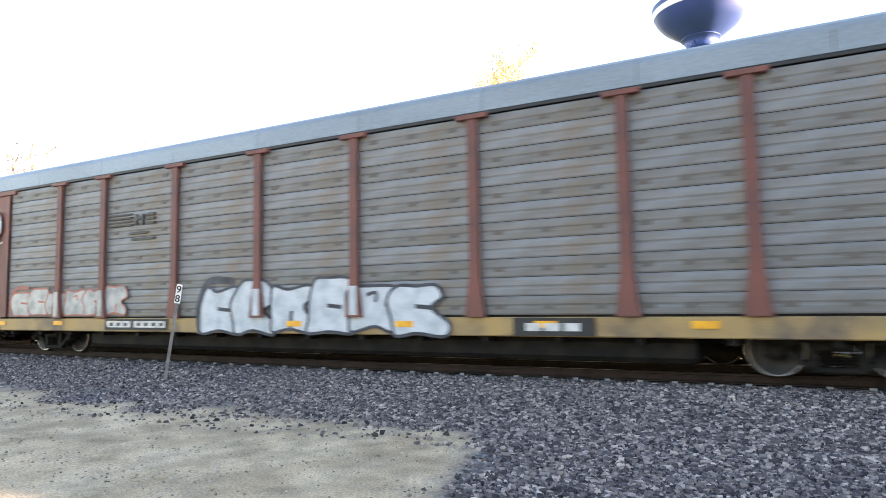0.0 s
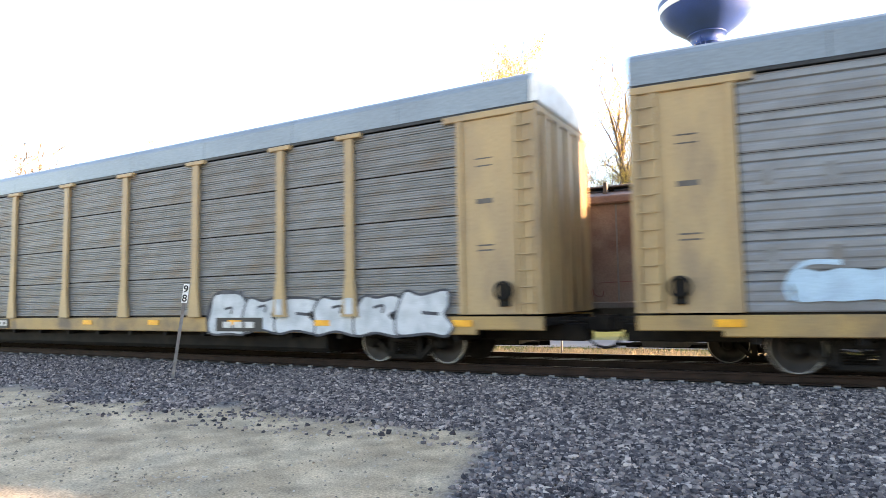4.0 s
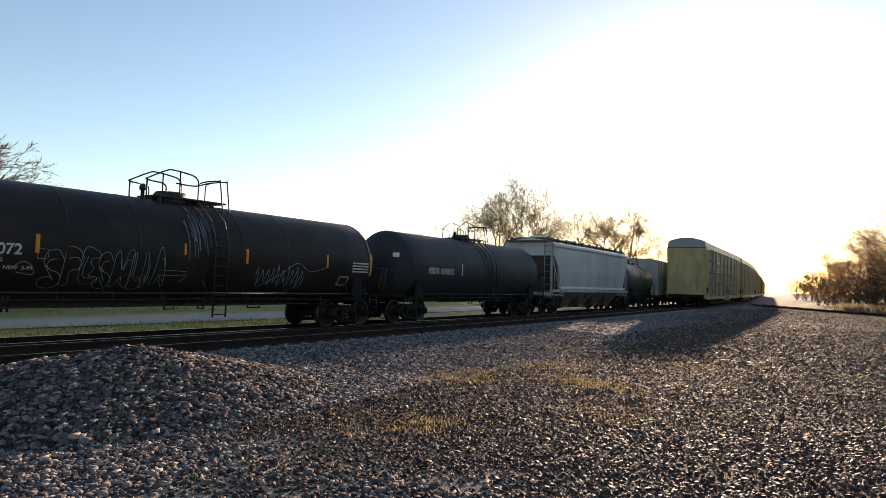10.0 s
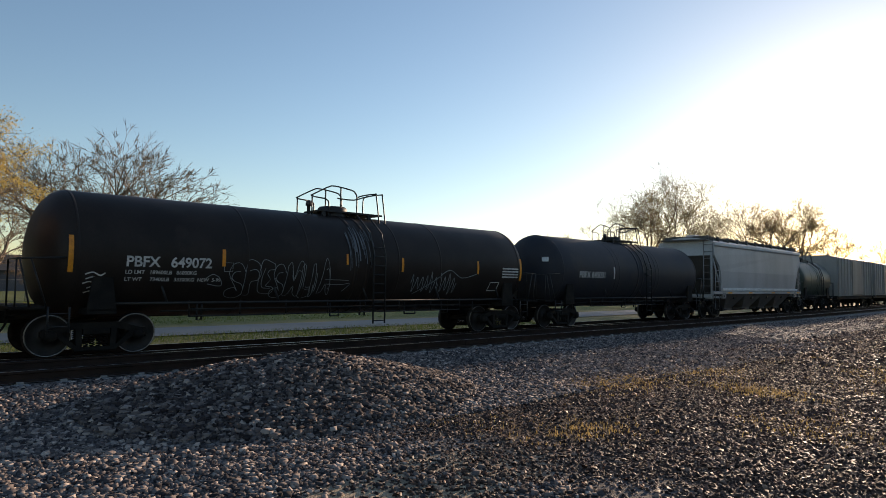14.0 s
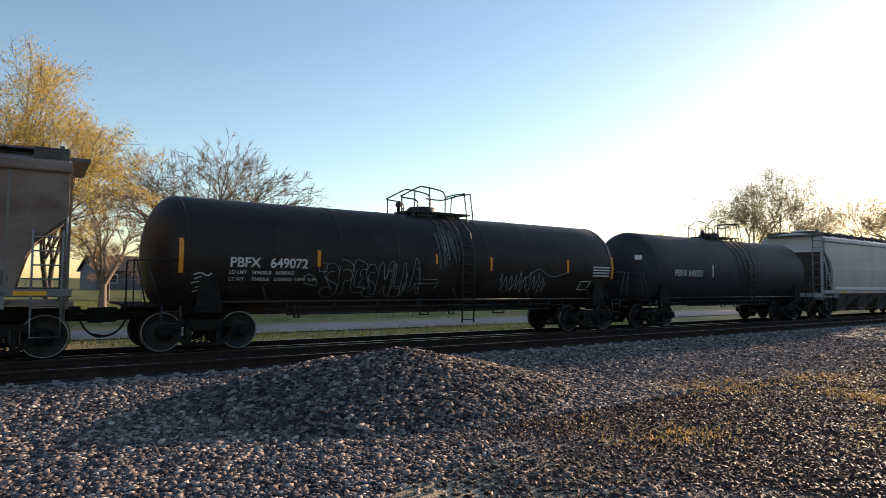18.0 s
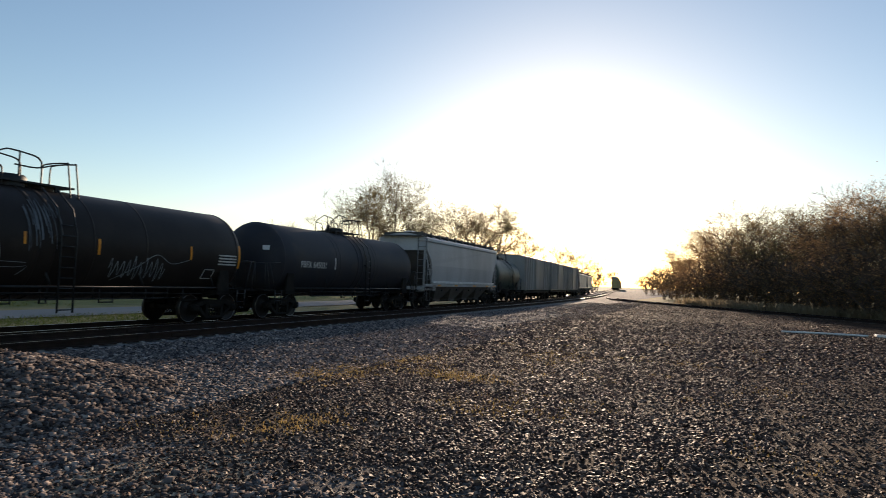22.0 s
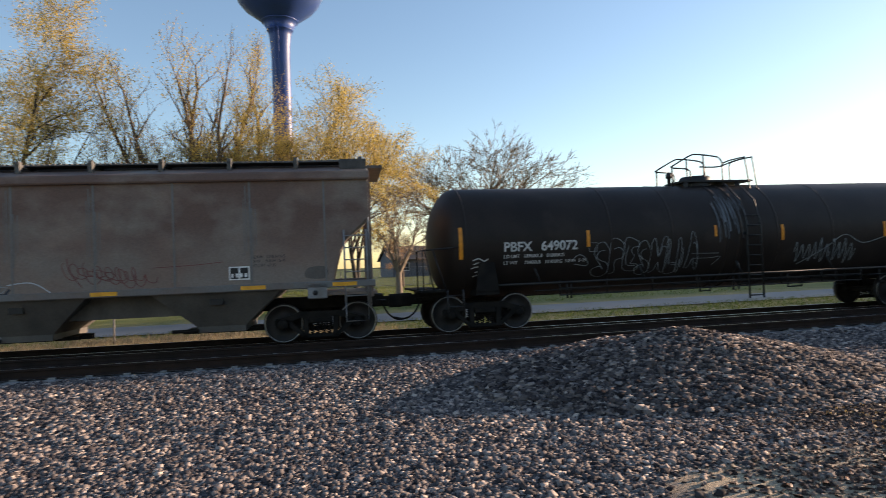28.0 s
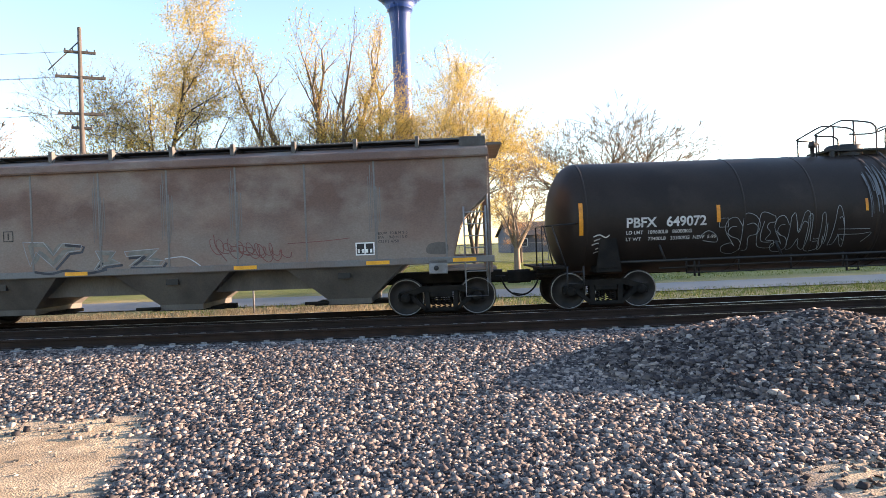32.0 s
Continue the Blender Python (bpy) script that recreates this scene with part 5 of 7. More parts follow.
s.box(-4.10, YS - 0.007, 2.22, -3.85, YS - 0.003, 2.24)
s.box(-4.10, YS - 0.007, 2.46, -3.85, YS - 0.003, 2.48)
s.box(-4.10, YS - 0.007, 2.22, -4.08, YS - 0.003, 2.48)
s.box(-3.87, YS - 0.007, 2.22, -3.85, YS - 0.003, 2.48)
s.box(-3.99, YS - 0.007, 2.27, -3.96, YS - 0.003, 2.43)
part("test_mark", s, BLACK, g, "small black boxed mark")
fm = flat_map(0, YS, 0)
for ring in (((-3.62, 2.2), (-3.1, 2.17), (-2.86, 1.85), (-2.62, 2.14), (-2.14, 2.08), (-2.2, 1.95), (-2.5, 1.92), (-2.86, 1.55), (-3.3, 1.95), (-3.45, 1.6), (-3.55, 1.9)),
             ((-1.82, 1.92), (-1.3, 1.9), (-1.45, 1.72), (-1.2, 1.6), (-1.6, 1.56), (-1.9, 1.42), (-1.7, 1.68)),
             ((-1.1, 1.88), (-0.24, 1.92), (-0.55, 1.66), (-0.11, 1.62), (-0.2, 1.5), (-1.0, 1.52), (-0.62, 1.78), (-1.05, 1.76))):
    s = Shape()
    pts = [Vector(p) for p in ring]
    c = Vector((sum(p.x for p in pts) / len(pts), sum(p.y for p in pts) / len(pts)))
    stroke(s, [p * 0.75 + c * 0.25 for p in pts], 0.1, fm, 0.004, True)
    fill = part("graffiti_fill", s, mat("dull_slate_spray_paint", (0.13, 0.13, 0.12), (0.2, 0.19, 0.16), 0.6, 0, 5), g, "dull slate graffiti letter")
    s = Shape()
    stroke(s, pts, 0.018, fm, 0.008, True)
    part("graffiti_line", s, SPRAY_S, fill, "pale worn graffiti outline")
    s = Shape()
    stroke(s, [p + Vector((0.05, -0.05)) for p in pts[3:8]], 0.06, fm, 0.006)
    part("graffiti_shade", s, SPRAY_K, fill)
s = Shape()
stroke(s, curve_pts([(-0.11, 1.66), (0.3, 1.7), (0.55, 1.62), (0.84, 1.4)]), 0.022, fm, 0.008)
part("graffiti_line", s, SPRAY_W, g)
s = Shape()
stroke(s, curve_pts([(-3.3, 1.46), (-2.9, 1.4), (-2.5, 1.47), (-2.0, 1.38), (-1.5, 1.46)]), 0.06, fm, 0.085)
part("graffiti_shade", s, SPRAY_K, g)
s = Shape()
blot(s, [(6.3, 1.56), (6.75, 1.54), (6.78, 1.78), (6.55, 1.82), (6.32, 1.76)], fm, 0.004)
part("grease_stain", s, CHUTE, g)
rnd = random.Random(5)
s = Shape()
for lo, n, h, x0, x1 in ((1.92, 9, 0.2, 1.1, 2.72), (1.86, 6, 0.25, 1.52, 3.02)):
    pts = []
    for i in range(n * 8):
        f = i / (n * 8)
        w = 2 * math.pi * n * f
        pts.append((x0 + (x1 - x0) * f - 0.11 * math.sin(w + 0.4) * (1 + 0.5 * math.sin(5 * f)), lo - 0.22 * f + h * math.cos(w) * (0.65 + 0.35 * math.sin(11 * f + 1))))
    stroke(s, curve_pts(pts, 2), 0.018, fm, 0.006)
stroke(s, curve_pts([(1.12, 2.2), (1.17, 1.9), (1.42, 1.55)]), 0.022, fm, 0.006)
stroke(s, curve_pts([(2.92, 1.92), (3.8, 1.95), (4.45, 2.0)]), 0.016, fm, 0.006)
part("graffiti_tag", s, SPRAY_R, g, "dark red scrawled tag")

# lettering on the white hopper
w = white_car
wm = -1.628
STENCIL = mat("grey_stencil", (0.33, 0.35, 0.36), None, 0.6)
FADED = mat("faded_black_paint", (0.16, 0.17, 0.18), (0.24, 0.25, 0.26), 0.7, scale=5.0)
part("lettering", lettering("CMO", 0.5, flat_map(-5.87, wm, 2.78)), FADED, w, "faded black reporting marks")
part("lettering", lettering("20790", 0.5, flat_map(-5.87, wm, 2.13)), FADED, w, "faded black number")
part("lettering", lettering("BUILDING\nAMERICA", 0.25, flat_map(4.88, wm - 0.004, 2.98)), FADED, w, "faded black painted words")
s = Shape()
for k in range(6):
    s.box(4.17 + k * 0.1, wm - 0.012, 2.5, 4.22 + k * 0.1, wm - 0.002, 2.95)
emblem = part("emblem", s, mat("emblem_red", (0.55, 0.25, 0.22), None, 0.5), w, "shield emblem of red stripes under a blue band")
s = Shape()
s.prism_y([(4.15, 2.95), (4.74, 2.95), (4.79, 3.2), (4.67, 3.27), (4.45, 3.23), (4.22, 3.27), (4.1, 3.2)], wm - 0.012, wm - 0.002)
part("emblem_band", s, mat("emblem_blue", (0.12, 0.15, 0.22), None, 0.5), emblem)
for q in (-2.6, 1.54):
    s = Shape()
    s.box(q, wm + 0.055, 1.55, q + 0.6, wm + 0.095, 1.9)
    part("data_plate", s, STENCIL, w, "grey stencil panel")

# lettering and paint on the first tank
t1 = tank_1
m1 = shell_1(-6.27, 2.0)
part("lettering", lettering("PBFX", 0.33, m1, bold=0.008), INK, t1, "white reporting marks")
m1b = shell_1(-5.28, 2.0)
part("lettering", lettering("649072", 0.33, m1b, bold=0.008), INK, t1, "white car number")
part("lettering", lettering("LD LMT   189600LB   86000KG", 0.125, shell_1(-6.27, 1.83), bold=0.002), INK, t1, "small white weight lettering")
part("lettering", lettering("LT WT     73400LB   33300KG  NEW  5-99", 0.125, shell_1(-6.27, 1.67), bold=0.002), INK, t1, "small white weight lettering")
for u, zc, wd, hh in ((-7.42, 1.84, 0.1, 0.8), (-4.04, 2.05, 0.09, 0.42), (1.7, 2.04, 0.085, 0.43), (5.05, 2.04, 0.085, 0.43), (7.3, 1.84, 0.1, 0.8), (-0.35, 2.2, 0.07, 0.3)):
    part("reflector", bar_on(shell_1(u, zc), 0, 0, wd, hh), ORANGE, t1, "orange reflective strip")
fm = shell_1(-3.95, 1.66)
s = Shape()
LETTERS = [  # open bubble outlines in unit boxes
    [(0.9, 0.75), (0.6, 1.0), (0.2, 0.95), (0.05, 0.7), (0.35, 0.5), (0.75, 0.4), (0.95, 0.15), (0.6, -0.05), (0.1, 0.0), (0.0, 0.2), (0.4, 0.3), (0.6, 0.2), (0.3, 0.45), (0.1, 0.6)],
    [(0.05, 0.0), (0.1, 0.95), (0.6, 1.02), (0.95, 0.8), (0.85, 0.5), (0.4, 0.4), (0.45, 0.02), (0.05, 0.0)],
    [(0.9, 0.9), (0.2, 1.0), (0.0, 0.5), (0.15, 0.05), (0.9, 0.0), (0.95, 0.2), (0.5, 0.25), (0.7, 0.45), (0.5, 0.6), (0.6, 0.72), (0.92, 0.75), (0.9, 0.9)],
    [(0.1, 1.0), (0.35, 1.0), (0.4, 0.1), (0.15, 0.0), (0.05, 0.4), (0.1, 1.0)],
    [(0.1, 0.9), (0.3, 1.0), (0.45, 0.5), (0.7, 1.0), (0.95, 0.95), (0.9, 0.0), (0.6, 0.05), (0.5, 0.3), (0.3, 0.0), (0.05, 0.05), (0.1, 0.9)],
    [(0.0, 0.0), (0.3, 1.0), (0.6, 1.0), (0.95, 0.0), (0.7, 0.05), (0.5, 0.3), (0.3, 0.05), (0.0, 0.0)],
    [(0.05, 0.95), (0.3, 1.0), (0.35, 0.3), (0.9, 0.25), (0.95, 0.0), (0.1, 0.0), (0.05, 0.95)]]
ux = 0.1
for k, ww in ((0, 0.46), (1, 0.42), (2, 0.42), (0, 0.38), (4, 0.5), (6, 0.34), (3, 0.3), (5, 0.36)):
    base = -0.42 + 0.05 * (k % 3)
    stroke(s, curve_pts([(ux + u * ww * 1.12, base + v * 0.92) for u, v in LETTERS[k]], 5), 0.013, fm, 0.006)
    stroke(s, curve_pts([(ux + u * ww * 0.8 + 0.09, base + 0.16 + v * 0.55) for u, v in LETTERS[k][1:5]], 4), 0.014, fm, 0.006)
    ux += ww * 0.95
stroke(s, curve_pts([(-0.5, 0.05), (-0.3, 0.2), (-0.1, 0.1), (-0.05, -0.1), (-0.4, -0.05)], 5), 0.018, fm, 0.006)
stroke(s, [(2.95, 0.12), (3.75, 0.1)], 0.014, fm, 0.006)
stroke(s, curve_pts([(2.95, -0.02), (3.5, -0.03), (3.8, 0.0), (3.6, -0.25)], 4), 0.014, fm, 0.006)
stroke(s, [(-0.02, 0.28), (0.2, 0.28), (0.2, 0.5), (-0.02, 0.5)], 0.012, fm, 0.006, True)
SPRAY_G = mat("thin_grey_spray_paint", (0.28, 0.31, 0.32), (0.15, 0.17, 0.18), 0.6, 0, 4, 40, (1, 1, 1), 0.0)
part("graffiti", s, SPRAY_G, t1, "pale outline graffiti in bubble letters")
fm = shell_1(2.15, 1.7)
rnd = random.Random(9)
s = Shape()
pts = [(i * 0.06, 0.33 * math.sin(i * 1.9) + rnd.uniform(-0.12, 0.12)) for i in range(34)]
stroke(s, curve_pts(pts, 5), 0.02, fm, 0.006)
stroke(s, curve_pts([(0.2, -0.4), (1.0, 0.1), (1.6, 0.45), (2.2, 0.2), (2.9, 0.35)], 5), 0.02, fm, 0.006)
part("graffiti", s, SPRAY_G, t1, "pale scrawled graffiti")
s = Shape()
for k in range(4):
    s = Shape()
    s.add([shell_1(6.35, 1.93)(0.0 if i in (0, 3) else 0.9, 0.1 * k + (0.0 if i < 2 else 0.05), 0.006) for i in range(4)], [(0, 1, 2, 3)])
    part("stencil_bar", s, INK, t1)
fm = shell_1(5.75, 1.47)
s = Shape()
stroke(s, [(0, 0), (0.45, 0), (0.5, 0.32), (0.05, 0.32)], 0.03, fm, 0.006, True)
part("placard_frame", s, INK, t1)
s = Shape()
for k, (u, hh) in enumerate(((-7.3, 0.0), (-7.25, 0.1), (-7.35, 0.2), (-7.3, 0.3), (-7.32, 0.4))):
    stroke(s, curve_pts([(0, 0), (0.15, 0.05), (0.3, -0.02), (0.4, 0.04)], 4), 0.03, shell_1(u + 0.25, 1.4 + hh), 0.006)
part("chalk_scrawl", s, INK, t1)
t2 = tank_2
s = Shape()
s.box(-6.34, -1.1, 2.62, -6.27, -0.82, 2.8, 0.01)
part("head_plate", s, WHITE, t2, "small white plate on the tank head")
part("lettering", lettering("PBFX 645031", 0.36, shell_2(-4.7, 2.02), bold=0.006), INK, t2, "dull white lettering")
part("reflector", bar_on(shell_2(-2.1, 2.0), 0, 0, 0.09, 0.5), INK, t2)
s = Shape()
s.box(-6.3, -1.665, 1.5, 6.3, -1.62, 1.64, 0.01)
part("side_stripe", s, WHITE, light_car, "white reflective side stripe")

# ---- moving train on the near track ----
CAR_PITCH, SPEED, LAST_REAR = 29.335, 19.953, -140.65
AR = -1.6


def brand_patch(car, x0, z0, w, h, back, blocks, front, label):
    """A painted logo panel: a field of colour with plain blocks for its letters."""
    p = None
    if back:
        s = Shape()
        s.box(x0, AR - 0.012, z0, x0 + w, AR + 0.015, z0 + h)
        p = part("logo_panel", s, back, car, label)
    s = Shape()
    for u, v, du, dv in blocks:
        s.box(x0 + u, AR - 0.026, z0 + v, x0 + u + du, AR - 0.013 if back else AR + 0.03, z0 + v + dv)
    part("logo_shape", s, front, p or car, "" if p else label)


def ring_blocks(u, v, w, h, t, open_right=False):
    out = [(u, v, t, h), (u, v, w, t), (u, v + h - t, w, t)]
    return out if open_right else out + [(u + w - t, v, t, h)]


train = []
specs = [("E", "yellow-posted autorack car with a yellow logo panel, last of the train", YELLOW, GALV_B, 4, 0.05, False),
         ("D", "tan-posted autorack car with pale graffiti low on its side", TAN, GALV_B, 4, 0.025, False),
         ("C", "tan-posted autorack car with an orange logo", TAN, GALV, 6, 0.008, False),
         ("B", "yellow-posted autorack car with vent slots and yellow graffiti", TAN, GALV, 11, 0.008, True),
         ("A", "red-oxide-posted autorack car with big white graffiti", OXIDE, GALV_B, 11, 0.008, True),
         ("F", "yellow-posted autorack car far ahead in the train", YELLOW, GALV, 4, 0.03, False),
         ("G", "yellow-posted autorack car far ahead in the train", TAN, GALV, 4, 0.03, False),
         ("H", "yellow-posted autorack car far ahead in the train", YELLOW, GALV_B, 4, 0.03, False)]
for i, (key, label, paint, sheet, rows, gap, slots) in enumerate(specs):
    car = autorack(LAST_REAR + CAR_PITCH * i + AUTO_L, label, paint, sheet, rows, gap, slots, dark=GALV_D if key == "A" else GALV_B if slots else None, patches=key == "C", pitch=0.18 if slots else 0.16 if key == "C" else 0.055, rise=-0.06 if slots else 0.0)
    train.append((car, LAST_REAR + CAR_PITCH * i + AUTO_L))
car_e, car_d, car_c, car_b, car_a = (train[i][0] for i in range(5))
letters3 = [(0.42, 0.42, 0.42, 0.42), (0.95, 0.42, 0.42, 0.42), (1.48, 0.42, 0.42, 0.42), (0.42, 0.2, 1.48, 0.1)]
brand_patch(car_e, -7.1, 3.2, 2.65, 1.0, YELLOW, letters3, BLACK, "yellow panel with a black three-block logo")
brand_patch(car_e, -13.2, 3.72, 0.55, 0.5, mat("ochre_notice_paint", (0.36, 0.2, 0.06), (0.26, 0.15, 0.06), 0.6), [(0.1, 0.18, 0.35, 0.03), (0.1, 0.28, 0.35, 0.03)], SILL, "small ochre notice panel")
brand_patch(car_c, -6.95, 3.3, 2.6, 1.0, None, letters3, AMBER, "orange three-block logo")
cn = ring_blocks(0.6, 0.35, 0.58, 0.42, 0.09) + ring_blocks(1.25, 0.35, 0.62, 0.42, 0.09)
brand_patch(car_b, -7.2, 3.15, 2.85, 0.95, TAN, cn, BLACK, "tan panel with a black two-block logo")
ns = [(0, 0.1 * k, 1.0, 0.045) for k in range(4)] + [(1.15, 0.0, 0.07, 0.3), (1.22, 0.15, 0.2, 0.1), (1.42, 0.0, 0.07, 0.3), (1.6, 0.0, 0.35, 0.07), (1.6, 0.12, 0.35, 0.07), (1.6, 0.24, 0.35, 0.07), (0.9, -0.25, 0.75, 0.06), (1.0, -0.42, 0.95, 0.06)]
brand_patch(car_a, -7.15, 3.6, 2.0, 0.4, None, ns, BLACK, "dark logo of four stripes and two blocks")


def rack_map(u, v, d):
    return (u, AR - 0.004 - d, v)


def on_posts(car, x0, x1, z, h, fill):
    """The same paint where it runs over the side posts."""
    for p in POSTS:
        if x0 + 0.1 < p < x1 - 0.1:
            s = Shape()
            s.box(p - 0.1, AR - 0.112, max(z, 1.1), p + 0.1, AR - 0.103, z + h * 0.86)
            part("painted_post", s, fill, car)


def bubble_row(car, x0, x1, z, h, fill, line, n, seed, label):
    """A row of fat overlapping spray-painted letters with a dark outline and drop shade."""
    rnd = random.Random(seed)
    st = (x1 - x0) / n
    for k in range(n):
        f, l = Shape(), Shape()
        a, b = x0 + st * (k - 0.08), x0 + st * (k + 1.08)
        lo, hi = z + h * rnd.uniform(0.0, 0.08), z + h * rnd.uniform(0.82, 1.0)
        m = (a + b) / 2
        j = lambda q: q + rnd.uniform(-0.08, 0.08) * st
        ring = [(j(a), lo + h * 0.25), (j(a), lo + h * 0.6), (j(a + st * 0.2), hi), (j(m), hi + h * rnd.uniform(-0.1, 0.05)), (j(b - st * 0.15), hi), (j(b), lo + h * 0.62),
                (j(b - st * rnd.uniform(0.0, 0.3)), lo + h * 0.45), (j(b), lo + h * 0.2), (j(b - st * 0.1), lo), (j(m), lo + h * rnd.uniform(0.0, 0.1)), (j(a + st * 0.1), lo)]
        blot(f, ring, rack_map, 0.008 + 0.003 * k)
        stroke(l, curve_pts(ring, 5, True), 0.055 * h, rack_map, 0.01 + 0.003 * k)
        hole = rnd.choice((0, 1, 2))
        if hole == 0:
            stroke(l, curve_pts([(m - st * 0.12, lo + h * 0.62), (m + st * 0.1, lo + h * 0.66), (m + st * 0.08, lo + h * 0.5)], 4), 0.06 * h, rack_map, 0.01 + 0.003 * k)
        elif hole == 1:
            stroke(l, [(m, lo + h * 0.02), (m + st * 0.04, lo + h * 0.38)], 0.08 * h, rack_map, 0.01 + 0.003 * k)
        else:
            stroke(l, [(m + st * 0.3, lo + h * 0.45), (m - st * 0.05, lo + h * 0.48)], 0.07 * h, rack_map, 0.01 + 0.003 * k)
        letter = part("graffiti_letter", f, fill, car, label)
        part("graffiti_line", l, line, letter)
    l = Shape()
    stroke(l, curve_pts([(x0 - 0.12, z + 0.02), (x0 - 0.16, z + h * 0.5), (x0 + st * 0.15, z + h * 1.02), (x0 + st * 0.9, z + h * 1.02)], 5), 0.14 * h, rack_map, 0.006)
    part("graffiti_shade", l, line, car)
    on_posts(car, x0, x1, z, h, fill)


bubble_row(car_a, -3.3, 3.6, 0.62, 1.3, SPRAY_W, SPRAY_K, 6, 3, "fat white graffiti letters edged in black")
bubble_row(car_a, -11.8, -6.3, 1.1, 0.85, SPRAY_S, mat("brick_red_spray_paint", (0.36, 0.1, 0.07), (0.26, 0.09, 0.07), 0.6, 0, 3), 6, 4, "faint grey graffiti letters edged in red")
bubble_row(car_b, -4.35, -0.75, 0.85, 1.15, SPRAY_Y, SPRAY_B, 5, 6, "yellow graffiti letters with pale blue edges")
bubble_row(car_b, -0.75, 0.9, 0.8, 0.6, SPRAY_Y, SPRAY_B, 2, 16, "low yellow graffiti letters with pale blue edges")
rnd = random.Random(77)
for k in range(9):
    u, v, dk = -4.25 + 0.4 * k + rnd.uniform(-0.1, 0.1), (1.5 if k % 2 else 1.95) + rnd.uniform(-0.12, 0.12), k % 2
    s = Shape()
    blot(s, [(u - 0.2, v - 0.1), (u + 0.05, v - 0.14), (u + 0.22, v), (u + 0.12 + rnd.uniform(-0.1, 0.1), v + 0.2), (u - 0.08, v + 0.06)], rack_map, 0.03)
    part("graffiti_shade", s, SPRAY_B if not dk else mat("slate_spray_paint", (0.2, 0.24, 0.3), None, 0.6), car_b)
for k in range(3):
    s = Shape()
    stroke(s, curve_pts([(-0.2 + 0.1 * k, 1.72 + 0.1 * k), (0.5, 1.8 + 0.08 * k), (1.2 - 0.12 * k, 1.76 + 0.1 * k)], 4), 0.045, rack_map, 0.008)
    part("graffiti_line", s, SPRAY_B, car_b)
bubble_row(car_c, -11.35, -10.0, 1.25, 0.6, SPRAY_B, SPRAY_B, 2, 7, "small pale blue graffiti")
bubble_row(car_d, 5.0, 11.9, 0.6, 1.0, SPRAY_W, SPRAY_K, 6, 8, "white graffiti letters with black edges")
rack_late = lambda u, v, d: rack_map(u * 0.834 + 0.65, v, d)
s = Shape()
blot(s, [(-2.1, 0.62), (-2.15, 1.4), (-2.1, 2.02), (-1.0, 2.04), (0.4, 2.06), (1.2, 2.0), (1.9, 1.75), (2.7, 1.72), (3.15, 1.4), (3.15, 0.8), (2.9, 0.6), (1.0, 0.59), (-1.0, 0.59)], rack_late, 0.008)
edge_e = part("graffiti_edge", s, SPRAY_B, car_e, "pale blue-white graffiti border")
s = Shape()
blot(s, [(-2.0, 0.68), (-2.05, 1.4), (-2.02, 1.98), (-0.9, 2.0), (0.4, 2.03), (1.2, 1.96), (1.88, 1.71), (2.7, 1.68), (3.08, 1.38), (3.06, 0.8), (2.8, 0.66), (1.3, 0.64), (0.2, 0.63), (-0.8, 0.65)], rack_late, 0.012)
part("graffiti_fill", s, SPRAY_K, edge_e, "black graffiti letters")
for u, v in ((-1.3, 1.0), (-0.5, 1.1), (0.4, 1.05), (1.3, 1.0), (2.3, 1.05)):
    s = Shape()
    stroke(s, curve_pts([(u - 0.3, v + 0.55), (u - 0.1, v + 0.15), (u + 0.25, v + 0.2), (u + 0.3, v - 0.1)], 5), 0.03, rack_late, 0.016)
    part("graffiti_line", s, SPRAY_S, edge_e)
on_posts(car_e, -1.1, 3.25, 0.62, 1.45, SPRAY_K)
pm = lambda u, v, d: rack_map(u - 1.4, v, d + 0.06)
s = Shape()
blot(s, [(-11.82, 3.75), (-11.80, 4.25), (-11.52, 4.5), (-11.22, 4.35), (-11.14, 3.9), (-11.37, 3.6), (-11.67, 3.55)], pm, 0.006)
face = part("graffiti_fill", s, SPRAY_S, car_a, "pale grey spray-painted roundel")
s = Shape()
stroke(s, curve_pts([(-11.82, 3.75), (-11.80, 4.25), (-11.52, 4.5), (-11.22, 4.35), (-11.14, 3.9), (-11.37, 3.6), (-11.67, 3.55)], 4, True), 0.035, pm, 0.01)
stroke(s, curve_pts([(-11.92, 3.45), (-11.62, 3.35), (-11.32, 3.4), (-11.02, 3.5)], 4), 0.04, pm, 0.01)
part("graffiti_line", s, SPRAY_W, face)
rnd = random.Random(31)
for k in range(4):
    s = Shape()
    stroke(s, curve_pts([(-11.87 + 0.075 * i, 3.12 - 0.3 * k + rnd.uniform(-0.12, 0.1)) for i in range(10)], 4), 0.035, pm, 0.01)
    part("graffiti_scrawl", s, SPRAY_W, car_a, "white chalky scrawl")
for k in range(2):
    s = Shape()
    s.box(-13.22, AR - 0.075, 1.72 + 0.1 * k, -12.52, AR - 0.06, 1.75 + 0.1 * k)
    part("stencil_bar", s, SPRAY_Y, car_a)
# scuffs and spilled streaks at the middle of the first tank
rnd = random.Random(44)
for k in range(24):
    s = Shape()
    u, v0 = rnd.uniform(-0.3, 0.62), rnd.uniform(0.3, 0.75)
    drop, drift = rnd.uniform(0.35, 1.15), rnd.uniform(0.02, 0.1)
    stroke(s, curve_pts([(u, v0), (u + drift * 0.6, v0 - drop * 0.5), (u + drift, v0 - drop)], 6), rnd.uniform(0.012, 0.035), shell_1(0.0, 2.8), 0.024)
    part("scuff_streak", s, SCUFF, t1)


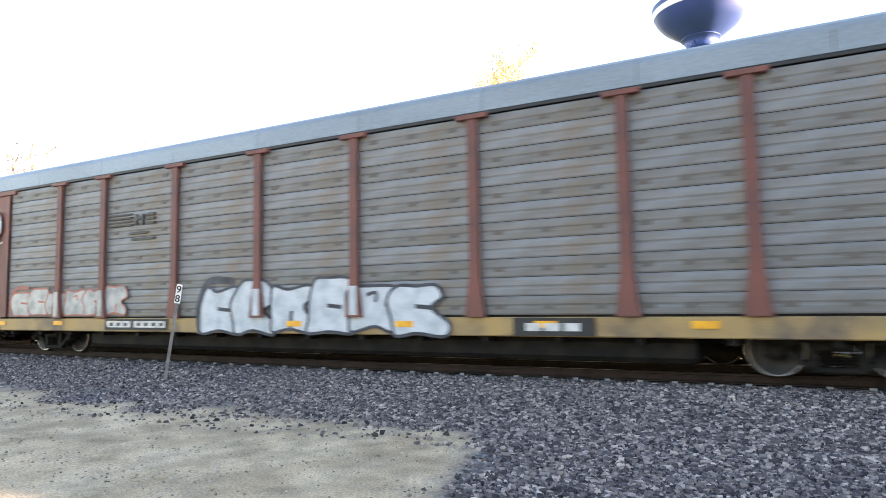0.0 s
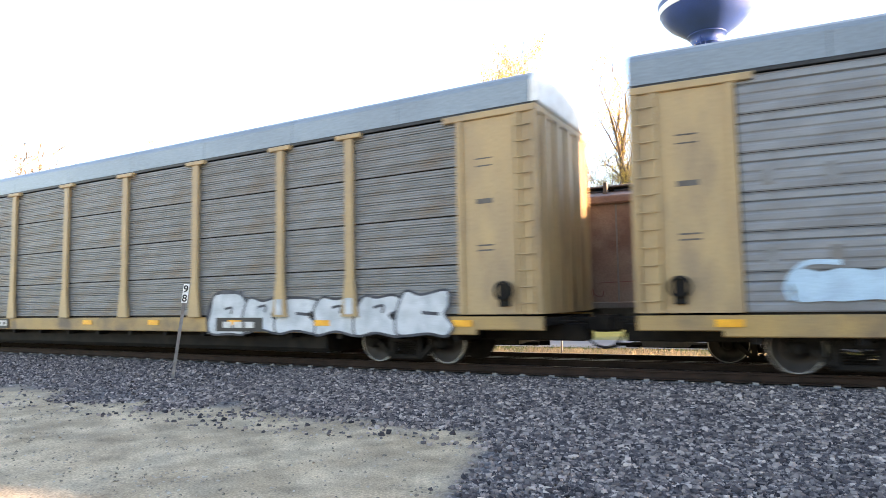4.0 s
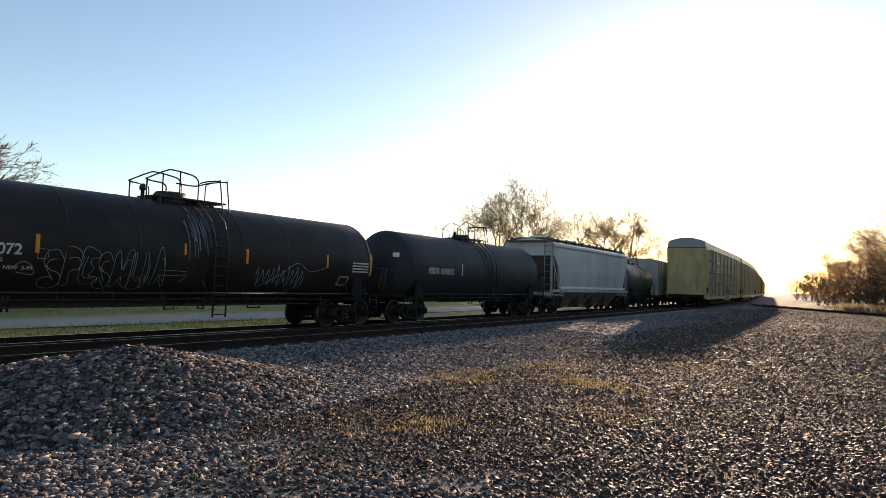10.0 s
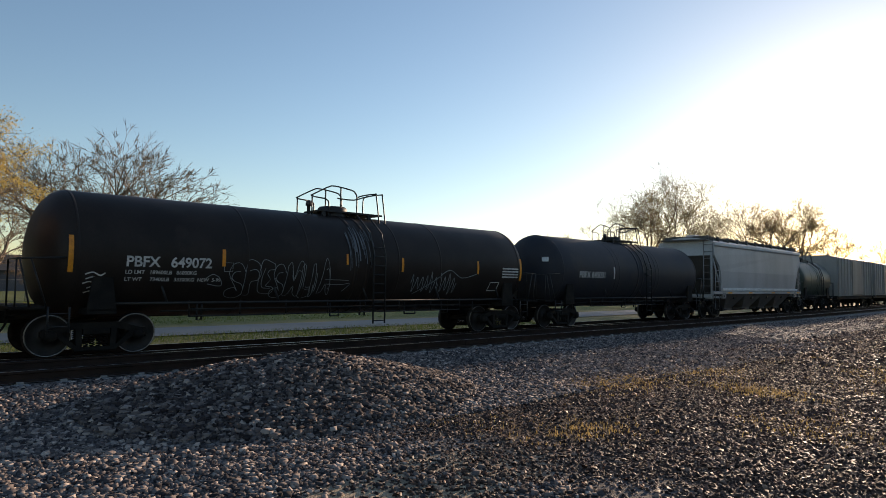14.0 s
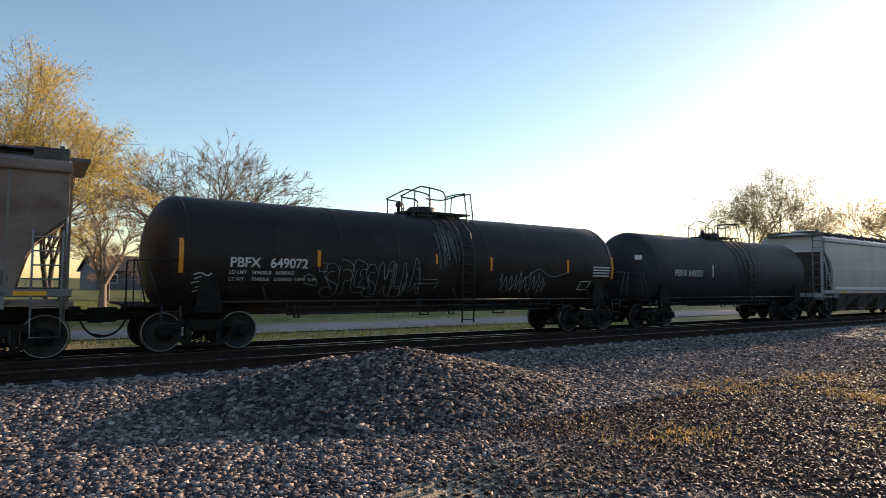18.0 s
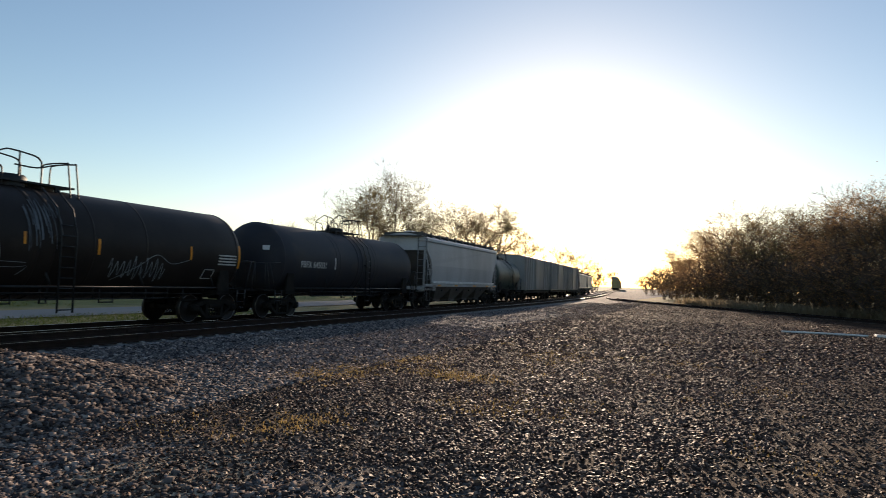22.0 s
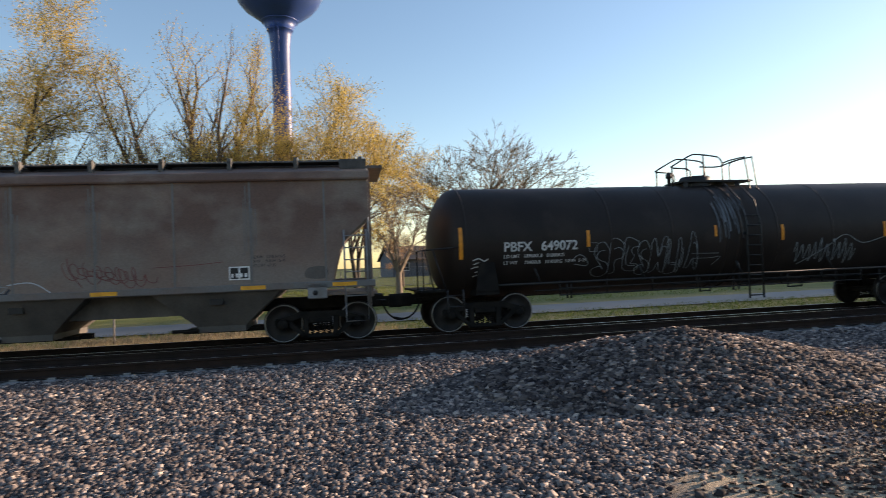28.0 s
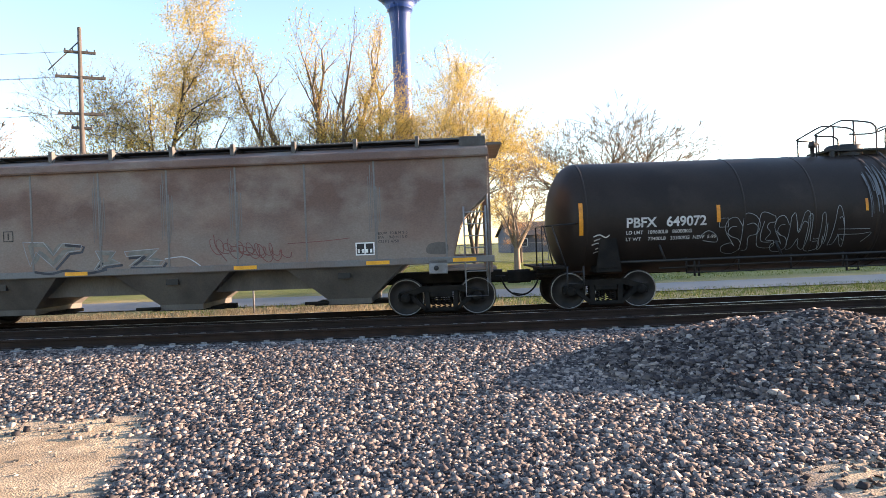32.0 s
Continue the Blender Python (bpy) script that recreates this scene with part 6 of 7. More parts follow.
# ---- milepost sign beside the track ----
px, py = -12.15, 9.95
post = thing("milepost", pose(px, py, ground_z(px, py) - 0.12, 0, 7.5, 38), "white milepost plate with black 9 over 8 on a steel post", "sign")
s = Shape()
s.prism_z([(-0.035, -0.02), (0.035, -0.02), (0.035, -0.012), (0.008, -0.012), (0.008, 0.02), (-0.008, 0.02), (-0.008, -0.012), (-0.035, -0.012)], -0.2, 2.22)
part("post", s, STEEL, post)
s = Shape()
s.box(-0.062, -0.035, 1.83, 0.062, -0.022, 2.26, 0.004)
plate = part("plate", s, WHITE, post)
part("numeral", lettering("9", 0.22, lambda u, v, d: (-0.058 + u, -0.036 - d, 2.075 + v), bold=0.004), BLACK, plate)
part("numeral", lettering("8", 0.22, lambda u, v, d: (-0.058 + u, -0.036 - d, 1.865 + v), bold=0.004), BLACK, plate)

# ---- water tower ----
def polar(az, dist):
    a = radians(az)
    return -math.sin(a) * dist, math.cos(a) * dist


tx, ty = -3.05, 85.5
tower = thing("water_tower", pose(tx, ty, -0.65), "blue and white pedestal water tower", "water tower")
s = Shape()
s.lathe_z([(2.81, 0.00), (1.78, 3.38), (1.31, 6.75), (1.2, 11.58), (1.2, 29.8), (1.26, 31.6), (1.42, 33.0), (1.6, 33.66), (1.68, 33.68), (1.68, 33.78), (1.62, 33.8), (2.26, 34.84), (2.36, 34.86), (2.36, 34.95), (2.3, 34.97)])
part("column", s, NAVY, tower)
s = Shape()
s.lathe_z([(2.3, 34.97), (3.09, 35.51), (4.40, 36.48), (5.15, 37.35), (5.52, 38.12)])
part("bowl_bottom", s, NAVY, tower)
s = Shape()
s.lathe_z([(5.54, 38.12), (5.66, 38.50), (5.69, 38.79)])
part("white_band", s, TOWERWHITE, tower)
s = Shape()
s.lathe_z([(5.69, 38.79), (5.73, 39.37)])
part("blue_band", s, NAVY, tower)
s = Shape()
s.lathe_z([(5.73, 39.37), (5.73, 40.14), (5.52, 41.69), (4.96, 43.23), (3.84, 44.58), (2.06, 45.45), (0.47, 45.74), (0.00, 45.74)])
dome = part("dome", s, TOWERWHITE, tower)


def on_bowl(u, v, d):
    r = 5.73 - 0.1 * max(0, v)
    a = -math.pi / 2 + 0.12 + u / 5.7
    return (r + 0.06) * math.cos(a), (r + 0.06) * math.sin(a), 39.75 + v


part("lettering", lettering("DIXON", 1.7, lambda u, v, d: on_bowl(u - 2.5, v, d), bold=0.04), NAVY, dome, "dark blue town name")
s = Shape()
for k in (0, 0.5):
    s.tube([(-0.7 + k, -1.2, 0), (-0.7 + k, -1.2, 30), (-0.7 + k, -1.5, 32.8), (-0.7 + k, -1.9, 34.7)], 0.05, 5)
part("ladder", s, NAVY, tower)

# ---- utility poles and wires ----
def utility_pole(x, y, h, arms, label):
    p = thing("utility_pole", pose(x, y, ground_z(x, y), 0, 0.6, 20), label, "utility pole", "poles along the road")
    s = Shape()
    s.tube([(0, 0, -0.3), (0, 0, h)], [0.2, 0.11], 10)
    part("pole", s, POLE, p)
    for z, half in arms:
        s = Shape()
        s.box(-half, -0.07, z - 0.08, half, 0.07, z + 0.08, 0.01)
        arm = part("crossarm", s, POLE, p)
        for q in (-half * 0.92, -half * 0.45, half * 0.45, half * 0.92):
            s = Shape()
            s.lathe_z([(0.02, z + 0.06), (0.05, z + 0.1), (0.03, z + 0.14), (0.05, z + 0.18), (0.001, z + 0.22)], q, 0, 8)
            part("insulator", s, BLACK, arm)
    s = Shape()
    s.tube([(0.0, 0, h - 0.8), (-1.7, 0, h - 2.7)], 0.04, 5)
    part("brace", s, POLE, p)
    return p


pa = (-20.93, 38.69)
utility_pole(*pa, 16.1, ((14.6, 0.85), (13.1, 1.35), (10.9, 1.25), (10.05, 0.55)), "tall wooden utility pole with four crossarms")
pb = polar(41.2, 75)
utility_pole(*pb, 12.2, ((11.5, 0.8),), "distant wooden utility pole")
pc = polar(75, 95)
for z, half in ((14.3, 0.7), (12.8, 1.2), (12.8, -1.2), (10.6, 1.1)):
    s = Shape()
    a, b = Vector((pa[0] + half, pa[1], z - 0.1)), Vector((pc[0], pc[1], z + 4))
    s.tube([a + (b - a) * k / 14 - Vector((0, 0, 3.0 * math.sin(math.pi * k / 14))) for k in range(15)], 0.011, 4)
    solid("power_line", s, BLACK, "thin dark overhead wire sagging from the pole", "wire", "overhead wires")

# ---- house and fence beyond the road ----
hx, hy = 18.2, 99.9
house = thing("house", pose(hx, hy, ground_z(hx, hy), 0, 0, 8), "low grey house with a dark gable roof", "house")
s = Shape()
s.box(-6, 0, 0, 6, 8, 2.7)
s.prism_x([(0, 2.7), (8, 2.7), (4, 4.6)], -6, 6)
part("wall", s, SHED, house)
for a, b in (((-0.5, 2.55), (4, 4.75)), ((8.5, 2.55), (4, 4.75))):
    s = Shape()
    s.add([(-6.4, a[0], a[1]), (6.4, a[0], a[1]), (6.4, b[0], b[1]), (-6.4, b[0], b[1]), (-6.4, a[0], a[1] + 0.15), (6.4, a[0], a[1] + 0.15), (6.4, b[0], b[1] + 0.15), (-6.4, b[0], b[1] + 0.15)],
          [(0, 1, 2, 3), (4, 5, 6, 7), (0, 1, 5, 4), (1, 2, 6, 5), (2, 3, 7, 6), (3, 0, 4, 7)])
    part("roof", s, SHINGLE, house)
for q in (-4, 0.5, 4):
    s = Shape()
    s.box(q - 0.6, -0.05, 1.0, q + 0.6, 0.02, 2.1)
    wdw = part("window", s, GLASS, house)
    s = Shape()
    for z in (0.95, 2.1):
        s.box(q - 0.68, -0.08, z, q + 0.68, 0.0, z + 0.08)
    for z in (-0.68, 0.6):
        s.box(q + z, -0.08, 1.0, q + z + 0.08, 0.0, 2.1)
    part("frame", s, WHITE, wdw)

fence = thing("chain_link_fence", pose(4, 62, ground_z(4, 62), 0, 0, 4), "galvanised chain-link fence along the lawn", "fence")
s = Shape()
s.tube([(-16, 0, 1.8), (22, 0, 1.8)], 0.03, 5)
s.tube([(-16, 0, 0.1), (22, 0, 0.1)], 0.012, 4)
part("top_rail", s, LADDER, fence)
fp = Shape()
fp.tube([(0, 0, 0), (0, 0, 1.85)], 0.035, 6)
fp_me = fp.mesh("fence_post", LADDER)
for k in range(14):
    o = part("fence_post", fp_me, STEEL, fence)
    o.location = (-16 + 2.92 * k, 0, 0)
s = Shape()
for k in range(254):
    x = -16 + k * 0.15
    s.tube([(x, 0, 0.1), (x + 0.9, 0, 1.8)], 0.006, 3, False)
    s.tube([(x + 0.9, 0, 0.1), (x, 0, 1.8)], 0.006, 3, False)
part("wire_mesh", s, LADDER, fence)

s = Shape()
lx, ly = -6.7, 23.2
s.tube([(lx, ly, ground_z(lx, ly) - 0.2), (lx, ly, ground_z(lx, ly) + 1.3)], 0.035, 6)
solid("marker_post", s, STEEL, "thin grey steel marker post in dry grass", "post")


# ---- litter on the yard ----
s = Shape()
s.tube(curve_pts([(34.9, -3.3, ground_z(34.9, -3.3) + 0.05), (35.2, -5.0, ground_z(35.2, -5.0) + 0.06), (35.4, -6.9, ground_z(35.4, -6.9) + 0.05)], 4), 0.05, 8)
solid("plastic_pipe", s, WHITE, "dirty white pipe lying on the gravel yard", "pipe")
s = Shape()
s.box(35.7, -7.9, ground_z(35.9, -7.6), 36.2, -7.3, ground_z(35.9, -7.6) + 0.12, 0.03)
solid("scrap_sheet", s, WHITE, "small crumpled white sheet on the gravel yard", "litter")

# ---- trees ----
def tree_meshes(seed, h, spread, leaf, leaf_n, leaf_size, bark, depth=4, trunks=1, lean=0.1, upright=0.5, base=0.3, leader=0.9, limb=1.0):
    """A tapered trunk with forking limbs, and a crown of small leaves at the twigs. leader: how far the trunk runs up the height."""
    rnd = random.Random(seed)
    wood, tips = Shape(), []

    def grow(p, d, length, r, level):
        n = 9 if level == 0 else (5 if level == 1 else 3)
        pts, rad, dirs = [p], [r], [d]
        for i in range(n):
            wig = 0.09 if level == 0 else 0.2
            d = (d + Vector((rnd.gauss(0, 1), rnd.gauss(0, 1), rnd.gauss(0, 0.6) + upright * 0.5)) * wig).normalized()
            p = p + d * (length / n)
            pts.append(p)
            dirs.append(d)
            rad.append(max(r * (1 - 0.8 * (i + 1) / n), 0.008))
        wood.tube(pts, rad, 7 if level == 0 else (5 if level == 1 else 3), False)
        if level >= depth - 1:
            tips.append((p, d))
            tips.append((pts[n // 2], d))
        if level >= depth:
            return
        first = max(1, int(n * base)) if level == 0 else 1
        for i in range(first, n + 1):
            kids = 2 if level == 0 else (1 if rnd.random() < 0.75 else 2)
            for k in range(kids):
                a = rnd.uniform(0, 2 * math.pi)
                ax = Vector((math.cos(a), math.sin(a), 0))
                side = (ax - dirs[i] * ax.dot(dirs[i])).normalized()
                nd = (dirs[i] * (1.0 - spread * 0.35) + side * spread + Vector((0, 0, upright * 0.25))).normalized()
                f = i / n
                if level == 0:
                    ln = h * rnd.uniform(0.24, 0.42) * (1.15 - 0.6 * f) * (0.6 + spread * 0.5) * limb
                else:
                    ln = length * rnd.uniform(0.4, 0.65) * (1.1 - 0.35 * f)
                grow(pts[i], nd, ln, max(rad[i] * 0.62, 0.01), level + 1)
    for k in range(trunks):
        a = 2 * math.pi * k / max(trunks, 1) + seed
        off = 0.0 if trunks == 1 else 0.03 * h
        d0 = Vector((math.cos(a) * lean * (trunks > 1) + rnd.gauss(0, lean * 0.3), math.sin(a) * lean * (trunks > 1) + rnd.gauss(0, lean * 0.3), 1)).normalized()
        grow(Vector((math.cos(a) * off, math.sin(a) * off, -0.3)), d0, h * leader * rnd.uniform(0.85, 1.05), h * 0.014 + 0.03, 0)
    crown = Shape()
    if leaf and tips:
        vs, fs = [], []
        clump = [tips[rnd.randrange(len(tips))] for _ in range(max(40, leaf_n // 14))]
        for i in range(leaf_n):
            p, d = clump[rnd.randrange(len(clump))] if rnd.random() < 0.75 else tips[rnd.randrange(len(tips))]
            q = p + Vector((rnd.gauss(0, 1), rnd.gauss(0, 1), rnd.gauss(0, 0.8))) * h * 0.022 - d * rnd.uniform(0, h * 0.04)
            a, b = Vector((rnd.gauss(0, 1), rnd.gauss(0, 1), rnd.gauss(0, 1))).normalized(), Vector((rnd.gauss(0, 1), rnd.gauss(0, 1), rnd.gauss(0, 1))).normalized()
            sz = leaf_size * rnd.uniform(0.6, 1.3)
            n = len(vs)
            vs += [q - a * sz, q + b * sz * 0.5, q + a * sz, q - b * sz * 0.5]
            fs.append((n, n + 1, n + 2, n + 3))
        crown.add(vs, fs)
    return wood.mesh("trunk", bark), (crown.mesh("crown", leaf) if leaf else None)


def plant(meshes, x, y, scale, turn, label, group, z=None):
    t = thing("tree", pose(x, y, ground_z(x, y) if z is None else z, 0, 0, turn), label, "tree", group)
    t.scale = (scale, scale, scale)
    part("trunk", meshes[0], None, t)
    if meshes[1]:
        part("crown", meshes[1], None, t)
    return t


def crown_tree(seed, h, fork, limbs, wide, depth, leaf, leaf_n, leaf_size, bark, up=0.35, ratio=0.72, stems=1, twigs=4, clump=0.024, thick=0.016, bare=0.0, spread=0.45, twig_w=0.016):
    """A trunk that forks again and again into a rounded crown. fork: height of the first fork, wide: outward slope of the limbs, bare: share of tips without leaves."""
    rnd = random.Random(seed)
    wood, tips, sliver = Shape(), [], []

    def bend(d, angle):
        a = rnd.uniform(0, 2 * math.pi)
        v = Vector((math.cos(a), math.sin(a), rnd.uniform(-0.5, 0.5)))
        side = (v - d * v.dot(d)).normalized()
        return (d * math.cos(angle) + side * math.sin(angle) + Vector((0, 0, up * 0.22))).normalized()

    def grow(p, d, length, r, level):
        pts, rad = [p], [r]
        n = 3 if level < 3 else (2 if level < depth else 1)
        for i in range(n):
            d = (d + Vector((rnd.gauss(0, 1), rnd.gauss(0, 1), rnd.gauss(0, 0.7) + up * 0.6)) * 0.13).normalized()
            p = p + d * (length / n)
            pts.append(p)
            rad.append(max(r * (1 - 0.38 * (i + 1) / n), twig_w * 0.75))
        wood.tube(pts, rad, 5 if level < 2 else 3, False)
        if level >= depth:
            tips.append((p, d))
            tips.append((pts[0].lerp(p, 0.5), d))
            for _ in range(twigs):
                q = bend(d, rnd.uniform(0.2, 0.9))
                o = pts[0].lerp(p, rnd.uniform(0.3, 1.0))
                w = bend(q, 1.5) * twig_w
                e = o + q * length * rnd.uniform(0.35, 0.8)
                sliver.extend([o - w, o + w, e + w * 0.3 + Vector((0, 0, rnd.uniform(-0.1, 0.1) * length))])
            return
        for k in range(3 if rnd.random() < (0.55 if level < 3 else 0.3) else 2):
            grow(p, bend(d, rnd.uniform(0.3, 0.3 + spread)), length * ratio * rnd.uniform(0.75, 1.2), rad[-1] * 0.78, level + 1)
        if level > 0 and rnd.random() < 0.6:
            grow(pts[1], bend(d, rnd.uniform(0.6, 1.0)), length * ratio * rnd.uniform(0.5, 0.9), rad[-1] * 0.55, level + 1)
    for k in range(stems):
        a0 = 2 * math.pi * k / stems + seed
        tilt = 0.0 if stems == 1 else 0.22
        base = Vector((math.cos(a0), math.sin(a0), 0)) * (0.0 if stems == 1 else 0.02 * h)
        d = Vector((math.cos(a0) * tilt, math.sin(a0) * tilt, 1)).normalized()
        r = h * thick / stems ** 0.4
        top = base + d * h * fork + Vector((rnd.gauss(0, 0.01), rnd.gauss(0, 0.01), 0)) * h
        wood.tube([base - d * 0.4, base + d * h * fork * 0.3, top], [r * 1.3, r * 1.02, r * 0.85], 8, False)
        for i in range(limbs):
            a = a0 + 2 * math.pi * (i + rnd.uniform(-0.3, 0.3)) / limbs
            w = wide * rnd.uniform(0.45, 1.15) if i else 0.12
            d1 = Vector((math.cos(a) * w, math.sin(a) * w, 1)).normalized()
            grow(top - d * h * fork * rnd.uniform(0, 0.3), d1, h * (1 - fork) * 0.29 * rnd.uniform(0.85, 1.15), r * 0.6, 1)
    crown = Shape()
    if leaf and tips:
        vs, fs = [], []
        seats = [t for t in tips if rnd.random() > bare]
        for i in range(leaf_n):
            p, d = seats[rnd.randrange(len(seats))]
            q = p + Vector((rnd.gauss(0, 1), rnd.gauss(0, 1), rnd.gauss(0, 0.8))) * h * clump
            u, w = Vector((rnd.gauss(0, 1), rnd.gauss(0, 1), rnd.gauss(0, 1))).normalized(), Vector((rnd.gauss(0, 1), rnd.gauss(0, 1), rnd.gauss(0, 1))).normalized()
            sz = leaf_size * rnd.uniform(0.6, 1.3)
            n = len(vs)
            vs += [q - u * sz, q + w * sz * 0.8, q + u * sz]
            fs.append((n, n + 1, n + 2))
        crown.add(vs, fs)
    wood.add(sliver, [(k, k + 1, k + 2) for k in range(0, len(sliver), 3)])
    return wood.mesh("trunk", bark), (crown.mesh("crown", leaf) if leaf else None)


GOLD = [tree_meshes(11, 10, 0.75, LEAF_GOLD, 44000, 0.046, BARK, 3, 1, 0.04, 0.75, 0.25, 0.9, 1.5), crown_tree(12, 10, 0.22, 4, 0.4, 5, LEAF_GOLD, 36000, 0.05, BARK, 0.3, 0.74, 2, 3, 0.024, bare=0.58, spread=0.34, twig_w=0.008)]
OLIVE = [crown_tree(13, 10, 0.15, 4, 0.42, 5, LEAF_OLIVE, 22000, 0.038, BARK_D, 0.25, 0.72, 2, 4, 0.018, bare=0.2, twig_w=0.01)]
BARE = [crown_tree(14, 10, 0.14, 7, 0.85, 6, LEAF_TAN, 1500, 0.035, BARK_T, 0.2, 0.72, 1, 5, 0.02, thick=0.032, twig_w=0.019), crown_tree(15, 10, 0.2, 6, 0.75, 6, LEAF_TAN, 1500, 0.05, BARK_T, 0.16, 0.72, 1, 6, 0.02, thick=0.028, twig_w=0.02)]
BARE_G = [crown_tree(24, 10, 0.16, 6, 0.55, 6, LEAF_OLIVE, 4500, 0.032, BARK_T, 0.28, 0.72, 1, 5, 0.02, bare=0.85, thick=0.034, twig_w=0.013)]
SNAG = [tree_meshes(16, 10, 0.45, LEAF_GOLD, 7000, 0.04, BARK_D, 2, 5, 0.16, 1.0, 0.35, 1.0, 0.8), tree_meshes(26, 10, 0.45, LEAF_GOLD, 14000, 0.04, BARK_D, 2, 4, 0.22, 1.0, 0.3, 1.0, 0.8)]
RUST = [crown_tree(17, 10, 0.16, 5, 0.75, 6, LEAF_RUST, 22000, 0.05, BARK_T, 0.12, 0.72, 1, 4, 0.024, bare=0.15, twig_w=0.02)]
WOOD = [crown_tree(18, 10, 0.25, 5, 0.55, 5, LEAF_DARK, 15000, 0.052, BARK_D, 0.14, 0.72, 1, 3, 0.034, bare=0.2, twig_w=0.01), crown_tree(19, 10, 0.2, 4, 0.5, 5, LEAF_OLIVE, 15000, 0.052, BARK_D, 0.16, 0.72, 2, 3, 0.034, bare=0.2, twig_w=0.01),
        crown_tree(20, 10, 0.3, 6, 0.65, 5, LEAF_DARK, 12000, 0.05, BARK_D, 0.12, 0.72, 1, 4, 0.03, bare=0.3, twig_w=0.01),
        crown_tree(42, 10, 0.26, 5, 0.6, 6, LEAF_DARK, 12000, 0.05, BARK_D, 0.18, 0.72, 1, 4, 0.026, bare=0.4, thick=0.026, twig_w=0.011)]
WOOD_N = [crown_tree(41, 10, 0.3, 4, 0.26, 5, LEAF_OLIVE, 10000, 0.06, BARK_D, 0.4, 0.7, 1, 4, 0.028, bare=0.2)]


def at(meshes, az, el, dist, label, group, k=1.0, turn=0):
    """Plant a tree whose top stands at the elevation el as seen from the camera."""
    x, y = polar(az, dist)
    top = EYE + dist * math.tan(radians(el))
    zs = sorted(v.co.z for v in meshes[0].vertices)
    h = zs[-1] * 0.85 + zs[int(len(zs) * 0.97)] * 0.15
    plant(meshes, x, y, (top - ground_z(x, y)) / h * k, turn, label, group)


GB = "trees beyond the road"
at(GOLD[0], 21.1, 21.2, 51, "tall golden-leaved poplar with a pale trunk", GB, turn=20)
at(OLIVE[0], 25.1, 16.0, 56, "thin tree with sparse olive leaves", GB)
at(OLIVE[0], 13.9, 13.8, 57, "small tree with sparse olive leaves", GB, turn=90)
at(SNAG[0], 10.1, 19.7, 50, "cluster of bare leaning trunks", GB)
at(SNAG[1], 5.9, 21.0, 54, "cluster of bare leaning trunks", GB, turn=140)
at(GOLD[1], 3.3, 16.6, 50, "golden-leaved tree with several stems", GB)
at(GOLD[1], -0.3, 17.5, 53, "golden-leaved tree with several stems", GB, turn=200)
at(GOLD[1], -3.8, 15.8, 51, "golden-leaved tree with several stems", GB, turn=110)
at(OLIVE[0], 7.6, 12.0, 55, "low tree with sparse olive leaves", GB, turn=45)
at(BARE[1], -7.5, 9.7, 46, "bare slender tree with pale twigs", GB, k=0.9)
at(BARE_G[0], -14.4, 11.7, 66, "wide bare tree with a fine twig crown", GB)
at(BARE_G[0], -15.9, 11.6, 70, "wide bare tree with some brown leaves", GB, turn=100)
at(WOOD[0], -7.9, 3.6, 60, "dark round bush beside the house", GB)
at(RUST[0], -11.3, 2.5, 95, "distant tree with rust-coloured leaves", GB)
at(BARE[0], 59.8, 14.6, 60, "bare spreading tree with tan leaves", GB, turn=40)
at(RUST[0], 48.1, 12.0, 62, "rust-leaved tree with a rounded crown", GB)
at(RUST[0], 53.0, 8.6, 70, "rust-leaved tree with a rounded crown", GB, turn=120)
at(RUST[0], 65.0, 9.6, 66, "rust-leaved tree with a rounded crown", GB, turn=60)
at(BARE[1], 36.6, 11.7, 64, "bare tree with a rounded crown of twigs", GB)
at(RUST[0], 67.8, 7.8, 75, "rust-leaved tree with a rounded crown", GB, turn=200)
at(BARE[0], 71.8, 9.8, 70, "bare spreading tree with tan leaves", GB, turn=200)
GF = "trees along the far track"
at(WOOD[1], -53.4, 4.8, 120, "small tree seen over the train", GF)
at(WOOD[2], -56.1, 3.8, 130, "small tree seen over the train", GF, turn=50)
at(OLIVE[0], -59.4, 7.8, 105, "half-bare tree with olive leaves", GF, turn=10)
at(WOOD_N[0], -61.2, 8.9, 108, "half-bare tree with olive leaves", GF, turn=20)
at(WOOD[1], -63.6, 10.2, 105, "half-bare tree with olive leaves", GF, turn=80)
at(OLIVE[0], -66.1, 7.4, 112, "half-bare tree with olive leaves", GF, turn=140)
at(WOOD[1], -68.7, 7.1, 120, "dark half-bare tree beside the track", GF, turn=30)
at(WOOD[2], -70.4, 7.5, 122, "dark half-bare tree beside the track", GF, turn=230)
at(WOOD_N[0], -72.4, 7.1, 125, "half-bare tree with olive leaves", GF, turn=310)
at(WOOD_N[0], -74.7, 5.0, 150, "dark half-bare tree beside the track", GF, turn=170)
at(OLIVE[0], -77.5, 4.2, 180, "dark half-bare tree beside the track", GF, turn=170)
at(WOOD[2], -79.1, 3.3, 200, "distant dark tree beside the track", GF)
at(WOOD[1], -80.8, 2.2, 260, "distant dark tree beside the track", GF, turn=60)
at(WOOD[0], -82.3, 1.5, 320, "distant dark tree beside the track", GF)
at(WOOD[1], -84.7, 1.2, 360, "distant dark tree beside the track", GF, turn=60)
GR = "woods along the joining track"
SHRUB = [crown_tree(31, 4, 0.06, 4, 1.1, 3, LEAF_DARK, 1500, 0.055, BARK_D, 0.2, 0.75, 3, 9, 0.035), crown_tree(32, 4, 0.06, 4, 1.1, 3, LEAF_OLIVE, 1300, 0.055, BARK_D, 0.2, 0.75, 4, 9, 0.035)]
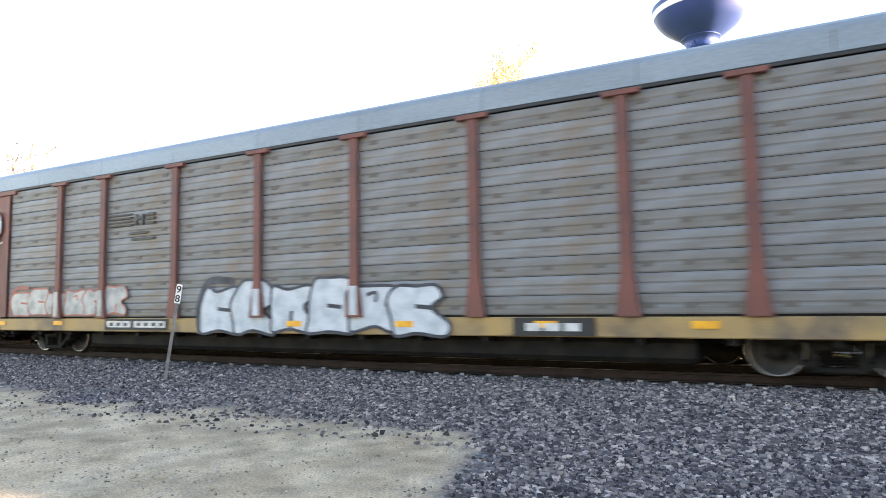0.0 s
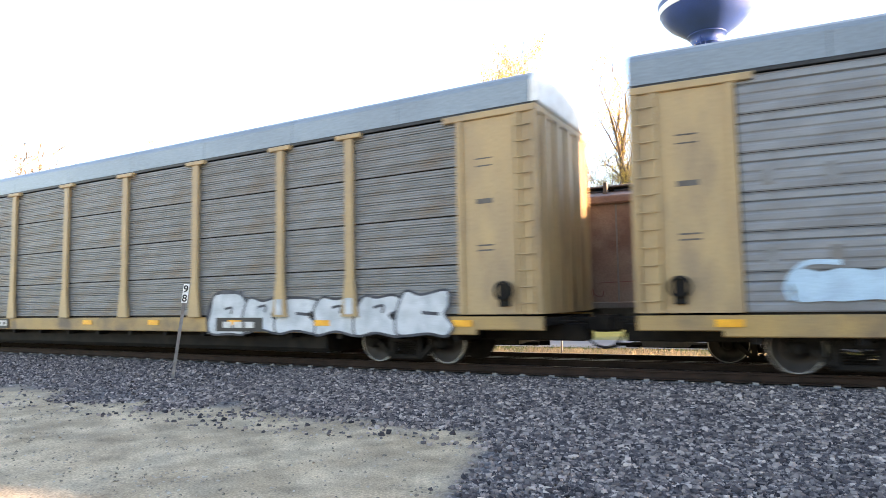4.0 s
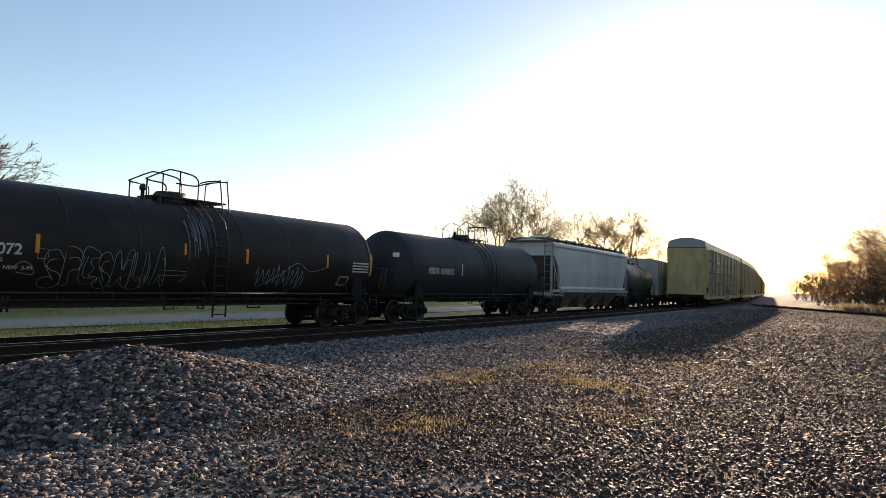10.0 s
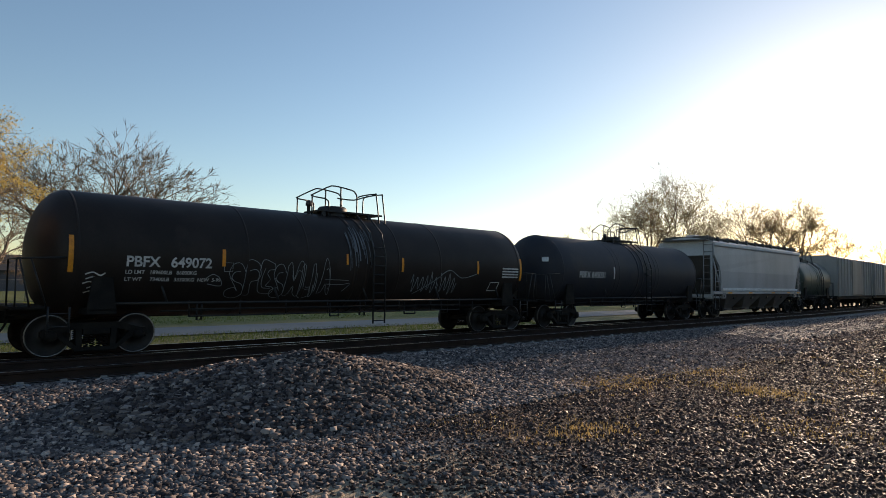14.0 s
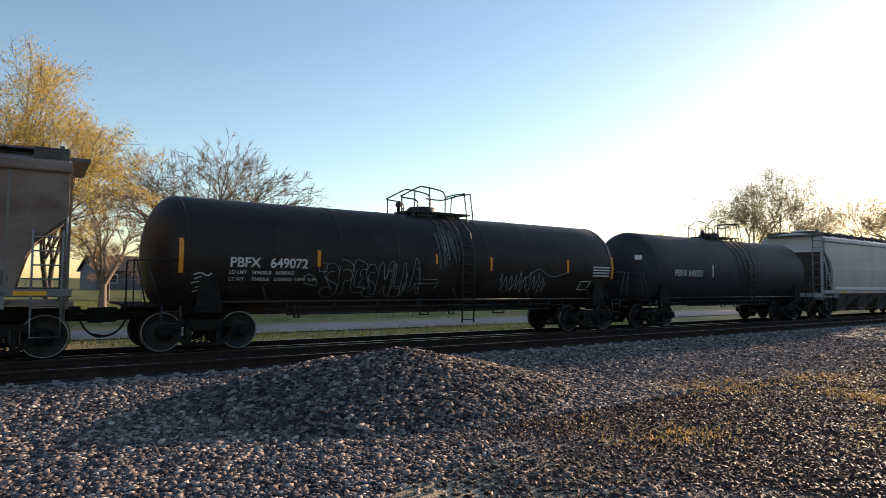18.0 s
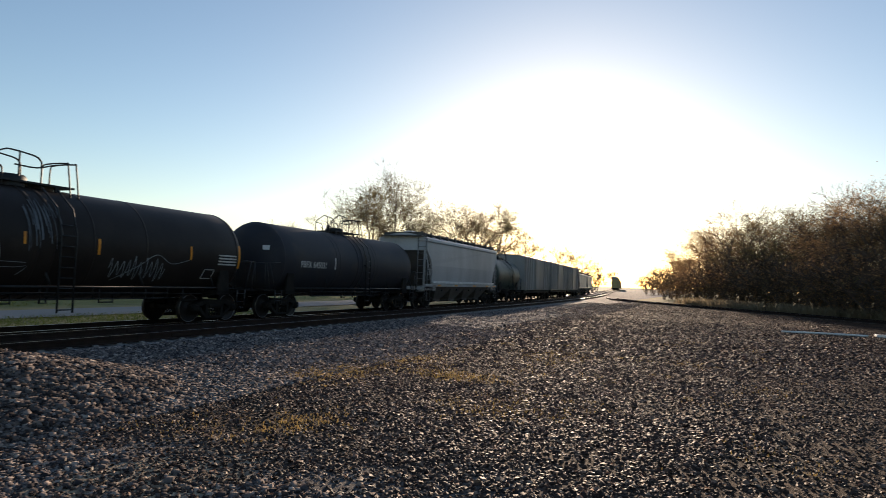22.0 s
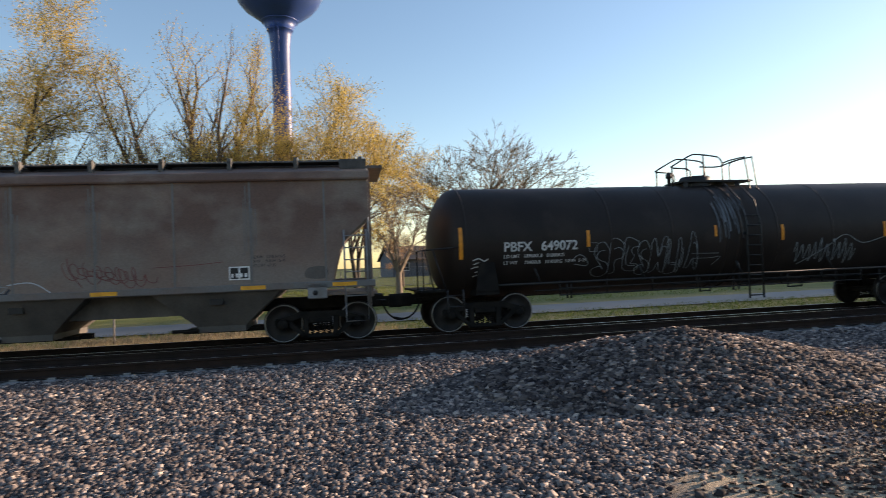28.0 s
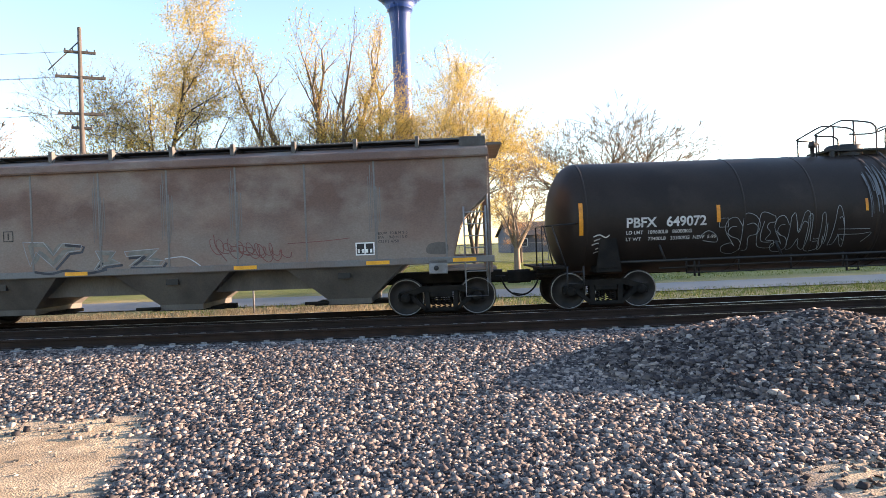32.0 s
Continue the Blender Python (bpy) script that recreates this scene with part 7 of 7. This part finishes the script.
BIG = crown_tree(45, 10, 0.2, 4, 0.62, 5, LEAF_DARK, 26000, 0.042, BARK_D, 0.2, 0.74, 1, 3, 0.03, bare=0.45, thick=0.032, twig_w=0.008)
at(BIG, -107.4, 14.2, 46, "tall half-bare tree with a dark forked trunk and brown leaf clumps", GR, turn=70)
rnd = random.Random(21)
for az, el, dist in ((-85.9, 2.0, 190), (-87.4, 3.7, 120), (-89.0, 4.8, 100), (-90.7, 6.0, 90), (-92.4, 7.3, 82), (-94.3, 7.2, 76), (-96.2, 7.2, 70), (-98.1, 8.2, 64), (-100.0, 8.6, 60), (-102.1, 9.3, 56), (-104.2, 10.0, 52), (-107.0, 8.6, 52), (-110.2, 12.6, 46), (-114.1, 11.8, 45), (-119.1, 12.0, 44), (-125.1, 12.1, 44)):
    at(WOOD[rnd.randrange(4)], az, el, dist + 4, "dark half-bare tree of the woods", GR, turn=rnd.uniform(0, 360))
    at(WOOD[rnd.randrange(3)], az - 1.0, el * 0.8, dist + 12, "dark half-bare tree of the woods", GR, turn=rnd.uniform(0, 360))
    at(WOOD[rnd.randrange(3)], az + 0.6, el * 0.6, dist + 16, "dark half-bare tree of the woods", GR, turn=rnd.uniform(0, 360))
    for j in range(4):
        at(SHRUB[j % 2], az + 1.0 - 0.6 * j, el * rnd.uniform(0.28, 0.5), dist + 1 + 2 * j, "tangled brown shrub at the wood's edge", GR, turn=rnd.uniform(0, 360))
for az in range(-140, -220, -9):
    at(WOOD[rnd.randrange(3)], az, 10, 45 + rnd.uniform(0, 15), "dark half-bare tree of the woods", GR, turn=rnd.uniform(0, 360))
for k in range(14):
    at(SHRUB[k % 2], -53.8 - 2.05 * k, 1.7 + rnd.uniform(0, 0.9), 110 + 6 * k, "dark shrub beyond the train", GF, turn=rnd.uniform(0, 360))
for k in range(16):
    at(SHRUB[k % 2], 31 + 2.56 * k, 3.8 + rnd.uniform(0, 1.5), 60 + rnd.uniform(0, 12), "tangled shrub beyond the road", GB, turn=rnd.uniform(0, 360))


# ---- loose stones ----
def stone_shapes(n, seed):
    """Angular broken stones: deformed blocks of twelve triangles."""
    rnd = np.random.RandomState(seed)
    cube = np.array([(x, y, z) for x in (-1, 1) for y in (-1, 1) for z in (-1, 1)], float) * 0.5
    out = []
    for _ in range(n):
        v = cube * rnd.uniform(0.55, 1.0, 3) + rnd.uniform(-0.2, 0.2, cube.shape)
        v[:, 2] *= rnd.uniform(0.55, 0.9)
        out.append(v)
    return np.array(out)


STONE_TRIS = np.array([(0, 1, 3), (0, 3, 2), (4, 6, 7), (4, 7, 5), (0, 4, 5), (0, 5, 1), (2, 3, 7), (2, 7, 6), (1, 5, 7), (1, 7, 3)])
SHAPES = stone_shapes(40, 5)
CHIP_TRIS = np.array([(0, 1, 4), (1, 2, 5), (1, 5, 4), (2, 3, 5), (3, 0, 4), (3, 4, 5)])


def chip_shapes(n, seed):
    """Small wedge-shaped chips with a ridge on top."""
    rnd = np.random.RandomState(seed)
    base = np.array([(-0.5, -0.5, -0.2), (0.5, -0.5, -0.2), (0.5, 0.5, -0.2), (-0.5, 0.5, -0.2), (-0.15, 0.0, 0.3), (0.2, 0.05, 0.3)])
    return np.array([base * rnd.uniform(0.6, 1.0, 3) + rnd.uniform(-0.18, 0.18, base.shape) for _ in range(n)])


CHIPS = chip_shapes(40, 6)


def scatter(name, spots, size, seed, label, material, category="gravel", chips=False):
    """One object of loose stones lying at the spots."""
    rnd = np.random.RandomState(seed)
    spots = np.asarray(spots)
    n = len(spots)
    shapes, faces = (CHIPS, CHIP_TRIS) if chips else (SHAPES, STONE_TRIS)
    k = shapes.shape[1]
    v = shapes[rnd.randint(0, len(shapes), n)]
    sz = np.clip(size * np.exp(rnd.normal(0, 0.32, n)), size * 0.5, size * 1.9)
    a, b = rnd.uniform(0, 2 * np.pi, n), rnd.normal(0, 0.45, n)
    ca, sa, cb, sb = np.cos(a), np.sin(a), np.cos(b), np.sin(b)
    x, y, z = v[:, :, 0], v[:, :, 1], v[:, :, 2]
    y, z = y * cb[:, None] - z * sb[:, None], y * sb[:, None] + z * cb[:, None]
    x, y = x * ca[:, None] - y * sa[:, None], x * sa[:, None] + y * ca[:, None]
    p = np.stack([x, y, z], 2) * sz[:, None, None] + spots[:, None, :]
    p[:, :, 2] += sz[:, None] * 0.16
    me = bpy.data.meshes.new(name)
    tris = (faces[None] + k * np.arange(n)[:, None, None]).reshape(-1, 3)
    me.vertices.add(k * n)
    me.vertices.foreach_set("co", p.reshape(-1))
    me.loops.add(len(tris) * 3)
    me.loops.foreach_set("vertex_index", tris.reshape(-1))
    me.polygons.add(len(tris))
    me.polygons.foreach_set("loop_start", np.arange(len(tris)) * 3)
    me.polygons.foreach_set("loop_total", np.full(len(tris), 3))
    me.update(calc_edges=True)
    me.materials.append(material)
    return tagged(new(name, me), label, category, kind="stuff")


def spots_in(x0, x1, y0, y1, per_m2, seed, keep):
    rnd = random.Random(seed)
    out = []
    for _ in range(int((x1 - x0) * (y1 - y0) * per_m2)):
        x, y = rnd.uniform(x0, x1), rnd.uniform(y0, y1)
        if rnd.random() < keep(x, y):
            out.append((x, y, ground_z(x, y)))
    return out


def bare_of_dirt(x, y):
    wob = 0.5 + 0.5 * noise.noise((x * 0.9, y * 0.9, 2.0))
    return 1.0 - (0.97 - 0.1 * max(0.0, noise.noise((x * 1.7, y * 1.7, 5)))) * smooth_step(cover(x, y)[0] + wob, 0.42, 1.2)


def ragged(x, y):
    """Stones thin out unevenly towards the packed dirt."""
    return smooth_step(x + 2.2 * noise.noise((x * 0.35, y * 0.35, 19)), -5.6, -2.0)


def heap_share(x, y):
    return 1.0 if pile_height(x, y) > 0.03 else 0.0


def on_tie(x, y):
    return 0.15 if 11.43 < y - bend(x) < 14.05 and abs((x / 0.61) % 1.0 - 0.5) < 0.24 else 1.0


def bed_share(x, y):
    if y - bend(x) > 11.65:
        return 0.0
    return bare_of_dirt(x, y) * (1 - heap_share(x, y)) * on_tie(x, y)


scatter("ballast_stones", spots_in(-10, 10, 6.3, 12.2, 1050, 1, bed_share), 0.041, 1, "grey and tan crushed ballast stones", STONE)
scatter("shoulder_stones", spots_in(-24, -10, 6.3, 13.3, 480, 21, bed_share) + spots_in(10, 24, 6.3, 11.75, 480, 22, bed_share) + spots_in(24, 70, 6.5, 11.65, 80, 17, lambda x, y: 1.0) + spots_in(-32, -24, 8.4, 13.9, 160, 18, lambda x, y: on_tie(x, y) if y - bend(x) < 11.65 else 0.0), 0.05, 23, "grey and tan ballast stones farther along the track", STONE, chips=True)
scatter("gravel_heap", spots_in(2.2, 9.4, 6.4, 11.6, 900, 2, heap_share), 0.054, 2, "heap of grey and tan crushed stones beside the track", STONE_H)
scatter("foreground_stones", spots_in(-3.4, 5.0, 0.6, 6.3, 900, 8, lambda x, y: bare_of_dirt(x, y) * (1 - heap_share(x, y)) * smooth_step(6.0 - x, 0, 2.5) * smooth_step(x, -3.4, -2.6) * smooth_step(y + noise.noise((x * 0.6, y * 0.6, 23)), 0.7, 2.2)), 0.037, 8, "grey and tan stones spread over the yard", STONE)
# sunward stones use the tone with backlit shade in its colour
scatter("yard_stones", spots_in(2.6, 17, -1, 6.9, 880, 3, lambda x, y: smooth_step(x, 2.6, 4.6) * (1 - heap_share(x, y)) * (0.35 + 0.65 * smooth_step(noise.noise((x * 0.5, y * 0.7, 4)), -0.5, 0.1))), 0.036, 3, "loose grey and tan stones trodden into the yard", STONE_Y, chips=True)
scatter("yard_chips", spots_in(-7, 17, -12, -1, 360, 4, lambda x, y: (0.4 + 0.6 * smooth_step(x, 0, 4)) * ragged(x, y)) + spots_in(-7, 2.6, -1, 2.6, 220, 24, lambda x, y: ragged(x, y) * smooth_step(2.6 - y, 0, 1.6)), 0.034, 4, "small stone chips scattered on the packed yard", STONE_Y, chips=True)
scatter("distant_yard_stones", spots_in(17, 40, -14, 8.0, 170, 9, lambda x, y: 1.0 - 0.5 * smooth_step(x, 22, 38)) + spots_in(40, 85, -8, 10, 40, 10, lambda x, y: 1.0), 0.058, 44, "coarse brown stones over the far part of the yard, toned as backlit", STONE_Y, chips=True)
scatter("dirt_pebbles", spots_in(-16, -1.5, 1.5, 7.6, 120, 5, lambda x, y: 0.25 + 0.75 * smooth_step(noise.noise((x * 0.8, y * 1.1, 3)), -0.1, 0.4)), 0.024, 5, "small pebbles scattered on the pale dirt", STONE_P, chips=True)
scatter("track_bed_stones", spots_in(-40, 30, 13.9, 18.1, 90, 6, lambda x, y: 1.0 if 13.9 < y - bend(x) < 15.3 else 0.0) + spots_in(-26, 30, 17.9, 21.9, 110, 7, lambda x, y: 1.0 if 17.9 < y - bend(x) < 20.2 else 0.0), 0.07, 6, "ballast stones between and beyond the tracks", STONE, chips=True)


def blades(name, spots, h, width, material, seed, label):
    """Grass blades as thin bent triangles, one object."""
    rnd = random.Random(seed)
    s = Shape()
    vs, fs = [], []
    for x, y, z in spots:
        for _ in range(3):
            hh, a, l = h * rnd.uniform(0.5, 1.2), rnd.uniform(0, 6.28), rnd.uniform(0.1, 0.5)
            ox, oy = x + rnd.gauss(0, 0.05), y + rnd.gauss(0, 0.05)
            w = width * rnd.uniform(0.6, 1.3)
            dx, dy = math.cos(a), math.sin(a)
            n = len(vs)
            vs += [(ox - dy * w, oy + dx * w, z - 0.02), (ox + dy * w, oy - dx * w, z - 0.02), (ox + dx * l * hh * 0.4 + dy * w * 0.6, oy + dy * l * hh * 0.4 - dx * w * 0.6, z + hh * 0.6), (ox + dx * l * hh, oy + dy * l * hh, z + hh)]
            fs += [(n, n + 1, n + 2), (n, n + 2, n + 3)]
    s.add(vs, fs)
    return solid(name, s, material, label, "grass", kind="stuff")


blades("dry_grass", spots_in(-22, 4, 20.6, 25.0, 90, 11, lambda x, y: (0.25 + 0.75 * smooth_step(noise.noise((x * 0.4, y * 0.8, 1)), -0.3, 0.3)) * smooth_step(4 - x, 0, 4)), 0.3, 0.006, GRASS_DRY, 11, "tall dry tan grass beyond the tracks")
blades("lawn_grass", spots_in(-12, 32, 20.8, 27.6, 30, 12, lambda x, y: 1.0) + spots_in(-6, 26, 33.0, 60, 8, 13, lambda x, y: 1.0), 0.12, 0.012, GRASS_GREEN, 12, "short green and yellow grass beside the road")


def tuft_share(x, y):
    return smooth_step(noise.noise((x * 0.55, y * 0.9, 7)), 0.08, 0.35)


blades("yard_tufts", spots_in(5.5, 26, -2, 7.0, 30, 14, tuft_share), 0.04, 0.006, GRASS_YEL, 14, "sparse yellow grass tufts in the gravel yard")

rnd = random.Random(61)
clumps = []
for cx, cy, rx, ry, n in ((10.9, 6.5, 0.8, 0.4, 420), (11.9, 4.4, 0.35, 0.5, 300), (7.1, 4.5, 0.4, 0.25, 140), (13.6, 6.0, 0.8, 0.5, 220), (9.2, 2.7, 0.5, 0.4, 100), (16.8, 3.6, 1.0, 0.5, 240)):
    for _ in range(n):
        x, y = rnd.gauss(cx, rx), rnd.gauss(cy, ry)
        clumps.append((x, y, ground_z(x, y)))
blades("golden_clumps", clumps, 0.045, 0.006, GRASS_YEL, 62, "low golden grass clumps in the gravel yard")


def verge(x, y):
    d = siding_y(x) - y
    return smooth_step(noise.noise((x * 0.35, y * 0.5, 9)), -0.3, 0.2) if 2.0 < d < 6.0 else 0.0


blades("verge_grass", spots_in(15, 80, -32, 6, 42, 15, verge), 0.9, 0.022, GRASS_DRY, 15, "tall dry grass along the joining track")

# ---- ties ----
tie_near, tie_far = tie_mesh(TIE), tie_mesh(TIE_WOOD, 1.3)
for i in range(-60, 140):
    o = part("tie", tie_near, TIE, near_track)
    x = i * 0.61 + 0.305
    o.location, o.rotation_euler = (x, bend(x), -0.195), (0, 0, math.atan(bend(x + 1) - bend(x)))
for i in range(-50, 90):
    o = part("tie", tie_far, TIE_WOOD, far_track)
    x = i * 0.55
    o.location, o.rotation_euler = (x, bend(x), -0.185), (0, 0, math.atan(bend(x + 1) - bend(x)))
for i in range(75):
    x = 16 + i * 1.1
    o = part("tie", tie_far, TIE_WOOD, third)
    o.location, o.rotation_euler = (x, siding_y(x), -0.065), (0, 0, math.atan((siding_y(x + 2) - siding_y(x - 2)) / 4))

def motions():
    """The autorack train runs by at a steady speed; everything else stands."""
    for car, x in train:
        walk(car, [(t, on_track(x + SPEED * t, NEAR_Y, NEAR_Z)) for t in [0.5 * k for k in range(-2, 67)]])


motions()
